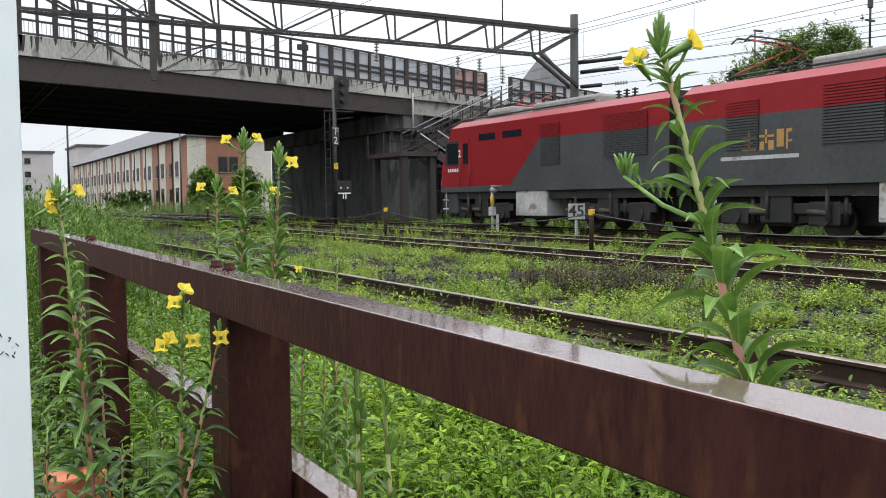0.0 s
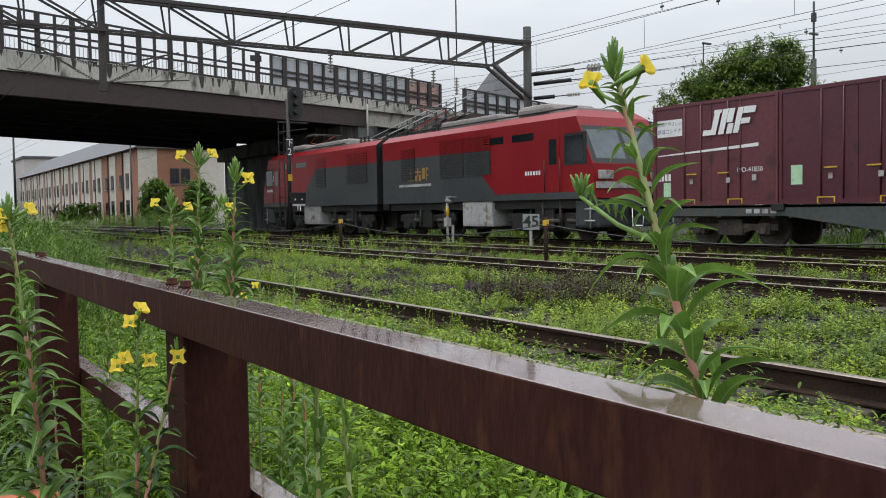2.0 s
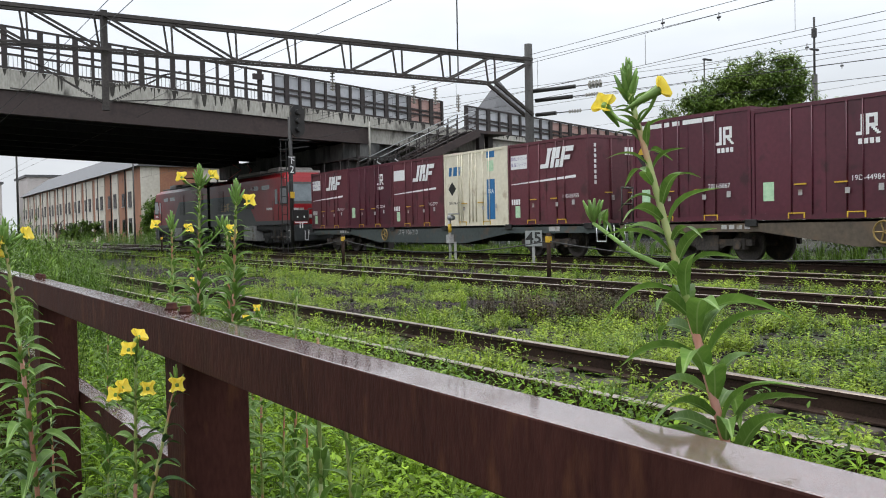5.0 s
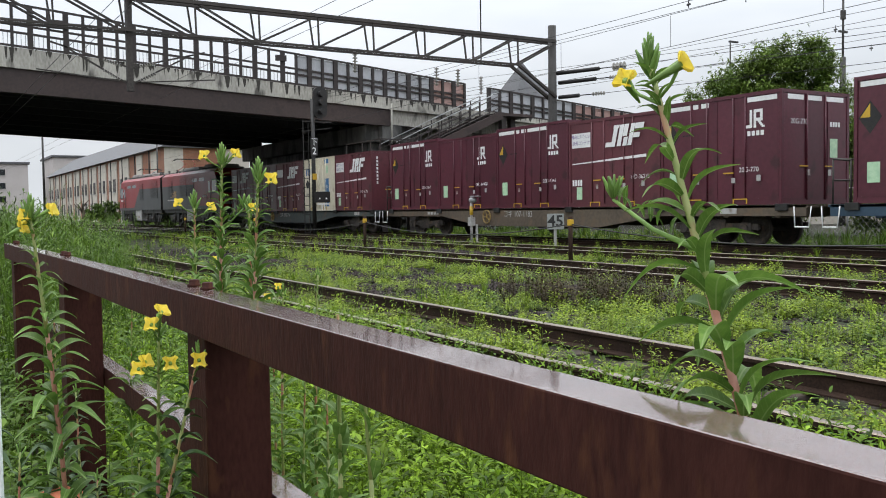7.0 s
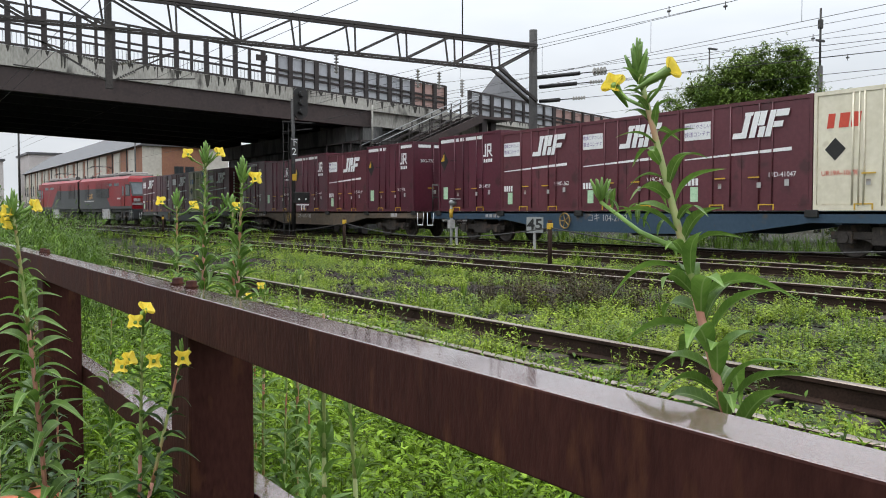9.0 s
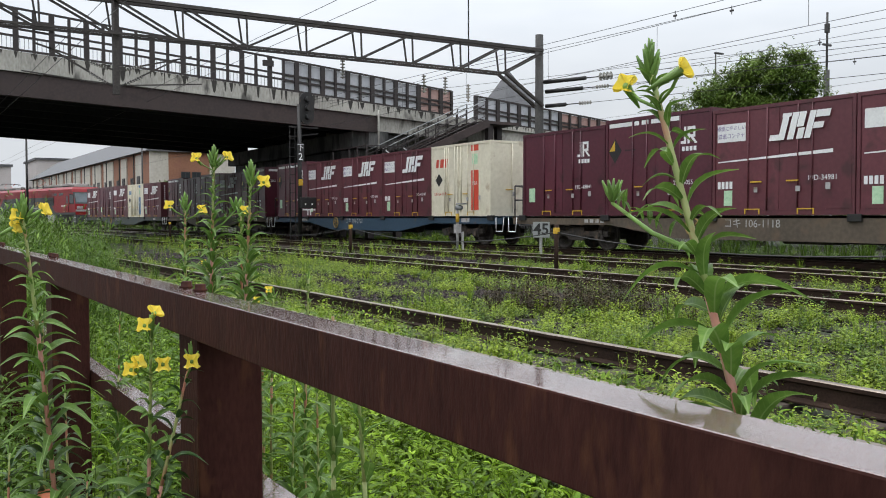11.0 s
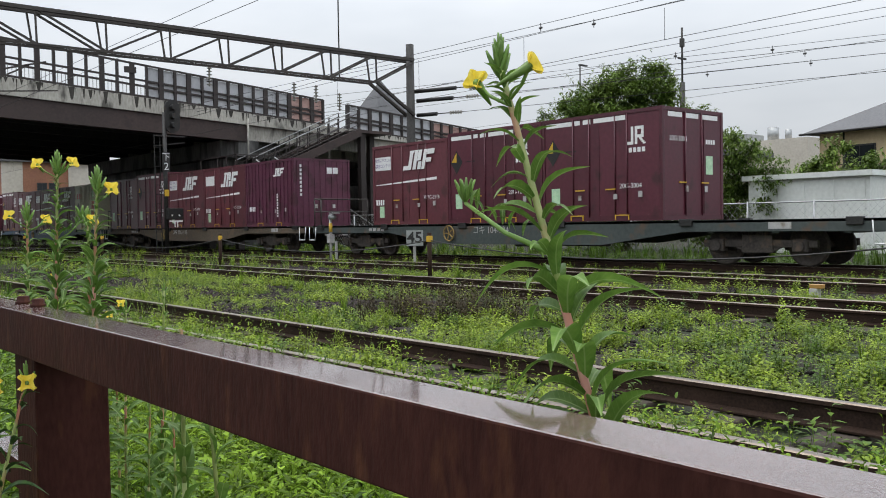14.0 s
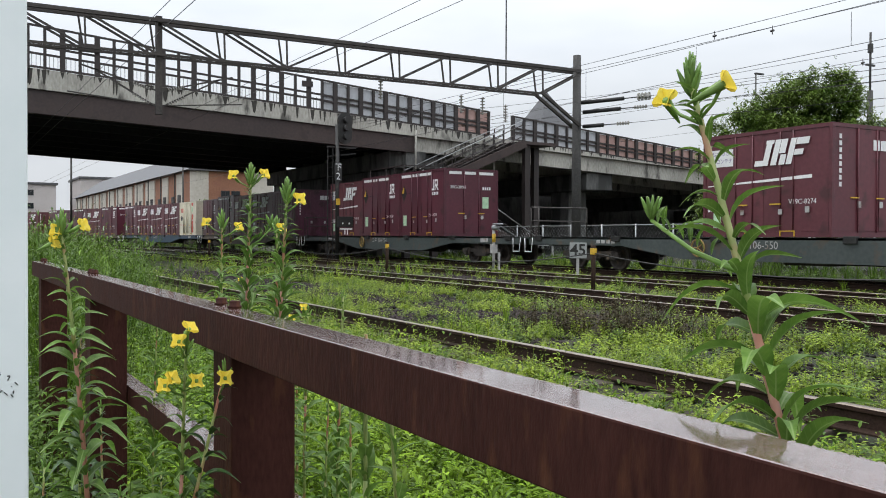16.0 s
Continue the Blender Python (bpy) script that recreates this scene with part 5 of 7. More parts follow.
def build_loco():
    Y0 = 29.2            # front end at the start
    lo = thing("electric_locomotive", "red and dark grey two-section electric freight locomotive, weathered", "locomotive", pose(XC, Y0, 0))
    X = -1.40
    ZB, ZG, ZT = 1.24, 2.88, 3.56
    ROOFZ = 3.78
    def section(y_cab, d, name):
        """One half; y_cab is the cab end, d the way to the joint."""
        L = 12.0
        Y = lambda u: y_cab + d * u
        g = Geo()
        for s in (-1, 1):
            x = s * 1.40
            def pl(pts, mi):
                q = [(x, Y(u), z) for u, z in pts]
                g.poly(q if s * d > 0 else q[::-1], mi)
            nose = 0.45
            pl([(0.0, ZB), (4.4, ZB), (6.3, ZG), (nose, ZG), (0.12, 2.2)], 0)
            pl([(4.4, ZB), (L, ZB), (L, ZG), (6.3, ZG)], 1)
            pl([(nose, ZG), (L, ZG), (L, ZT), (nose + 0.35, ZT)], 0)
            q = [(x, Y(nose + 0.35), ZT), (x, Y(L), ZT), (s * 1.1, Y(L), ROOFZ), (s * 1.1, Y(nose + 0.6), ROOFZ)]
            g.poly(q if s * d > 0 else q[::-1], 0)
        g.poly([(-1.1, Y(1.05), ROOFZ), (1.1, Y(1.05), ROOFZ), (1.1, Y(L), ROOFZ), (-1.1, Y(L), ROOFZ)], 2)
        # cab face
        F = [[(-1.4, Y(0.0), ZB), (1.4, Y(0.0), ZB), (1.4, Y(0.12), 2.2), (-1.4, Y(0.12), 2.2)], [(-1.4, Y(0.12), 2.2), (1.4, Y(0.12), 2.2), (1.4, Y(0.45), ZG), (-1.4, Y(0.45), ZG)],
             [(-1.4, Y(0.45), ZG), (1.4, Y(0.45), ZG), (1.4, Y(0.8), ZT), (-1.4, Y(0.8), ZT)], [(-1.4, Y(0.8), ZT), (1.4, Y(0.8), ZT), (1.1, Y(1.05), ROOFZ), (-1.1, Y(1.05), ROOFZ)]]
        for q in F:
            g.poly(q if d < 0 else q[::-1], 0)
        g.poly([(-1.4, Y(L), ZB), (1.4, Y(L), ZB), (1.4, Y(L), ZT), (1.1, Y(L), ROOFZ), (-1.1, Y(L), ROOFZ), (-1.4, Y(L), ZT)], 3)
        g.poly([(-1.4, Y(0), ZB), (1.4, Y(0), ZB), (1.4, Y(L), ZB), (-1.4, Y(L), ZB)], 3)
        body = part("body", g, [M_LRED, M_LGREY, M_ROOF, M_BLACK], lo, "red and dark grey painted body")
        # near side trim: windows, door, louvres, window slots
        xs = X
        def pane(u0, u1, z0, z1, m, nm, dd=0.006, parent=None):
            a, b = sorted((Y(u0), Y(u1)))
            return part(nm, Geo().box(xs - dd, xs + 0.004, a, b, z0, z1, 0), m, parent or body)
        pane(0.36, 1.33, 2.20, 3.10, M_BLACK, "window_surround", 0.006)
        pane(0.03, L - 0.02, ZB + 0.004, 1.44, M_LGREY, "sill_band", 0.005)
        if d < 0:
            lettering("2", 0.36, M_WHITE, body, pose(xs - 0.014, Y(1.40), 2.62, 90, 0, -90), bold=True)
        pane(0.50, 1.28, 2.28, 3.02, M_GLASS, "cab_side_window", 0.012); pane(1.52, 2.1, 1.46, 3.2, M_LRED, "cab_door", 0.012); pane(1.64, 1.98, 2.25, 2.98, M_GLASS, "door_window", 0.018)
        for u in (1.46, 2.16):
            part("door_handrail", Geo().tube([(xs - 0.05, Y(u), 1.45), (xs - 0.05, Y(u), 2.4)], 0.014, 6), M_TRUSS, body)
        pane(2.7, 3.75, 3.02, 3.24, M_GLASS, "engine_room_window"); pane(4.2, 5.3, 3.02, 3.24, M_GLASS, "engine_room_window")
        for u0, u1, z0, z1 in ((6.35, 7.35, 2.05, 3.35), (9.4, 11.2, 2.15, 3.42)) if d < 0 else ((4.9, 6.3, 2.1, 3.45), (6.45, 7.9, 2.1, 3.45), (9.6, 10.6, 2.1, 3.3)):
            fr = pane(u0, u1, z0, min(z1, ZG - 0.02), M_BLACK, "louvre_back", 0.005)
            n = int((z1 - z0) / 0.065)
            a, b = sorted((Y(u0), Y(u1)))
            me = Geo().box(xs - 0.035, xs - 0.006, a, b, 0, 0.036)
            ma, mb = me.mesh("louvre_slat", M_LGREY), me.mesh("louvre_slat", M_LRED)
            for i in range(n):
                z = z0 + i * 0.065
                part("louvre_slat", ma if z < ZG - 0.03 else mb, None, body, at=pose(0, 0, z, 0, 0, 0))
        # cab front glass and lights
        def face(z):
            return 0.12 + (z - 2.2) * (0.33 / 0.72) if z < ZG else 0.45 + (z - ZG) * 0.5
        g = Geo()
        for xa, xb in ((-1.22, -0.08), (0.08, 1.22)):
            q = [(xa, Y(face(2.35) - 0.012), 2.35), (xb, Y(face(2.35) - 0.012), 2.35), (xb, Y(face(3.18) - 0.012), 3.18), (xa, Y(face(3.18) - 0.012), 3.18)]
            g.poly(q if d < 0 else q[::-1])
        fr = Geo()
        q = [(-1.36, Y(face(2.22) - 0.006), 2.22), (1.36, Y(face(2.22) - 0.006), 2.22), (1.36, Y(face(3.3) - 0.006), 3.3), (-1.36, Y(face(3.3) - 0.006), 3.3)]
        fr.poly(q if d < 0 else q[::-1])
        part("windscreen_surround", fr, M_BLACK, body)
        part("windscreen", g, M_SCREEN, body, "large curved windscreen glass")
        g = Geo().box(-1.25, -0.75, *sorted((Y(0.10), Y(-0.02))), 1.78, 2.02, 0, 0.02).box(0.75, 1.25, *sorted((Y(0.10), Y(-0.02))), 1.78, 2.02, 0, 0.02)
        part("headlight", g, M_LWHITE, body, "pale rectangular headlight")
        part("front_stripe", Geo().box(-1.38, 1.38, *sorted((Y(0.02), Y(-0.01))), 1.52, 1.70), M_LWHITE, body)
        part("skirt", Geo().box(-1.3, 1.3, *sorted((Y(0.0), Y(1.0))), 0.42, ZB - 0.01, 0, 0.08), M_LGREY, lo)
        g = Geo().tube([(-1.34, Y(0.3), 0.4), (-1.34, Y(0.3), 1.3)], 0.025, 6).tube([(-1.36, Y(0.1), 0.62), (-1.36, Y(0.5), 0.62)], 0.025, 6).tube([(-1.36, Y(0.1), 0.95), (-1.36, Y(0.5), 0.95)], 0.025, 6)
        part("cab_steps", g, M_LWHITE, lo)
        part("coupler", Geo().box(-0.2, 0.2, *sorted((Y(0.0), Y(-0.55))), 0.7, 1.0, 0, 0.04), M_BLACK, lo)
        # bars for the running number
        g = Geo()
        uu = 0.55 if d < 0 else 2.4
        for k in range(6):
            a, b = sorted((Y(uu + k * 0.13), Y(uu + k * 0.13 + 0.075)))
            g.box(xs - 0.008, xs + 0.002, a, b, 1.98, 2.10)
        part("number_bar", g, M_WHITE, body, "white painted running number")
        # underframe and bogies
        part("underframe", Geo().box(-1.25, 1.25, *sorted((Y(0.8), Y(L - 0.3))), 0.98, ZB - 0.01), M_BLACK, lo)
        for u in (2.5, 9.3):
            bogie(lo, Y(u), 2.5)
        part("centre_sill", Geo().box(-0.42, 0.42, *sorted((Y(0.6), Y(L - 0.2))), 0.30, 0.97, 0, 0.03), M_BLACK, lo)
        for u in (2.5, 9.3):
            g = Geo()
            for dy in (-1.25, 1.25):
                g.box(-1.14, -1.0, *sorted((Y(u + dy - 0.42), Y(u + dy + 0.42))), 0.30, 0.86, 0, 0.05)
                g.tube([(-1.2, Y(u + dy), 0.50), (-1.0, Y(u + dy), 0.50)], 0.2, 12)
                g.tube([(-1.1, Y(u + dy - 0.55), 0.35), (-1.1, Y(u + dy - 0.55), 1.05)], 0.07, 8)
            g.box(-1.12, -1.0, *sorted((Y(u - 1.9), Y(u + 1.9))), 0.56, 0.82, 0, 0.03)
            g.box(-1.2, -1.0, *sorted((Y(u - 0.45), Y(u + 0.45))), 0.34, 1.1, 0, 0.05)
            part("bogie_frame", g, M_BLACK, lo, "black cast bogie side frame")
        a, b = sorted((Y(4.9), Y(6.6)))
        bx = part("equipment_box", Geo().box(-1.36, -0.5, a, b, 0.42, 1.28, 0, 0.03), M_LWHITE, lo, "dirty white equipment box")
        g = Geo()
        for k in range(3):
            y = a + (b - a) * (k + 0.5) / 3
            part("box_door", Geo().box(-1.372, -1.36, y - 0.24, y + 0.24, 0.5, 1.2, 0, 0.01), M_LWHITE, bx)
        for k in range(5):
            y = Y(0.9 + k * 0.8) if k < 3 else Y(7.9 + (k - 3) * 1.6)
            part("air_pipe", Geo().tube([(-1.22, y, 0.45), (-1.22, y, 1.25)], 0.05, 6).tube([(-1.2, y, 0.6), (-1.2, y + 0.5, 0.62)], 0.07, 8), M_BOGIE, lo)
        # roof gear
        g = Geo().box(-0.85, 0.85, *sorted((Y(1.5), Y(2.4))), ROOFZ - 0.02, ROOFZ + 0.14, 0, 0.04).box(-0.95, 0.95, *sorted((Y(2.5), Y(4.1))), ROOFZ - 0.02, ROOFZ + 0.36, 0, 0.14)
        g.box(-0.9, 0.9, *sorted((Y(5.2), Y(8.6))), ROOFZ - 0.02, ROOFZ + 0.30, 0, 0.08)
        part("roof_housing", g, M_ROOF, lo)
        g = Geo().tube([(-1.0, Y(1.2), ROOFZ + 0.1), (-1.0, Y(8.5), ROOFZ + 0.1)], 0.03, 6).tube([(0.3, Y(3.5), ROOFZ + 0.25), (0.3, Y(11.5), ROOFZ + 0.25)], 0.02, 6)
        for u in (9.0, 9.35, 9.7, 11.3):
            insulator(g, (-0.5, Y(u), ROOFZ), (-0.5, Y(u), ROOFZ + 0.35), 0.1, 4, 0)
        part("roof_wiring", g, M_BLACK, lo)
        u0, up = (4.2, 0.55) if d < 0 else (10.4, 0.85)
        base = ROOFZ + 0.2
        g = Geo()
        for s in (-0.55, 0.55):
            g.tube([(s, Y(u0 - 0.9), base), (s, Y(u0 + 0.9), base)], 0.03, 6)
            insulator(g, (s, Y(u0 - 0.8), ROOFZ), (s, Y(u0 - 0.8), base), 0.08, 3, 0)
            insulator(g, (s, Y(u0 + 0.8), ROOFZ), (s, Y(u0 + 0.8), base), 0.08, 3, 0)
        pan = part("pantograph", g, M_BLACK, lo)
        g = Geo()
        for s in (-0.5, 0.5):
            g.tube([(s, Y(u0 + 0.7), base + 0.05), (s * 0.6, Y(u0 - 0.75), base + up * 0.55), (s * 0.9, Y(u0 + 0.25), base + up)], 0.024, 6)
        part("linkage", g, M_DARKREDPAN, pan, "red pantograph linkage")
        g = Geo()
        for q in (0.05, 0.45):
            g.tube([(-0.95, Y(u0 + q), base + up - 0.12), (-0.75, Y(u0 + q), base + up + 0.03), (0.75, Y(u0 + q), base + up + 0.03), (0.95, Y(u0 + q), base + up - 0.12)], 0.025, 6)
        part("contact_strips", g, M_BLACK, pan)
    section(0.0, -1, "front")
    section(-24.5, 1, "rear")
    part("gangway", Geo().box(-1.15, 1.15, -12.5, -12.0, 1.0, 3.6, 0, 0.03), M_BLACK, lo)
    # painted emblem on the rear half, plain shapes
    g = Geo()
    for u, w in ((0.55, 0.42), (1.05, 0.42), (1.55, 0.42)):
        yy = -12.5 - 1.35 - u
        for a, b, z0, z1 in (((0.02, w, 2.30, 2.35), (w * 0.45, w * 0.57, 2.05, 2.52), (0.0, w, 2.05, 2.10), (0.1, w - 0.1, 2.18, 2.22)) if u < 0.9 else ((0.0, w, 2.34, 2.39), (w * 0.42, w * 0.54, 2.2, 2.52), (0.02, 0.14, 2.04, 2.24), (w - 0.15, w, 2.04, 2.26)) if u < 1.4 else ((0, 0.2, 2.1, 2.5), (0.26, 0.31, 2.04, 2.5), (0.31, w, 2.42, 2.5), (0.31, w, 2.2, 2.25))):
            g.box(X - 0.007, X + 0.002, yy - b, yy - a, z0, z1)
    part("painted_emblem", g, M_ORANGE, lo, "faded orange painted emblem")
    part("emblem_banner", Geo().box(X - 0.007, X + 0.002, -16.0, -13.75, 1.84, 1.93), M_LWHITE, lo)
    TRAIN.append((lo, Y0))

# ---------- buildings ----------
def window_unit(parent, m, w, h, balcony=False):
    wn = part("window", Geo().box(-w / 2 - 0.06, w / 2 + 0.06, -0.05, 0.0, -h / 2 - 0.06, h / 2 + 0.06), M_BLACK, parent, at=m)
    for s in (-1, 1):
        part("pane", Geo().box(s * w / 4 - w / 4 + 0.03, s * w / 4 + w / 4 - 0.03, -0.06, -0.052, -h / 2 + 0.03, h / 2 - 0.03), M_GLASS, wn)
    part("sill", Geo().box(-w / 2 - 0.1, w / 2 + 0.1, -0.14, 0.0, -h / 2 - 0.12, -h / 2 - 0.062), M_GALV, wn)
    return wn

def build_apartments():
    a = thing("apartment_block", "long two-storey brick-clad apartment block with cream panels and grey roof", "apartment building", pose(0, 0, -0.25))
    X0, X1, Y0, Y1, H = 24.5, 34.0, 99.0, 190.0, 8.4
    part("wall", Geo().box(X0, X1, Y0, Y1, 0, H), M_BRICK, a, "brown brick cladding")
    n = 12
    for i in range(n):
        y = Y0 + 3.0 + i * 7.4
        part("cream_panel", Geo().box(X0 - 0.12, X0, y, y + (3.0 if i < 2 else 5.6), 0, H - 0.2), M_RENDER, a)
        part("down_pipe", Geo().tube([(X0 - 0.15, y + 3.6, 0), (X0 - 0.15, y + 3.6, H)], 0.08, 6), M_BLACK, a)
        for z in (2.0, 5.0):
            window_unit(a, pose(X0 - 0.13, y + 1.5, z, 0, 0, -90), 1.3, 1.6)
            window_unit(a, pose(X0 - (0.01 if i < 2 else 0.13), y + (5.2 if i < 2 else 4.3), z, 0, 0, -90), 1.0, 1.4)
    part("cream_panel", Geo().box(X0 - 0.05, X0 + 2.0, Y0 - 0.12, Y0, 0, H), M_RENDER, a)
    part("cream_panel", Geo().box(X0 + 6.6, X1, Y0 - 0.12, Y0, 0, H), M_RENDER, a)
    for x in (X0 + 3.9, X0 + 5.1):
        window_unit(a, pose(x, Y0 - 0.02, 5.4), 0.9, 1.6)
    g = Geo()
    xm = (X0 + X1) / 2
    for A, B in (((X0 - 0.6, H), (xm, H + 3.6)), ((xm, H + 3.6), (X1 + 0.6, H))):
        g.poly([(A[0], Y0 - 0.5, A[1]), (B[0], Y0 - 0.5, B[1]), (B[0], Y1 + 0.5, B[1]), (A[0], Y1 + 0.5, A[1])][::-1])
    g.poly([(X0 - 0.6, Y0 - 0.5, H), (X1 + 0.6, Y0 - 0.5, H), (xm, Y0 - 0.5, H + 3.6)])
    g.poly([(X0 - 0.6, Y0 - 0.5, H), (X0 - 0.6, Y1 + 0.5, H), (X1 + 0.6, Y1 + 0.5, H), (X1 + 0.6, Y0 - 0.5, H)])
    g.poly([(X0 - 0.6, Y1 + 0.5, H), (xm, Y1 + 0.5, H + 3.6), (X1 + 0.6, Y1 + 0.5, H)])
    part("roof", g, M_ROOFT, a, "grey tiled roof")
    for X, Y, W, D, h in ((12, 228, 13, 20, 13.0), (31, 232, 18, 20, 15.0), (-22, 260, 30, 20, 20)):
        b = thing("distant_building", "pale concrete building far beyond the bridge", "building", pose(X, Y, -0.25), "distant buildings")
        part("wall", Geo().box(0, W, 0, D, 0, h), M_PINK, b)
        part("roof", Geo().box(-0.4, W + 0.4, -0.4, D + 0.4, h, h + 0.5), M_ROOFT, b)
        for i in range(int(W / 5)):
            for z in range(int(h / 3.2)):
                window_unit(b, pose(2.5 + i * 5, -0.02, 1.8 + z * 3.1), 1.2, 1.2)

def build_right_houses():
    h = thing("tan_house", "two-storey tan house with a grey tiled hip roof", "house", pose(50.0, 17.0, -0.25, 0, 0, -8))
    part("wall", Geo().box(0, 9.5, 0, 9.0, 0, 6.2), M_TAN, h)
    g = Geo(); z0, z1, o = 6.2, 8.8, 0.8
    A, B, C, D = (-o, -o, z0), (9.5 + o, -o, z0), (9.5 + o, 9 + o, z0), (-o, 9 + o, z0)
    P, Q = (4.0, 4.5, z1), (5.5, 4.5, z1)
    g.poly([A, B, Q, P]); g.poly([B, C, Q]); g.poly([C, D, P, Q]); g.poly([D, A, P]); g.poly([A, D, C, B])
    part("roof", g, M_ROOFT, h, "grey tiled hip roof")
    part("gutter", Geo().tube([(-o, -o, z0), (-o, 9 + o, z0)], 0.07, 6).tube([(-0.06, 7.4, 0), (-0.06, 7.4, z0)], 0.06, 6), M_BLACK, h)
    for y in (2.2, 6.4):
        window_unit(h, pose(-0.02, y, 4.6, 0, 0, -90), 1.8, 1.5)
    for y in (2.2, 6.4):
        g = Geo()
        for k in range(14):
            g.bar((-0.5, y - 1.1 + k * 0.17, 3.6), (-0.5, y - 1.1 + k * 0.17, 4.3), 0.03)
        g.bar((-0.5, y - 1.15, 4.3), (-0.5, y + 1.15, 4.3), 0.05); g.bar((-0.5, y - 1.15, 3.6), (-0.5, y + 1.15, 3.6), 0.05)
        g.box(-0.5, -0.06, y - 1.15, y + 1.15, 3.55, 3.6)
        part("balcony_rail", g, M_BLACK, h)
    h2 = thing("low_house", "low house with a dark eave beyond the trees", "house", pose(46, 30.5, -0.25))
    part("wall", Geo().box(0, 6, 0, 5, 0, 5.1), M_RENDER, h2)
    part("roof", Geo().box(-0.8, 6.8, -0.8, 5.8, 5.1, 5.45), M_ROOFT, h2)
    h3 = thing("pale_block", "pale building with rooftop tanks far behind", "building", pose(100, 52, -0.25))
    part("wall", Geo().box(0, 20, 0, 16, 0, 10.8), M_RENDER, h3)
    part("roof_tank", Geo().tube([(3, 6, 10.8), (3, 6, 12.6)], 0.7, 12), M_GALV, h3)
    part("roof_cabin", Geo().box(2, 6, 9, 12, 10.8, 12), M_GALV, h3)
    part("roof_vent", Geo().tube([(3, 4, 10.8), (3, 4, 12.2)], 0.4, 8), M_GALV, h3)
    s = thing("garden_shed", "pale metal storage shed with a flat roof behind a mesh fence", "shed", pose(29.0, 13.0, -0.25))
    part("wall", Geo().box(0, 3.0, 0, 4.3, 0, 2.6), M_SHED, s)
    part("roof", Geo().box(-0.2, 3.2, -0.15, 4.45, 2.6, 2.78), M_SHED, s)
    for k in range(4):
        part("door_panel", Geo().box(-0.03, 0, 0.15 + k * 1.03, 1.1 + k * 1.03, 0.1, 2.5), M_SHED, s)
    s = thing("blue_roof_shed", "pale shed with a light blue metal roof", "shed", pose(32.5, 5.5, -0.25))
    part("wall", Geo().box(0, 5, 0, 10.5, 0, 2.6), M_SHED, s)
    g = Geo().poly([(-0.4, -0.4, 2.6), (-0.4, 10.9, 2.6), (2.5, 10.9, 3.05), (2.5, -0.4, 3.05)]).poly([(5.4, -0.4, 2.6), (2.5, -0.4, 3.05), (2.5, 10.9, 3.05), (5.4, 10.9, 2.6)]).poly([(-0.4, 10.9, 2.6), (5.4, 10.9, 2.6), (2.5, 10.9, 3.05)])
    part("roof", g, M_BLUEROOF, s, "light blue metal roof")
    # mesh fence behind the train
    f = thing("mesh_fence", "galvanised chain-link fence with thin posts behind the railway", "fence", pose(0, 0, -0.25))
    for i in range(24):
        part("post", Geo().tube([(23.4, -4 + i * 2.0, 0), (23.4, -4 + i * 2.0, 1.75)], 0.03, 6), M_GALV, f)
    part("top_wire", Geo().tube([(23.4, -4, 1.7), (23.4, 42, 1.7)], 0.02, 6), M_GALV, f)
    g = Geo()
    for i in range(230):
        y = -4 + i * 0.2
        g.bar((23.4, y, 0.05), (23.4, y + 1.6, 1.68), 0.004); g.bar((23.4, y + 1.6, 0.05), (23.4, y, 1.68), 0.004)
    part("mesh", g, M_GALV, f)
    # pyramid-roofed tower
    t = thing("pyramid_roof_tower", "tower with a grey pyramid roof far behind the bridge", "tower", pose(88.3, 120, -0.25))
    part("wall", Geo().box(-4.5, 4.5, -4.5, 4.5, 0, 17.0), M_RENDER, t)
    g = Geo()
    for (ax, ay), (bx, by) in (((-4.8, -4.8), (4.8, -4.8)), ((4.8, -4.8), (4.8, 4.8)), ((4.8, 4.8), (-4.8, 4.8)), ((-4.8, 4.8), (-4.8, -4.8))):
        g.poly([(ax, ay, 17.0), (bx, by, 17.0), (0, 0, 25.4)])
    g.poly([(-4.8, -4.8, 17), (-4.8, 4.8, 17), (4.8, 4.8, 17), (4.8, -4.8, 17)])
    part("roof", g, M_ROOFT, t, "grey metal pyramid roof")
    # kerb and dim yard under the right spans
    structure("wall_yard", Geo().box(24.0, 78.0, 62.3, 62.7, -0.3, 5.6), M_PIER, "shade-darkened concrete wall behind the yard under the bridge", "wall")
    structure("yard", Geo().box(24.2, 70, 42, 61.0, -0.24, -0.12), M_ASPHALT, "dark asphalt yard under the bridge", "yard")
    hz = thing("guard_rail", "white guard rail in the yard under the bridge", "guard rail", pose(0, 0, -0.12))
    part("beam", Geo().box(25, 60, 43.0, 43.08, 0.55, 0.85, 0, 0.02), M_LWHITE, hz)
    for i in range(15):
        part("post", Geo().box(25 + i * 2.4, 25.1 + i * 2.4, 43.08, 43.16, 0, 0.8), M_LWHITE, hz)

# ---------- foliage ----------
def leaf_template(L, W, bend=0.25, fold=0.15):
    """A folded lance-shaped leaf along +x: 7 vertices, 6 triangles."""
    V = np.array([(0, 0, 0), (0.35 * L, W / 2, 0.02 * L + fold * W), (0.35 * L, 0, 0.0), (0.35 * L, -W / 2, 0.02 * L + fold * W), (0.72 * L, W * 0.36, -bend * L * 0.35 + fold * W), (0.72 * L, -W * 0.36, -bend * L * 0.35 + fold * W), (L, 0, -bend * L)])
    F = np.array([(0, 2, 1), (0, 3, 2), (1, 2, 4), (2, 3, 5), (4, 2, 6), (2, 5, 6)])
    return V, F

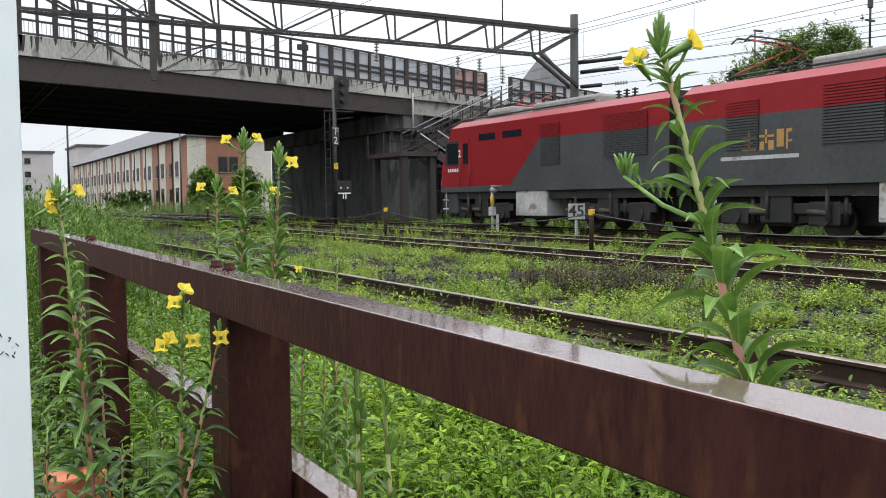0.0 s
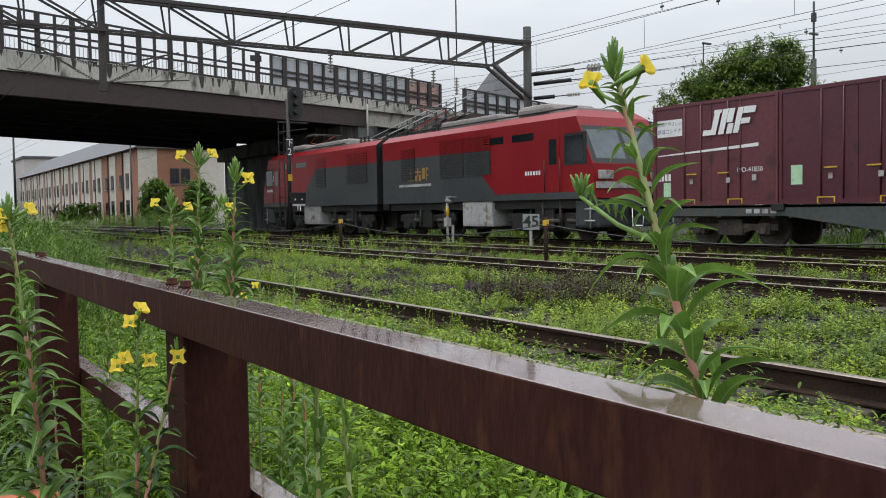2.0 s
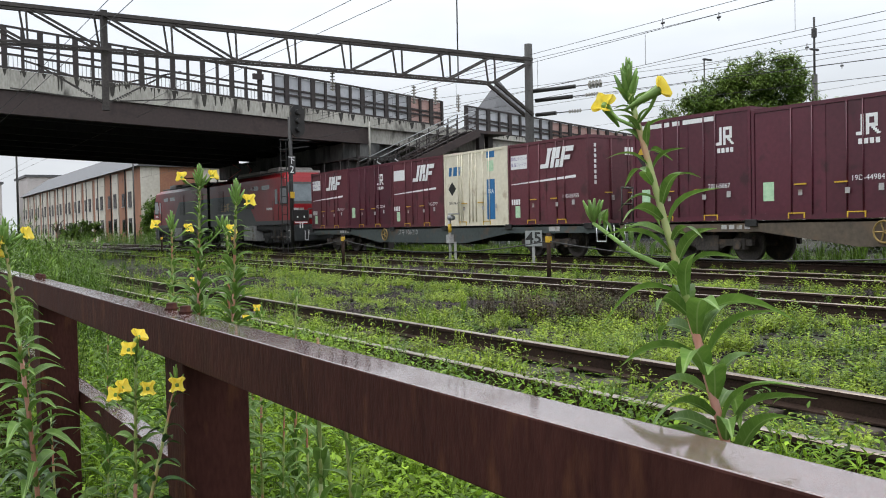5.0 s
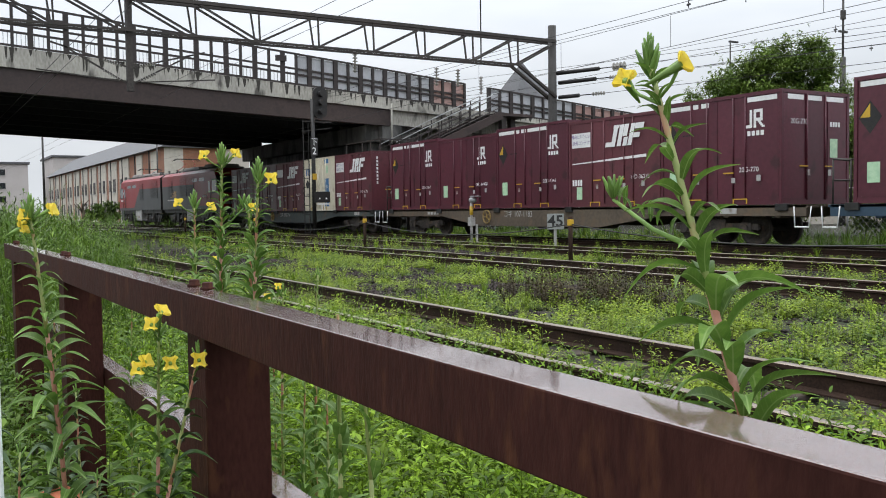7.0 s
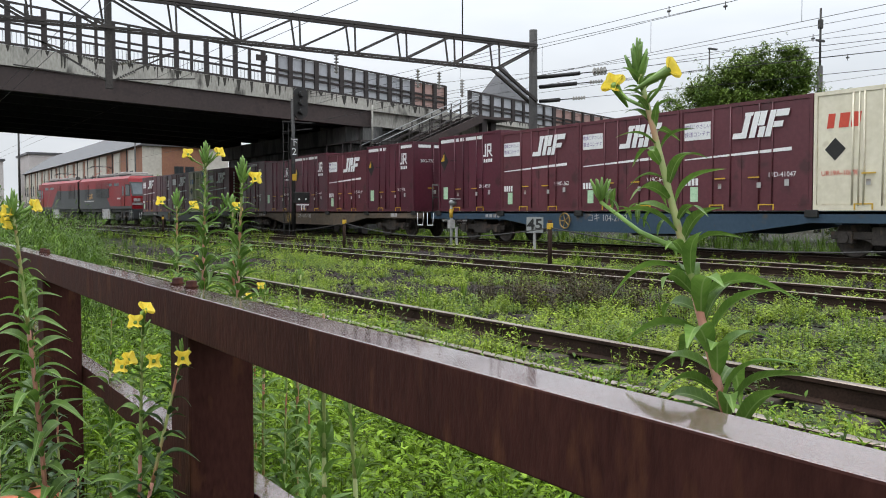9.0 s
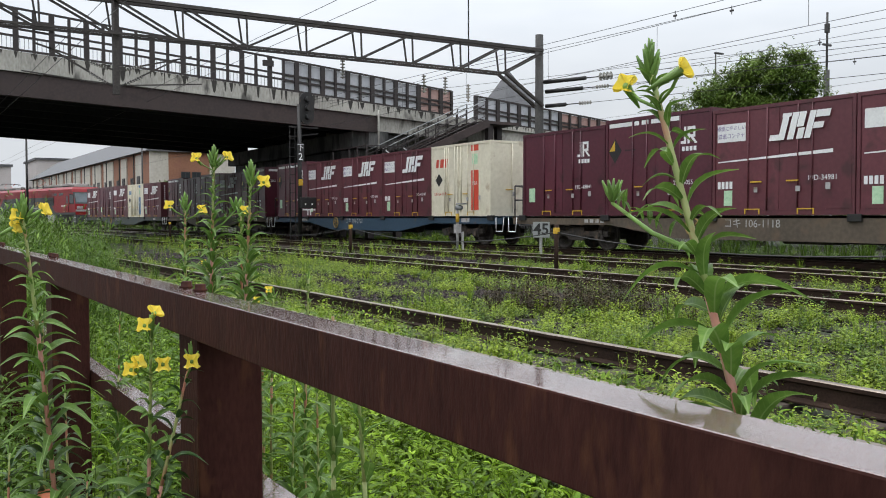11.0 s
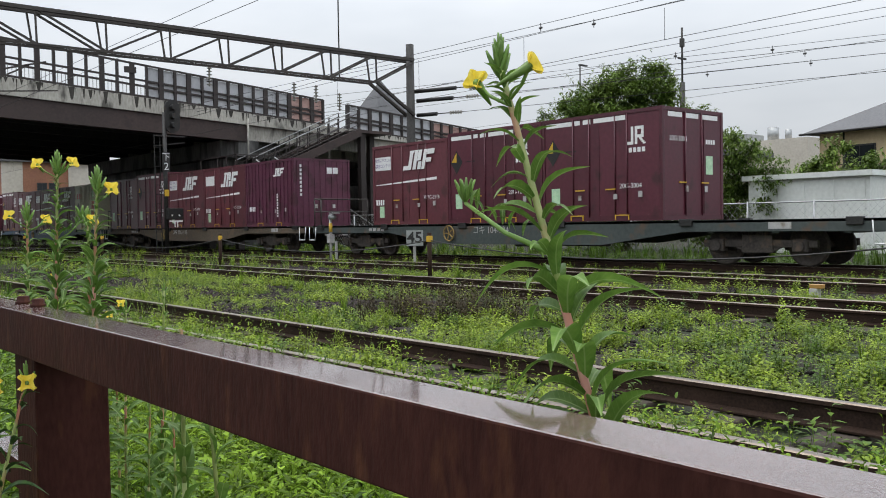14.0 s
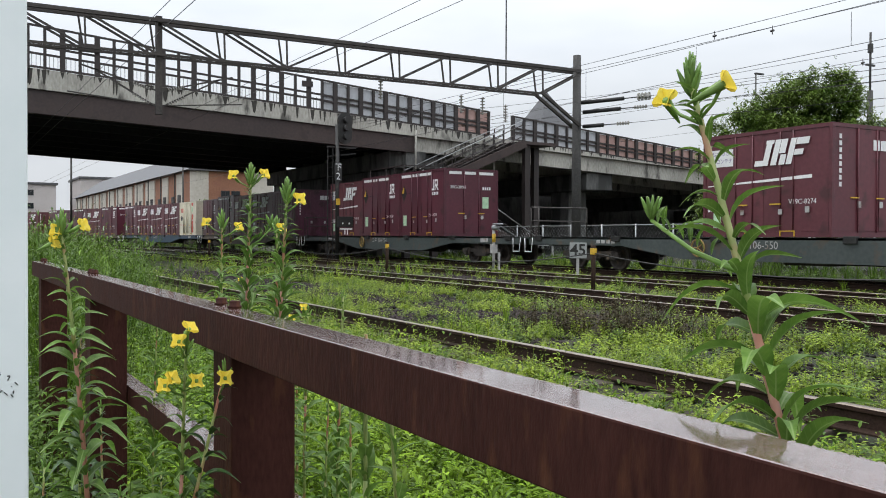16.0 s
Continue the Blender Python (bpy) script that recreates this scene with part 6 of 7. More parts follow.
def rotz(a):
    c, s = np.cos(a), np.sin(a)
    return np.array([[c, -s, 0], [s, c, 0], [0, 0, 1.0]])
def roty(a):
    c, s = np.cos(a), np.sin(a)
    return np.array([[c, 0, s], [0, 1.0, 0], [-s, 0, c]])

def leaf_lite(L, W, bend=0.25, fold=0.15):
    """A folded leaf of two triangles for growth further off."""
    V = np.array([(0, 0, 0), (0.45 * L, W / 2, fold * W), (0.45 * L, -W / 2, fold * W), (L, 0, -bend * L)])
    return V, np.array([(0, 2, 1), (1, 2, 3)])

def weed_template(rng, h, spread, leaves, L, W, upright=0.5, leaf=leaf_template):
    Vs, Fs, k = [], [], 0
    n_st = max(2, leaves // 9)
    stems = [(rng.uniform(-1, 1) * spread, rng.uniform(-1, 1) * spread, rng.uniform(0.6, 1.0) * h, rng.uniform(0, 6.28), rng.uniform(0, 0.35)) for _ in range(n_st)]
    for sx, sy, sh, sa, lean in stems:
        tip = np.array([sx + math.cos(sa) * lean * sh, sy + math.sin(sa) * lean * sh, sh])
        a = np.array([sx, sy, 0.0]); w = 0.004
        V = np.array([a + (w, 0, 0), a + (-w, 0, 0), tip]); Vs.append(V); Fs.append(np.array([(0, 1, 2)]) + k); k += 3
        for j in range(leaves // n_st):
            f = (j + 0.7) / (leaves // n_st)
            p = a + (tip - a) * f
            lv, lf = leaf(L * rng.uniform(0.7, 1.15) * (1.1 - 0.45 * f), W * rng.uniform(0.8, 1.2), rng.uniform(0.05, 0.4))
            R = rotz(sa + j * 2.4 + rng.uniform(-0.4, 0.4)) @ roty(-rng.uniform(0.0, 1.1) * upright - 0.1)
            Vs.append(lv @ R.T + p); Fs.append(lf + k); k += len(lv)
    return np.concatenate(Vs), np.concatenate(Fs)

def grass_template(rng, h, n):
    Vs, Fs, k = [], [], 0
    for _ in range(n):
        a = rng.uniform(0, 6.28); hh = h * rng.uniform(0.5, 1); out = hh * rng.uniform(0.15, 0.6); w = 0.004
        d = np.array([math.cos(a), math.sin(a), 0]); s = np.array([-d[1], d[0], 0]) * w
        b = d * rng.uniform(0, 0.05)
        V = np.array([b + s, b - s, b + d * out * 0.4 + (0, 0, hh * 0.65) + s, b + d * out * 0.4 + (0, 0, hh * 0.65) - s, b + d * out + (0, 0, hh)])
        Vs.append(V); Fs.append(np.array([(0, 1, 3), (0, 3, 2), (2, 3, 4)]) + k); k += 5
    return np.concatenate(Vs), np.concatenate(Fs)

def scatter(rng, temps, P, S):
    """Copies of templates at points P with sizes S."""
    Vs, Fs, k = [], [], 0
    pick = rng.integers(0, len(temps), len(P)); ang = rng.uniform(0, 6.283, len(P))
    for t in range(len(temps)):
        idx = np.where(pick == t)[0]
        if not len(idx):
            continue
        V, F = temps[t]
        c, s = np.cos(ang[idx])[:, None], np.sin(ang[idx])[:, None]
        X = (V[None, :, 0] * c - V[None, :, 1] * s) * S[idx][:, None] + P[idx, 0][:, None]
        Y = (V[None, :, 0] * s + V[None, :, 1] * c) * S[idx][:, None] + P[idx, 1][:, None]
        Z = V[None, :, 2] * S[idx][:, None] + P[idx, 2][:, None]
        n = len(V)
        Vs.append(np.stack([X, Y, Z], -1).reshape(-1, 3))
        Fs.append((F[None] + (np.arange(len(idx)) * n)[:, None, None]).reshape(-1, 3) + k)
        k += n * len(idx)
    return np.concatenate(Vs), np.concatenate(Fs)

def field_points(rng, n, x0, x1, y0, y1, keep):
    x = rng.uniform(x0, x1, n); y = rng.uniform(y0, y1, n)
    z = np.array([ground_z(a, b) for a, b in zip(x, y)])
    k = np.array([rng.random() < keep(a, b) for a, b in zip(x, y)])
    return np.stack([x, y, z], 1)[k]

def bare(x, y):
    """How bare of weeds the ground is: ballast strips between the tracks."""
    n = noise.noise(Vector((x * 0.55, y * 0.22, 7))) + 0.5 * noise.noise(Vector((x * 1.5, y * 0.8, 9)))
    b = 0.0
    if 5.6 < x < 8.6:
        b = 0.72 + n * 1.7
    elif 11.3 < x < 13.2:
        b = 0.5 + n * 1.2
    elif 15.0 < x < 19.4:
        b = 0.6 + 0.7 * n
    else:
        b = 0.1 + 0.8 * n
    if y < 9 and x < 9:
        b -= 0.75 * (9 - y) / 4
    if x < 5.4:
        b -= 0.5
    if x < 3.3:
        b = -1
    return min(1, max(0, (b - 0.4) * 2.0 + 0.4))

def build_vegetation():
    rng = np.random.default_rng(4)
    def kinds(leaf):
        low = [weed_template(rng, 0.10, 0.12, 54, 0.055, 0.021, 0.35, leaf) for _ in range(5)] + [weed_template(rng, 0.17, 0.10, 60, 0.055, 0.018, 0.5, leaf) for _ in range(4)]
        big = [weed_template(rng, 0.44, 0.12, 84, 0.07, 0.015, 0.9, leaf) for _ in range(5)] + [weed_template(rng, 0.34, 0.15, 64, 0.055, 0.024, 0.6, leaf) for _ in range(4)] + [weed_template(rng, 0.3, 0.12, 34, 0.10, 0.040, 0.5, leaf)]
        return low, big
    low, big = kinds(leaf_lite)
    near_big = [weed_template(rng, 0.44, 0.12, 72, 0.07, 0.016, 0.9) for _ in range(4)] + [weed_template(rng, 0.34, 0.15, 60, 0.055, 0.024, 0.6) for _ in range(4)] + [weed_template(rng, 0.3, 0.12, 34, 0.10, 0.040, 0.5)]
    feathery = [weed_template(rng, 0.95, 0.10, 130, 0.085, 0.010, 1.1, leaf_lite) for _ in range(4)]
    far = [weed_template(rng, 0.22, 0.14, 34, 0.08, 0.026, 0.8, leaf_lite) for _ in range(6)]
    grass = [grass_template(rng, 0.35, 22) for _ in range(4)]
    near_track = lambda x, y: any(-(0.30 if c < 6 else 0.16) < x - c - s < 0.09 for c in TRACKS for s in (-0.566, 0.566))
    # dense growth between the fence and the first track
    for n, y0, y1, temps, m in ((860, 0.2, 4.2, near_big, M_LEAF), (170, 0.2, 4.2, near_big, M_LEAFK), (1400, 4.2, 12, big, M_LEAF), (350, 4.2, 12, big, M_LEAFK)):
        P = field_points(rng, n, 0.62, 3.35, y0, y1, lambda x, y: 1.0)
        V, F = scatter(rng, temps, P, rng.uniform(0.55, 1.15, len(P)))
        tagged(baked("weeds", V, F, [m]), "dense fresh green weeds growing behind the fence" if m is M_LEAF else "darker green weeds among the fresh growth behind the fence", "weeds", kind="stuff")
    # field of low weeds over the tracks
    clump = lambda x, y: min(1.0, max(0.06, 0.62 + 1.5 * noise.noise(Vector((x * 1.5, y * 1.5, 21))) + 0.7 * noise.noise(Vector((x * 4, y * 4, 31)))))
    open_ground = lambda x, y: 0 if near_track(x, y) else (1.0 - 0.96 * bare(x, y)) * clump(x, y)
    for n, y0, y1, temps, m in ((5600, 0.5, 8.5, low, M_LEAFY), (1500, 0.5, 8.5, low, M_LEAFK), (8600, 8.5, 22, low, M_LEAFY), (2400, 8.5, 22, low, M_LEAFK)):
        P = field_points(rng, n, 3.2, 17.0, y0, y1, open_ground)
        V, F = scatter(rng, temps, P, 0.55 + 1.1 * rng.random(len(P)) ** 1.8)
        tagged(baked("weeds", V, F, [m]), "low yellow-green weeds covering the ballast between rails" if m is M_LEAFY else "low dark green weeds between the rails", "weeds", kind="stuff")
    for n, m in ((4600, M_LEAFY), (2200, M_LEAFK)):
        P = field_points(rng, n, 2.0, 24.0, 20, 60, lambda x, y: open_ground(x, y) * (0.25 if 44 < y < 60 else 1))
        V, F = scatter(rng, far, P, rng.uniform(0.7, 1.7, len(P)))
        tagged(baked("weeds", V, F, [m]), "low yellow-green weeds along the far tracks" if m is M_LEAFY else "low dark green weeds along the far tracks", "weeds", kind="stuff")
    P = field_points(rng, 1000, 3.3, 17.0, 1.0, 26, lambda x, y: 0 if near_track(x, y) else 0.8 * (1 - bare(x, y)) * clump(x, y))
    V, F = scatter(rng, big + grass, P, rng.uniform(0.45, 1.0, len(P)))
    tagged(baked("weeds", V, F, [M_LEAF]), "taller green weeds and grass tufts among the tracks", "weeds", kind="stuff")
    P = field_points(rng, 480, 3.3, 5.3, 1.0, 14, lambda x, y: 0 if near_track(x, y) else 1)
    V, F = scatter(rng, big[:9] + low, P, rng.uniform(0.4, 0.8, len(P)))
    tagged(baked("weeds", V, F, [M_LEAFY]), "leafy weeds growing between the rails of the first track", "weeds", kind="stuff")
    # brownish patch
    P = np.array([(7.3 + rng.normal() * 0.5, 8.4 + rng.normal() * 0.7, -0.2) for _ in range(90)])
    V, F = scatter(rng, big, P, rng.uniform(0.8, 1.35, len(P)))
    tagged(baked("dry_weeds", V, F, [M_LEAFD]), "dull reddish-brown weeds among the ballast", "weeds", kind="stuff")
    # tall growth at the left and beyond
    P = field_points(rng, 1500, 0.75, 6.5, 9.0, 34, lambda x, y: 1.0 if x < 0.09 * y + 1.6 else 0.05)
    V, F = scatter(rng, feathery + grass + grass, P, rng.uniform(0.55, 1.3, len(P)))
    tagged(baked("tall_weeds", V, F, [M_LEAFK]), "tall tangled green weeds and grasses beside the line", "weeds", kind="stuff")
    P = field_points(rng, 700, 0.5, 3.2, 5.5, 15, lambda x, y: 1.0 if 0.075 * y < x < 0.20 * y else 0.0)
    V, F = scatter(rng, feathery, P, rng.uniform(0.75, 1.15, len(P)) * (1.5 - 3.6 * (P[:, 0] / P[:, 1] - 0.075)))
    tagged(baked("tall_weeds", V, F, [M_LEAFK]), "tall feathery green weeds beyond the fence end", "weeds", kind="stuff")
    # growth by the fence end takes the leaf colour darkened for shade
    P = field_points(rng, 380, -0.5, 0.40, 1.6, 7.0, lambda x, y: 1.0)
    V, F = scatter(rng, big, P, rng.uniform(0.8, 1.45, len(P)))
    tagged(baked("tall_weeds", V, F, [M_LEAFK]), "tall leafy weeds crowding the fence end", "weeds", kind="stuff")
    # verge leaves are coloured darker for the shadow behind the train
    P = field_points(rng, 1100, 19.9, 24.0, 3, 44, lambda x, y: 0.9)
    V, F = scatter(rng, low + grass, P, rng.uniform(0.9, 2.2, len(P)))
    tagged(baked("weeds", V, F, [M_LEAFK]), "green verge weeds behind the train", "weeds", kind="stuff")
    P = field_points(rng, 1500, -12, 24, 62, 110, lambda x, y: 0.9 if abs(x - 16) > 5.5 or x < 9 else 0.1)
    V, F = scatter(rng, big, P, rng.uniform(2.0, 4.5, len(P)))
    tagged(baked("far_scrub", V, F, [M_LEAFK]), "green scrub along the line beyond the bridge", "weeds", kind="stuff")
    # ballast stones
    ico = np.array([(1, 0, 0), (-0.9, 0.1, 0.1), (0, 0.8, 0), (0.1, -0.9, 0), (0, 0.1, 0.7), (0, 0, -0.6)])
    IF = np.array([(0, 2, 4), (2, 1, 4), (1, 3, 4), (3, 0, 4), (2, 0, 5), (1, 2, 5), (3, 1, 5), (0, 3, 5)])
    temps = [(ico * rng.uniform(0.6, 1.2, ico.shape), IF) for _ in range(8)]
    P = field_points(rng, 105000, 5.2, 17.0, 1.0, 30, lambda x, y: 1.0 if bare(x, y) > 0.3 else 0.1)
    P[:, 2] += 0.01
    V, F = scatter(rng, temps, P, rng.uniform(0.03, 0.065, len(P)))
    tagged(baked("ballast", V, F, [M_STONE]), "dark purplish crushed stone ballast, wet", "ballast", kind="stuff")

def build_tree(name, label, x, y, h, blobs, leaf=0.26, dens=1.0, seed=1, foliage=None):
    rng = np.random.default_rng(seed)
    t = thing(name, label, "tree", pose(x, y, -0.25), "trees behind the railway")
    g = Geo().tube([(0, 0, 0), (0.1, 0, h * 0.25), (0, 0.1, h * 0.55)], 0.28, 8, r1=0.14)
    for k in range(7):
        a = k * 0.9
        g.tube([(0, 0, h * (0.2 + 0.05 * k)), (math.cos(a) * h * 0.13, math.sin(a) * h * 0.13, h * (0.35 + 0.05 * k)), (math.cos(a) * h * 0.25, math.sin(a) * h * 0.25, h * (0.5 + 0.04 * k))], 0.1, 6, r1=0.03)
    part("trunk", g, M_BARK, t)
    P, S = [], []
    for bx, by, bz, r in blobs:
        # leafy clumps over the outside of each limb's cloud
        cl = rng.normal(size=(max(10, int(r * r * 15)), 3)); cl /= np.linalg.norm(cl, axis=1)[:, None]
        rad = r * rng.uniform(0.72, 1.0, (len(cl), 1))
        cl = cl * rad + (bx, by, bz)
        per = int(72 * dens * (0.15 / leaf) ** 1.2) + 4
        for c in cl:
            w = rng.uniform(0.17, 0.32) * min(r, 1.6) / 1.6
            q = rng.normal(size=(per, 3)) * (w, w, w * 0.75) + c
            P.append(q)
    P = np.concatenate(P)
    P = P[P[:, 2] > 0.15]
    temps = []
    for _ in range(12):
        V1, F1, kk = [], [], 0
        for j in range(5):
            lv, lf = leaf_lite(leaf * rng.uniform(0.7, 1.15), leaf * 0.42, rng.uniform(0, 0.4))
            R = rotz(rng.uniform(0, 6.28)) @ roty(rng.uniform(-0.6, 0.8))
            V1.append(lv @ R.T + (0, 0, rng.uniform(-0.4, 0.4) * leaf)); F1.append(lf + kk); kk += len(lv)
        temps.append((np.concatenate(V1), np.concatenate(F1)))
    V, F = scatter(rng, temps, P, rng.uniform(0.7, 1.3, len(P)))
    ob = baked("crown", V, F, [foliage or M_TREE])
    ob.parent = t
    return t

def build_trees():
    build_tree("large_tree", "large rounded broad-leaved evergreen tree with dense dark green crown", 29.5, 23.3, 8.0,
               [(0, 0, 4.9, 2.4), (-0.6, 1.9, 4.5, 1.9), (0.4, -1.6, 4.6, 1.9), (0, -2.1, 2.7, 1.8), (-0.6, 2.2, 2.6, 1.8), (-0.8, 0, 2.4, 2.3), (0, 0.9, 6.2, 1.5), (0, -0.8, 6.3, 1.5), (-1.2, -0.4, 4.4, 1.5), (-1.4, 1.2, 3.4, 1.3)], 0.15, 1.0, 3)
    build_tree("tree", "smaller green tree beside the large one", 29.5, 18.6, 5.0, [(0, 0, 3.2, 1.4), (-0.3, -1.5, 2.6, 1.3), (0.2, 1.2, 2.2, 1.4), (0, 0, 1.4, 1.4)], 0.15, 0.8, 5)
    build_tree("tree", "dark bushy tree beside the tan house", 42.0, 20.2, 5.0, [(0, 0, 3.2, 1.6), (0.3, 1.3, 2.5, 1.4), (0, -1.4, 2.6, 1.5), (0, 0, 1.4, 1.5)], 0.26, 0.8, 7)
    build_tree("tree", "green shrub beyond the bridge", 25.2, 95.0, 5.0, [(0, 0, 3.4, 1.6), (0.4, 0.4, 1.9, 1.9)], 0.35, 0.8, 8, M_LEAFK)
    build_tree("tree", "green shrub beyond the bridge", 29.6, 94.0, 5.0, [(0, 0, 3.2, 1.5), (0.2, 0.4, 1.9, 1.9)], 0.35, 0.8, 9, M_LEAFK)
    build_tree("clipped_hedge", "long dark clipped hedge beyond the bridge", 25.0, 92.0, 3.0, [(-1.0 + i * 1.4, 0, 1.2, 1.0) for i in range(4)], 0.3, 1.0, 10, M_LEAFK)
    build_tree("tree", "dark shrubs beside the line beyond the bridge", 19.0, 118.0, 4.0, [(1.5 + i * 1.3, 0, 1.4, 1.2) for i in range(3)], 0.35, 0.8, 11, M_LEAFK)

# ---------- evening primroses ----------
def leaf_mesh(L, W, bend, material, name="leaf"):
    """A lance-shaped arching leaf along +x with a folded midrib and finely toothed edge."""
    n = 12
    V, F = [], []
    for i in range(n + 1):
        f = i / n
        w = W * 0.5 * (math.sin(math.pi * f ** 0.82) ** 0.85 if 0 < i < n else 0.06) * (1.0 if i % 2 else 0.94)
        zc = L * (0.20 * math.sin(f * math.pi * 0.9) - bend * f ** 2.2)
        x = f * L * (1 - 0.12 * bend * f)
        V += [(x, w, zc + w * 0.42), (x, w * 0.4, zc + w * 0.10), (x, 0, zc), (x, -w * 0.4, zc + w * 0.10), (x, -w, zc + w * 0.42)]
    for i in range(n):
        for j in range(4):
            k = i * 5 + j
            F.append((k, k + 1, k + 6, k + 5))
    me = bpy.data.meshes.new(name)
    me.from_pydata(V, [], F)
    me.materials.append(material)
    me.polygons.foreach_set("use_smooth", [True] * len(F))
    me.update()
    return me

def petal_mesh(r):
    g = Geo()
    rows = []
    for i in range(5):
        f = i / 4
        w = r * (0.16 + 0.80 * math.sin(f * 1.9))
        rows.append([(f * r, w * s, f * f * r * 0.35 - abs(s) * w * 0.12) for s in (-1, -0.5, 0, 0.5, 1)])
    rows[-1] = [(p[0] - (0.08 * r if j == 2 else 0), p[1] * 0.85, p[2]) for j, p in enumerate(rows[-1])]
    for a, b in zip(rows, rows[1:]):
        for j in range(4):
            g.poly([a[j], a[j + 1], b[j + 1], b[j]], 0, True)
    return g.mesh("petal", M_PETAL)

def bud_mesh(L, r):
    return Geo().lathe([(0.001, 0), (r * 0.8, L * 0.2), (r, L * 0.45), (r * 0.6, L * 0.8), (0.001, L)], n=7).mesh("bud", M_BUD)

def flower(parent, at, petal):
    fl = part("flower", Geo().lathe([(0.001, -0.035), (0.003, -0.02), (0.005, 0.0), (0.002, 0.004)], n=7), M_BUD, parent, "open yellow flower", at)
    for k in range(4):
        part("petal", petal, None, fl, at=pose(0, 0, 0, 0, -34 + 9 * (k % 2), k * 90))
    return fl

LEAVES = {}
def primrose(base, tip, seed, label, dark=False, flowers=(), buds=9, side=None, reach=0.095, step=0.0088, lift=0, head=0.028, petal=0.0115, bow=0.02, fat=0.225, group="evening primroses"):
    """A single upright stem with spirally set leaves that grow longer downwards, a head of buds and open flowers."""
    rnd = random.Random(seed)
    base, tip = Vector(base), Vector(tip)
    p = thing("evening_primrose", label, "flowering plant", Matrix.Translation(base), group)
    H = tip - base
    bend = Vector((rnd.uniform(-1, 1), rnd.uniform(-1, 1), 0)) * H.length * bow
    P = lambda f: H * f + bend * math.sin(math.pi * f)
    r0 = max(0.0025, min(0.0062, H.length * 0.0052))
    cut = max(0.3, 1 - 0.22 / H.length)      # the stem is red up to a hand's breadth below the head
    part("lower_stem", Geo().tube([P(cut * i / 10) for i in range(11)], r0, 8, r1=r0 * 0.62), M_STEM if group != "evening primroses" else M_STEMR, p, "reddish lower stem")
    part("stem", Geo().tube([P(cut + (1 - cut) * i / 7) for i in range(8)], r0 * 0.62, 8, r1=r0 * 0.42), M_STEM, p, "green upper stem")
    key = (dark, fat)
    if key not in LEAVES:
        LEAVES[key] = [leaf_mesh(0.1, 0.1 * fat * w, b, M_PLEAFD if dark else M_PLEAF) for b, w in ((0.10, 1.0), (0.20, 0.9), (0.32, 1.1), (0.46, 0.95))]
    lm = LEAVES[key]
    up = H.normalized().to_track_quat("Z", "Y").to_matrix().to_4x4()
    d, i = 0.018, 0
    while d < H.length * 0.97:
        f = 1 - d / H.length
        size = min(reach, 0.020 + 0.235 * d) * rnd.uniform(0.78, 1.15)
        tilt = 12 + lift + 38 * math.exp(-d / 0.07) + rnd.uniform(-12, 14)
        m = Matrix.Translation(P(f)) @ up @ pose(0, 0, 0, 0, 0, i * 137.5 + rnd.uniform(-22, 22)) @ pose(0, 0, 0, rnd.uniform(-24, 24), -tilt, 0) @ Matrix.Scale(size / 0.1, 4)
        part("leaf", rnd.choice(lm), None, p, at=m)
        d += step * (0.55 if d < 0.05 else 1.0 if d < 0.5 else 1.7); i += 1
    bm_ = bud_mesh(head, head * 0.105)
    for i in range(buds):
        k = i / max(1, buds - 1)
        m = Matrix.Translation(P(1.0) + Vector((0, 0, head * (0.75 * k - 0.5)))) @ pose(0, 0, 0, 0, 0, i * 137) @ pose(0, 0, 0, 0, 24 * (1 - k) + 3, 0) @ Matrix.Scale(1.0 - 0.25 * k, 4)
        part("bud", bm_, None, p, at=m)
    pm = petal_mesh(petal)
    for q, (rx, ry, rz) in flowers:
        v = Vector(q) - base
        f = min(0.985, 1 - 0.03 / H.length + (v.z - H.z) / H.length * 0.9)
        part("flower_stalk", Geo().tube([P(f), P(f).lerp(v, 0.6) + Vector((0, 0, -0.004)), v], 0.0017, 6), M_BUD, p)
        flower(p, Matrix.Translation(v) @ pose(0, 0, 0, rx, ry, rz), pm)
    if side:
        v0, v1 = P(side[0]), Vector(side[1]) - base
        part("side_stem", Geo().tube([v0, v0.lerp(v1, 0.5) + Vector((0, 0, -0.006)), v1], 0.0028, 7, r1=0.0018), M_BUD, p)
        for i in range(9):
            part("leaf", lm[0], None, p, at=Matrix.Translation(v0.lerp(v1, 0.3 + 0.7 * i / 9)) @ pose(0, 0, 0, 0, 0, i * 137) @ pose(0, 0, 0, 0, -48 + rnd.uniform(-15, 15), 0) @ Matrix.Scale(0.24, 4))
        for i in range(6):
            part("bud", bm_, None, p, at=Matrix.Translation(v1) @ pose(0, 0, 0, 0, 0, i * 67) @ pose(0, 0, 0, 0, 24 if i else 4, 0) @ Matrix.Scale(0.85, 4))
    return p

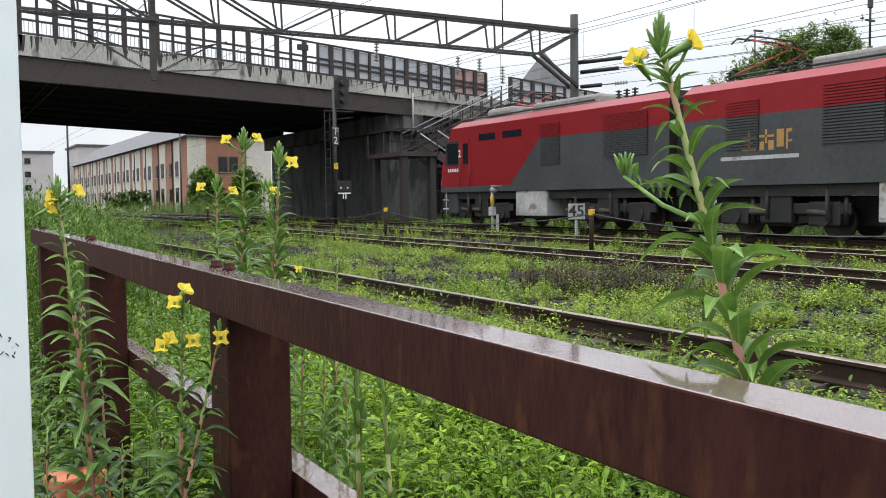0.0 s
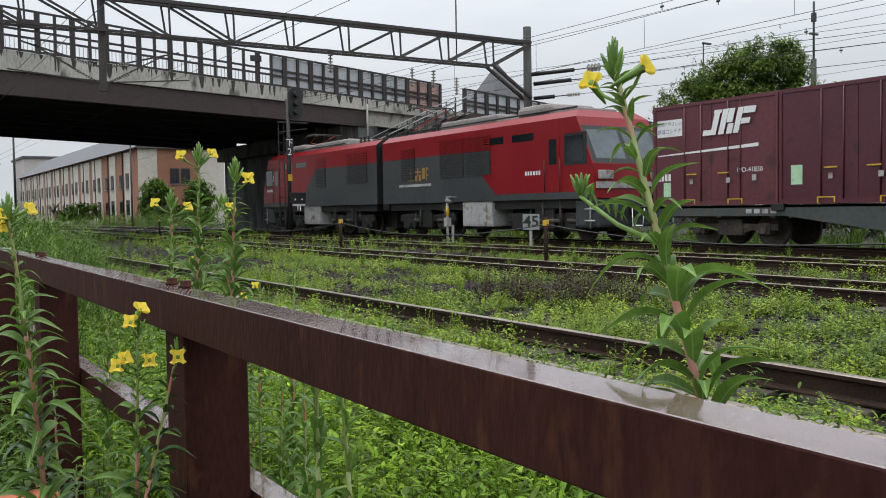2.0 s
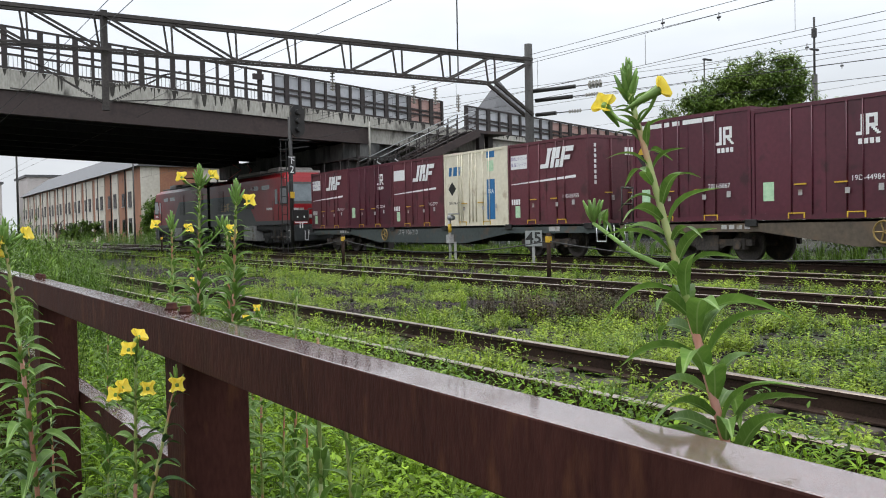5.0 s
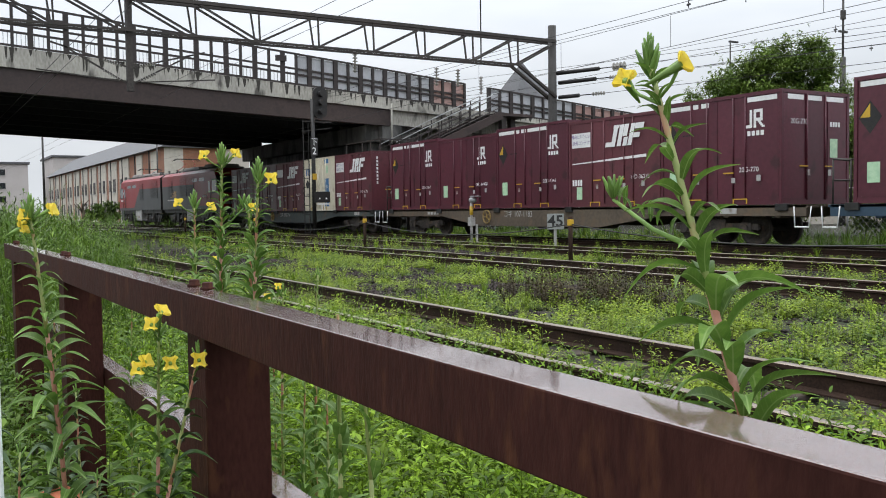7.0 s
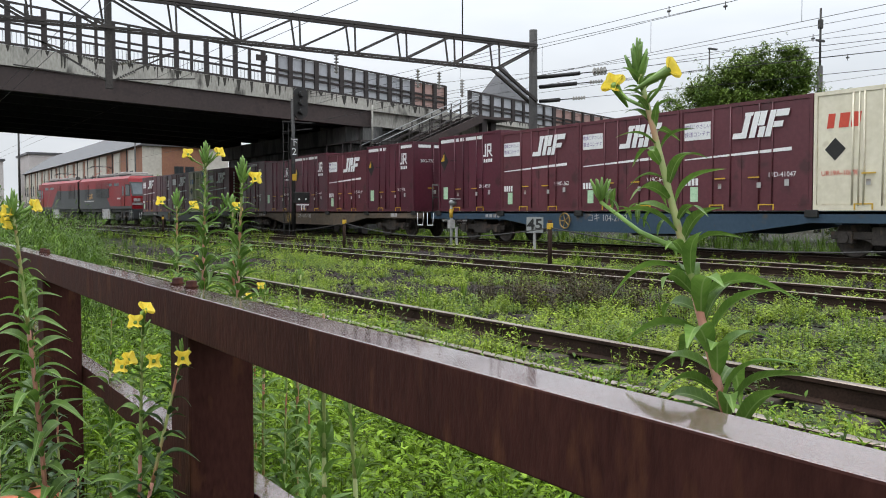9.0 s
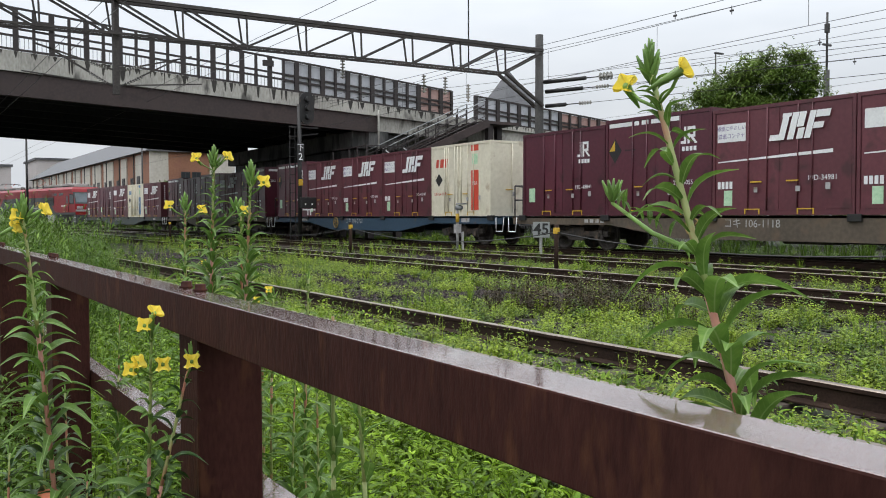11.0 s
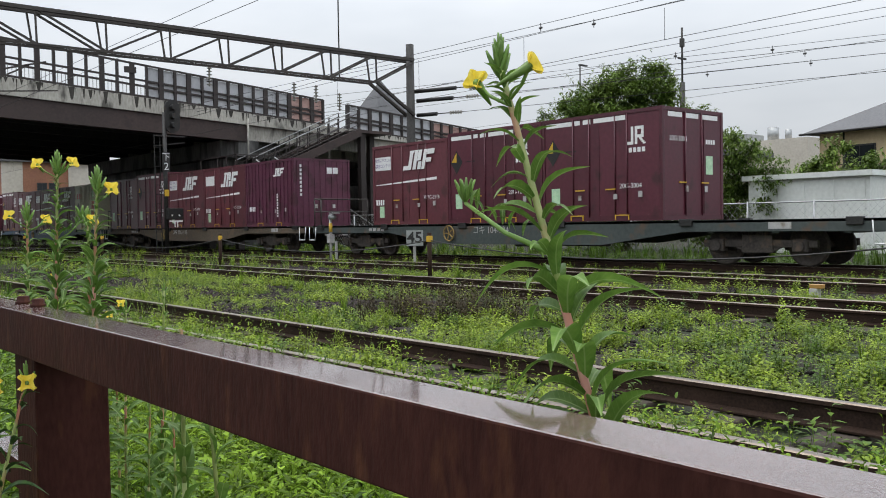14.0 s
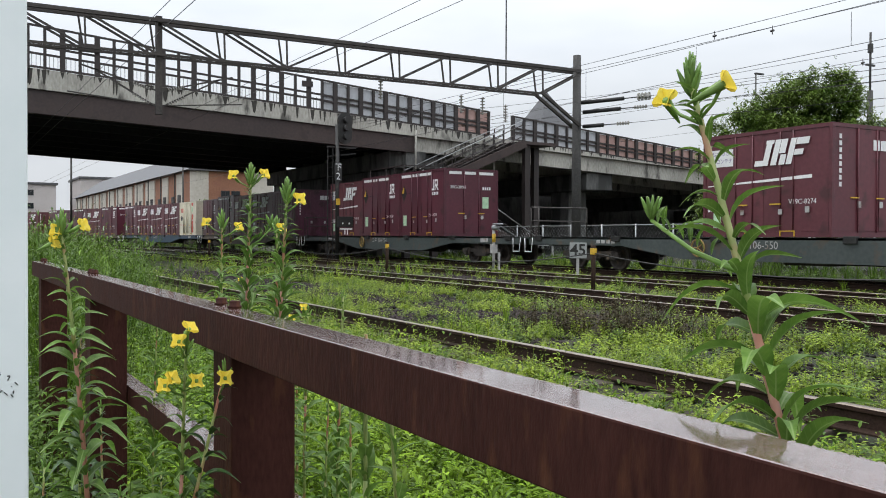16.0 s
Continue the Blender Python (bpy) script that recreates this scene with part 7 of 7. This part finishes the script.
def build_plants():
    side_of = lambda p, d, z: (p[0] + 0.85 * d, p[1] - 0.53 * d, z)      # d metres across the view of the fence
    # the tall one behind the top rail
    primrose((0.604, 0.158, -0.2), (0.600, 0.619, 1.137), 11, "tall evening primrose with yellow flowers rising behind the fence rail",
             flowers=(((0.600, 0.650, 1.124), (60, 12, -75)), ((0.600, 0.581, 1.130), (62, -8, 40))), buds=15, side=(0.872, (0.600, 0.669, 1.012)), reach=0.086, step=0.0068, head=0.029, lift=6, petal=0.0115, bow=0.0)
    A, B, C = (0.70, 2.498), (0.70, 2.236), (0.70, 1.969)
    primrose((*A, -0.2), (*A, 1.030), 12, "evening primrose with two yellow flowers behind the fence", flowers=((side_of(A, -0.043, 1.030), (62, 0, -40)), (side_of(A, 0.044, 1.018), (62, 0, 20))), buds=10, head=0.042, step=0.0070, petal=0.015, lift=10, reach=0.085)
    primrose((*B, -0.2), (*B, 1.140), 13, "tall evening primrose with several yellow flowers behind the fence",
             flowers=((side_of(B, -0.044, 1.147), (62, 0, -40)), (side_of(B, 0.032, 1.150), (62, 0, 20))), buds=12, side=(0.87, side_of(B, 0.052, 1.015)), head=0.044, step=0.0060, petal=0.015, lift=10)
    primrose((0.712, 2.13, -0.2), (0.722, 2.10, 1.01), 19, "leafy evening primrose with one yellow flower behind the fence", flowers=((side_of((0.70, 2.1), 0.030, 1.012), (62, 0, 10)),), buds=9, head=0.034, step=0.0066, petal=0.014, lift=12)
    primrose((*C, -0.2), (*C, 1.088), 14, "slender evening primrose with a yellow flower behind the fence",
             flowers=((side_of(C, 0.028, 1.077), (66, 0, -5)),), buds=12, head=0.044, step=0.0062, petal=0.0165, lift=10)
    L = (0.203, 1.80)
    primrose((0.248, 1.80, -0.2), (*L, 1.005), 15, "tall evening primrose with a reddish stem beside the white post",
             flowers=((side_of(L, -0.008, 1.002), (60, 0, -30)), (side_of(L, 0.036, 1.012), (66, 0, 50)), (side_of(L, -0.018, 0.98), (66, 0, 50))), buds=10, head=0.042, petal=0.014, reach=0.105, step=0.0078)
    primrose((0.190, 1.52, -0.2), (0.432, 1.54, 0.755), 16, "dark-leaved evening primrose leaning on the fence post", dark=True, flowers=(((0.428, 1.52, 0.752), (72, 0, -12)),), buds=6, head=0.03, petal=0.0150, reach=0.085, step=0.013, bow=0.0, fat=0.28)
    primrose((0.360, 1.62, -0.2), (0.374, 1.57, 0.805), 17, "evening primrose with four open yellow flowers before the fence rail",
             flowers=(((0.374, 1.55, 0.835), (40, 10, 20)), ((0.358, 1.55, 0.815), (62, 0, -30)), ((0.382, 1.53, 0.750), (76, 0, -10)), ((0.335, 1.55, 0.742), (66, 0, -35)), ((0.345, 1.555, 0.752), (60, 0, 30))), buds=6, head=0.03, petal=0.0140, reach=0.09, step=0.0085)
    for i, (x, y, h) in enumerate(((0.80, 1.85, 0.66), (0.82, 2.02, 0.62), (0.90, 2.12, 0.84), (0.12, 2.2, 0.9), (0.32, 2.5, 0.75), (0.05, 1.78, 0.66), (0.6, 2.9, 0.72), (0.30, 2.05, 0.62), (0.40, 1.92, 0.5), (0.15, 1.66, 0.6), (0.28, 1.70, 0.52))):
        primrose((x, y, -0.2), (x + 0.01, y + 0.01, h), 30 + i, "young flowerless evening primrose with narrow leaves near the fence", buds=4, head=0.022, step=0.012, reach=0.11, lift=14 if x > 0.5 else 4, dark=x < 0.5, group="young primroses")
    # fresh upright shoots close behind the rail
    primrose((0.565, 1.245, -0.2), (0.555, 1.225, 0.85), 61, "fresh pale green shoot standing close behind the rail", buds=0, step=0.021, reach=0.062, lift=48, fat=0.30, group="young primroses")
    primrose((0.575, 1.190, -0.2), (0.565, 1.175, 0.83), 62, "fresh pale green shoot standing close behind the rail", buds=0, step=0.024, reach=0.06, lift=40, fat=0.30, group="young primroses")
    for i, (x, y, z) in enumerate(((0.92, 2.5, 0.74), (0.86, 2.25, 0.79), (1.0, 3.2, 0.8), (1.1, 3.6, 0.8), (0.85, 0.52, 0.62), (1.3, 1.6, 0.05))):
        primrose((x, y, -0.2), (x, y, z), 50 + i, "low evening primrose with a small yellow flower in the weeds", flowers=(((x - 0.02, y - 0.02, z + 0.015), (50, 0, -20)),), buds=5, head=0.026, step=0.016, reach=0.075, group="low primroses")
    b = thing("terracotta_block", "red terracotta block lying among the weeds", "brick", pose(0.30, 2.45, 0.20, 0, 0, 20))
    part("block", Geo().box(-0.07, 0.07, -0.05, 0.05, 0.0, 0.09, 0, 0.008), M_TERRA, b)
    st = thing("brick_stack", "low pile of old bricks hidden in the weeds", "bricks", pose(0.30, 2.45, -0.25, 0, 0, 20))
    for k in range(5):
        part("brick", Geo().box(-0.105, 0.105, -0.06, 0.06, 0.0, 0.085, 0, 0.006), M_TERRA, st, at=pose(0, 0, k * 0.09, 0, 0, k * 5))

build_ground()
build_fence()
build_white_post()
build_bridge()
build_stairs()
build_gantry()
build_wires()
build_trackside()
build_loco()
build_wagons()
build_apartments()
build_right_houses()
build_trees()
build_plants()
build_vegetation()
build_tracks()


def motions():
    def on_line(front, length):
        """A vehicle's pose with its front edge and its rear on the track."""
        xf, xr = XC - veer(front), XC - veer(front - length)
        return Matrix.Translation((xf, front, 0)) @ Matrix.Rotation(math.atan2(xr - xf, length), 4, "Z")
    wagons = [off for ob, off in TRAIN if ob.name.startswith("container_wagon")]
    times = [i * 0.5 for i in range(33)]
    for ob, off in TRAIN:
        if ob.name.startswith("freight_container"):
            base = min((w for w in wagons if w + 1.0 > off), key=lambda w: w - off)
            walk(ob, [(t, on_line(base + run(t), 18.7) @ pose(0, off - base, 1.0)) for t in times])
        else:
            walk(ob, [(t, on_line(off + run(t), 18.7 if off in wagons else 24.5)) for t in times])
    steps = [i / 15 for i in range(241)]
    for ob, y, z, r in WHEELS:
        walk(ob, [(t, pose(0, y, z, -math.degrees(run(t) / r))) for t in steps])


motions()
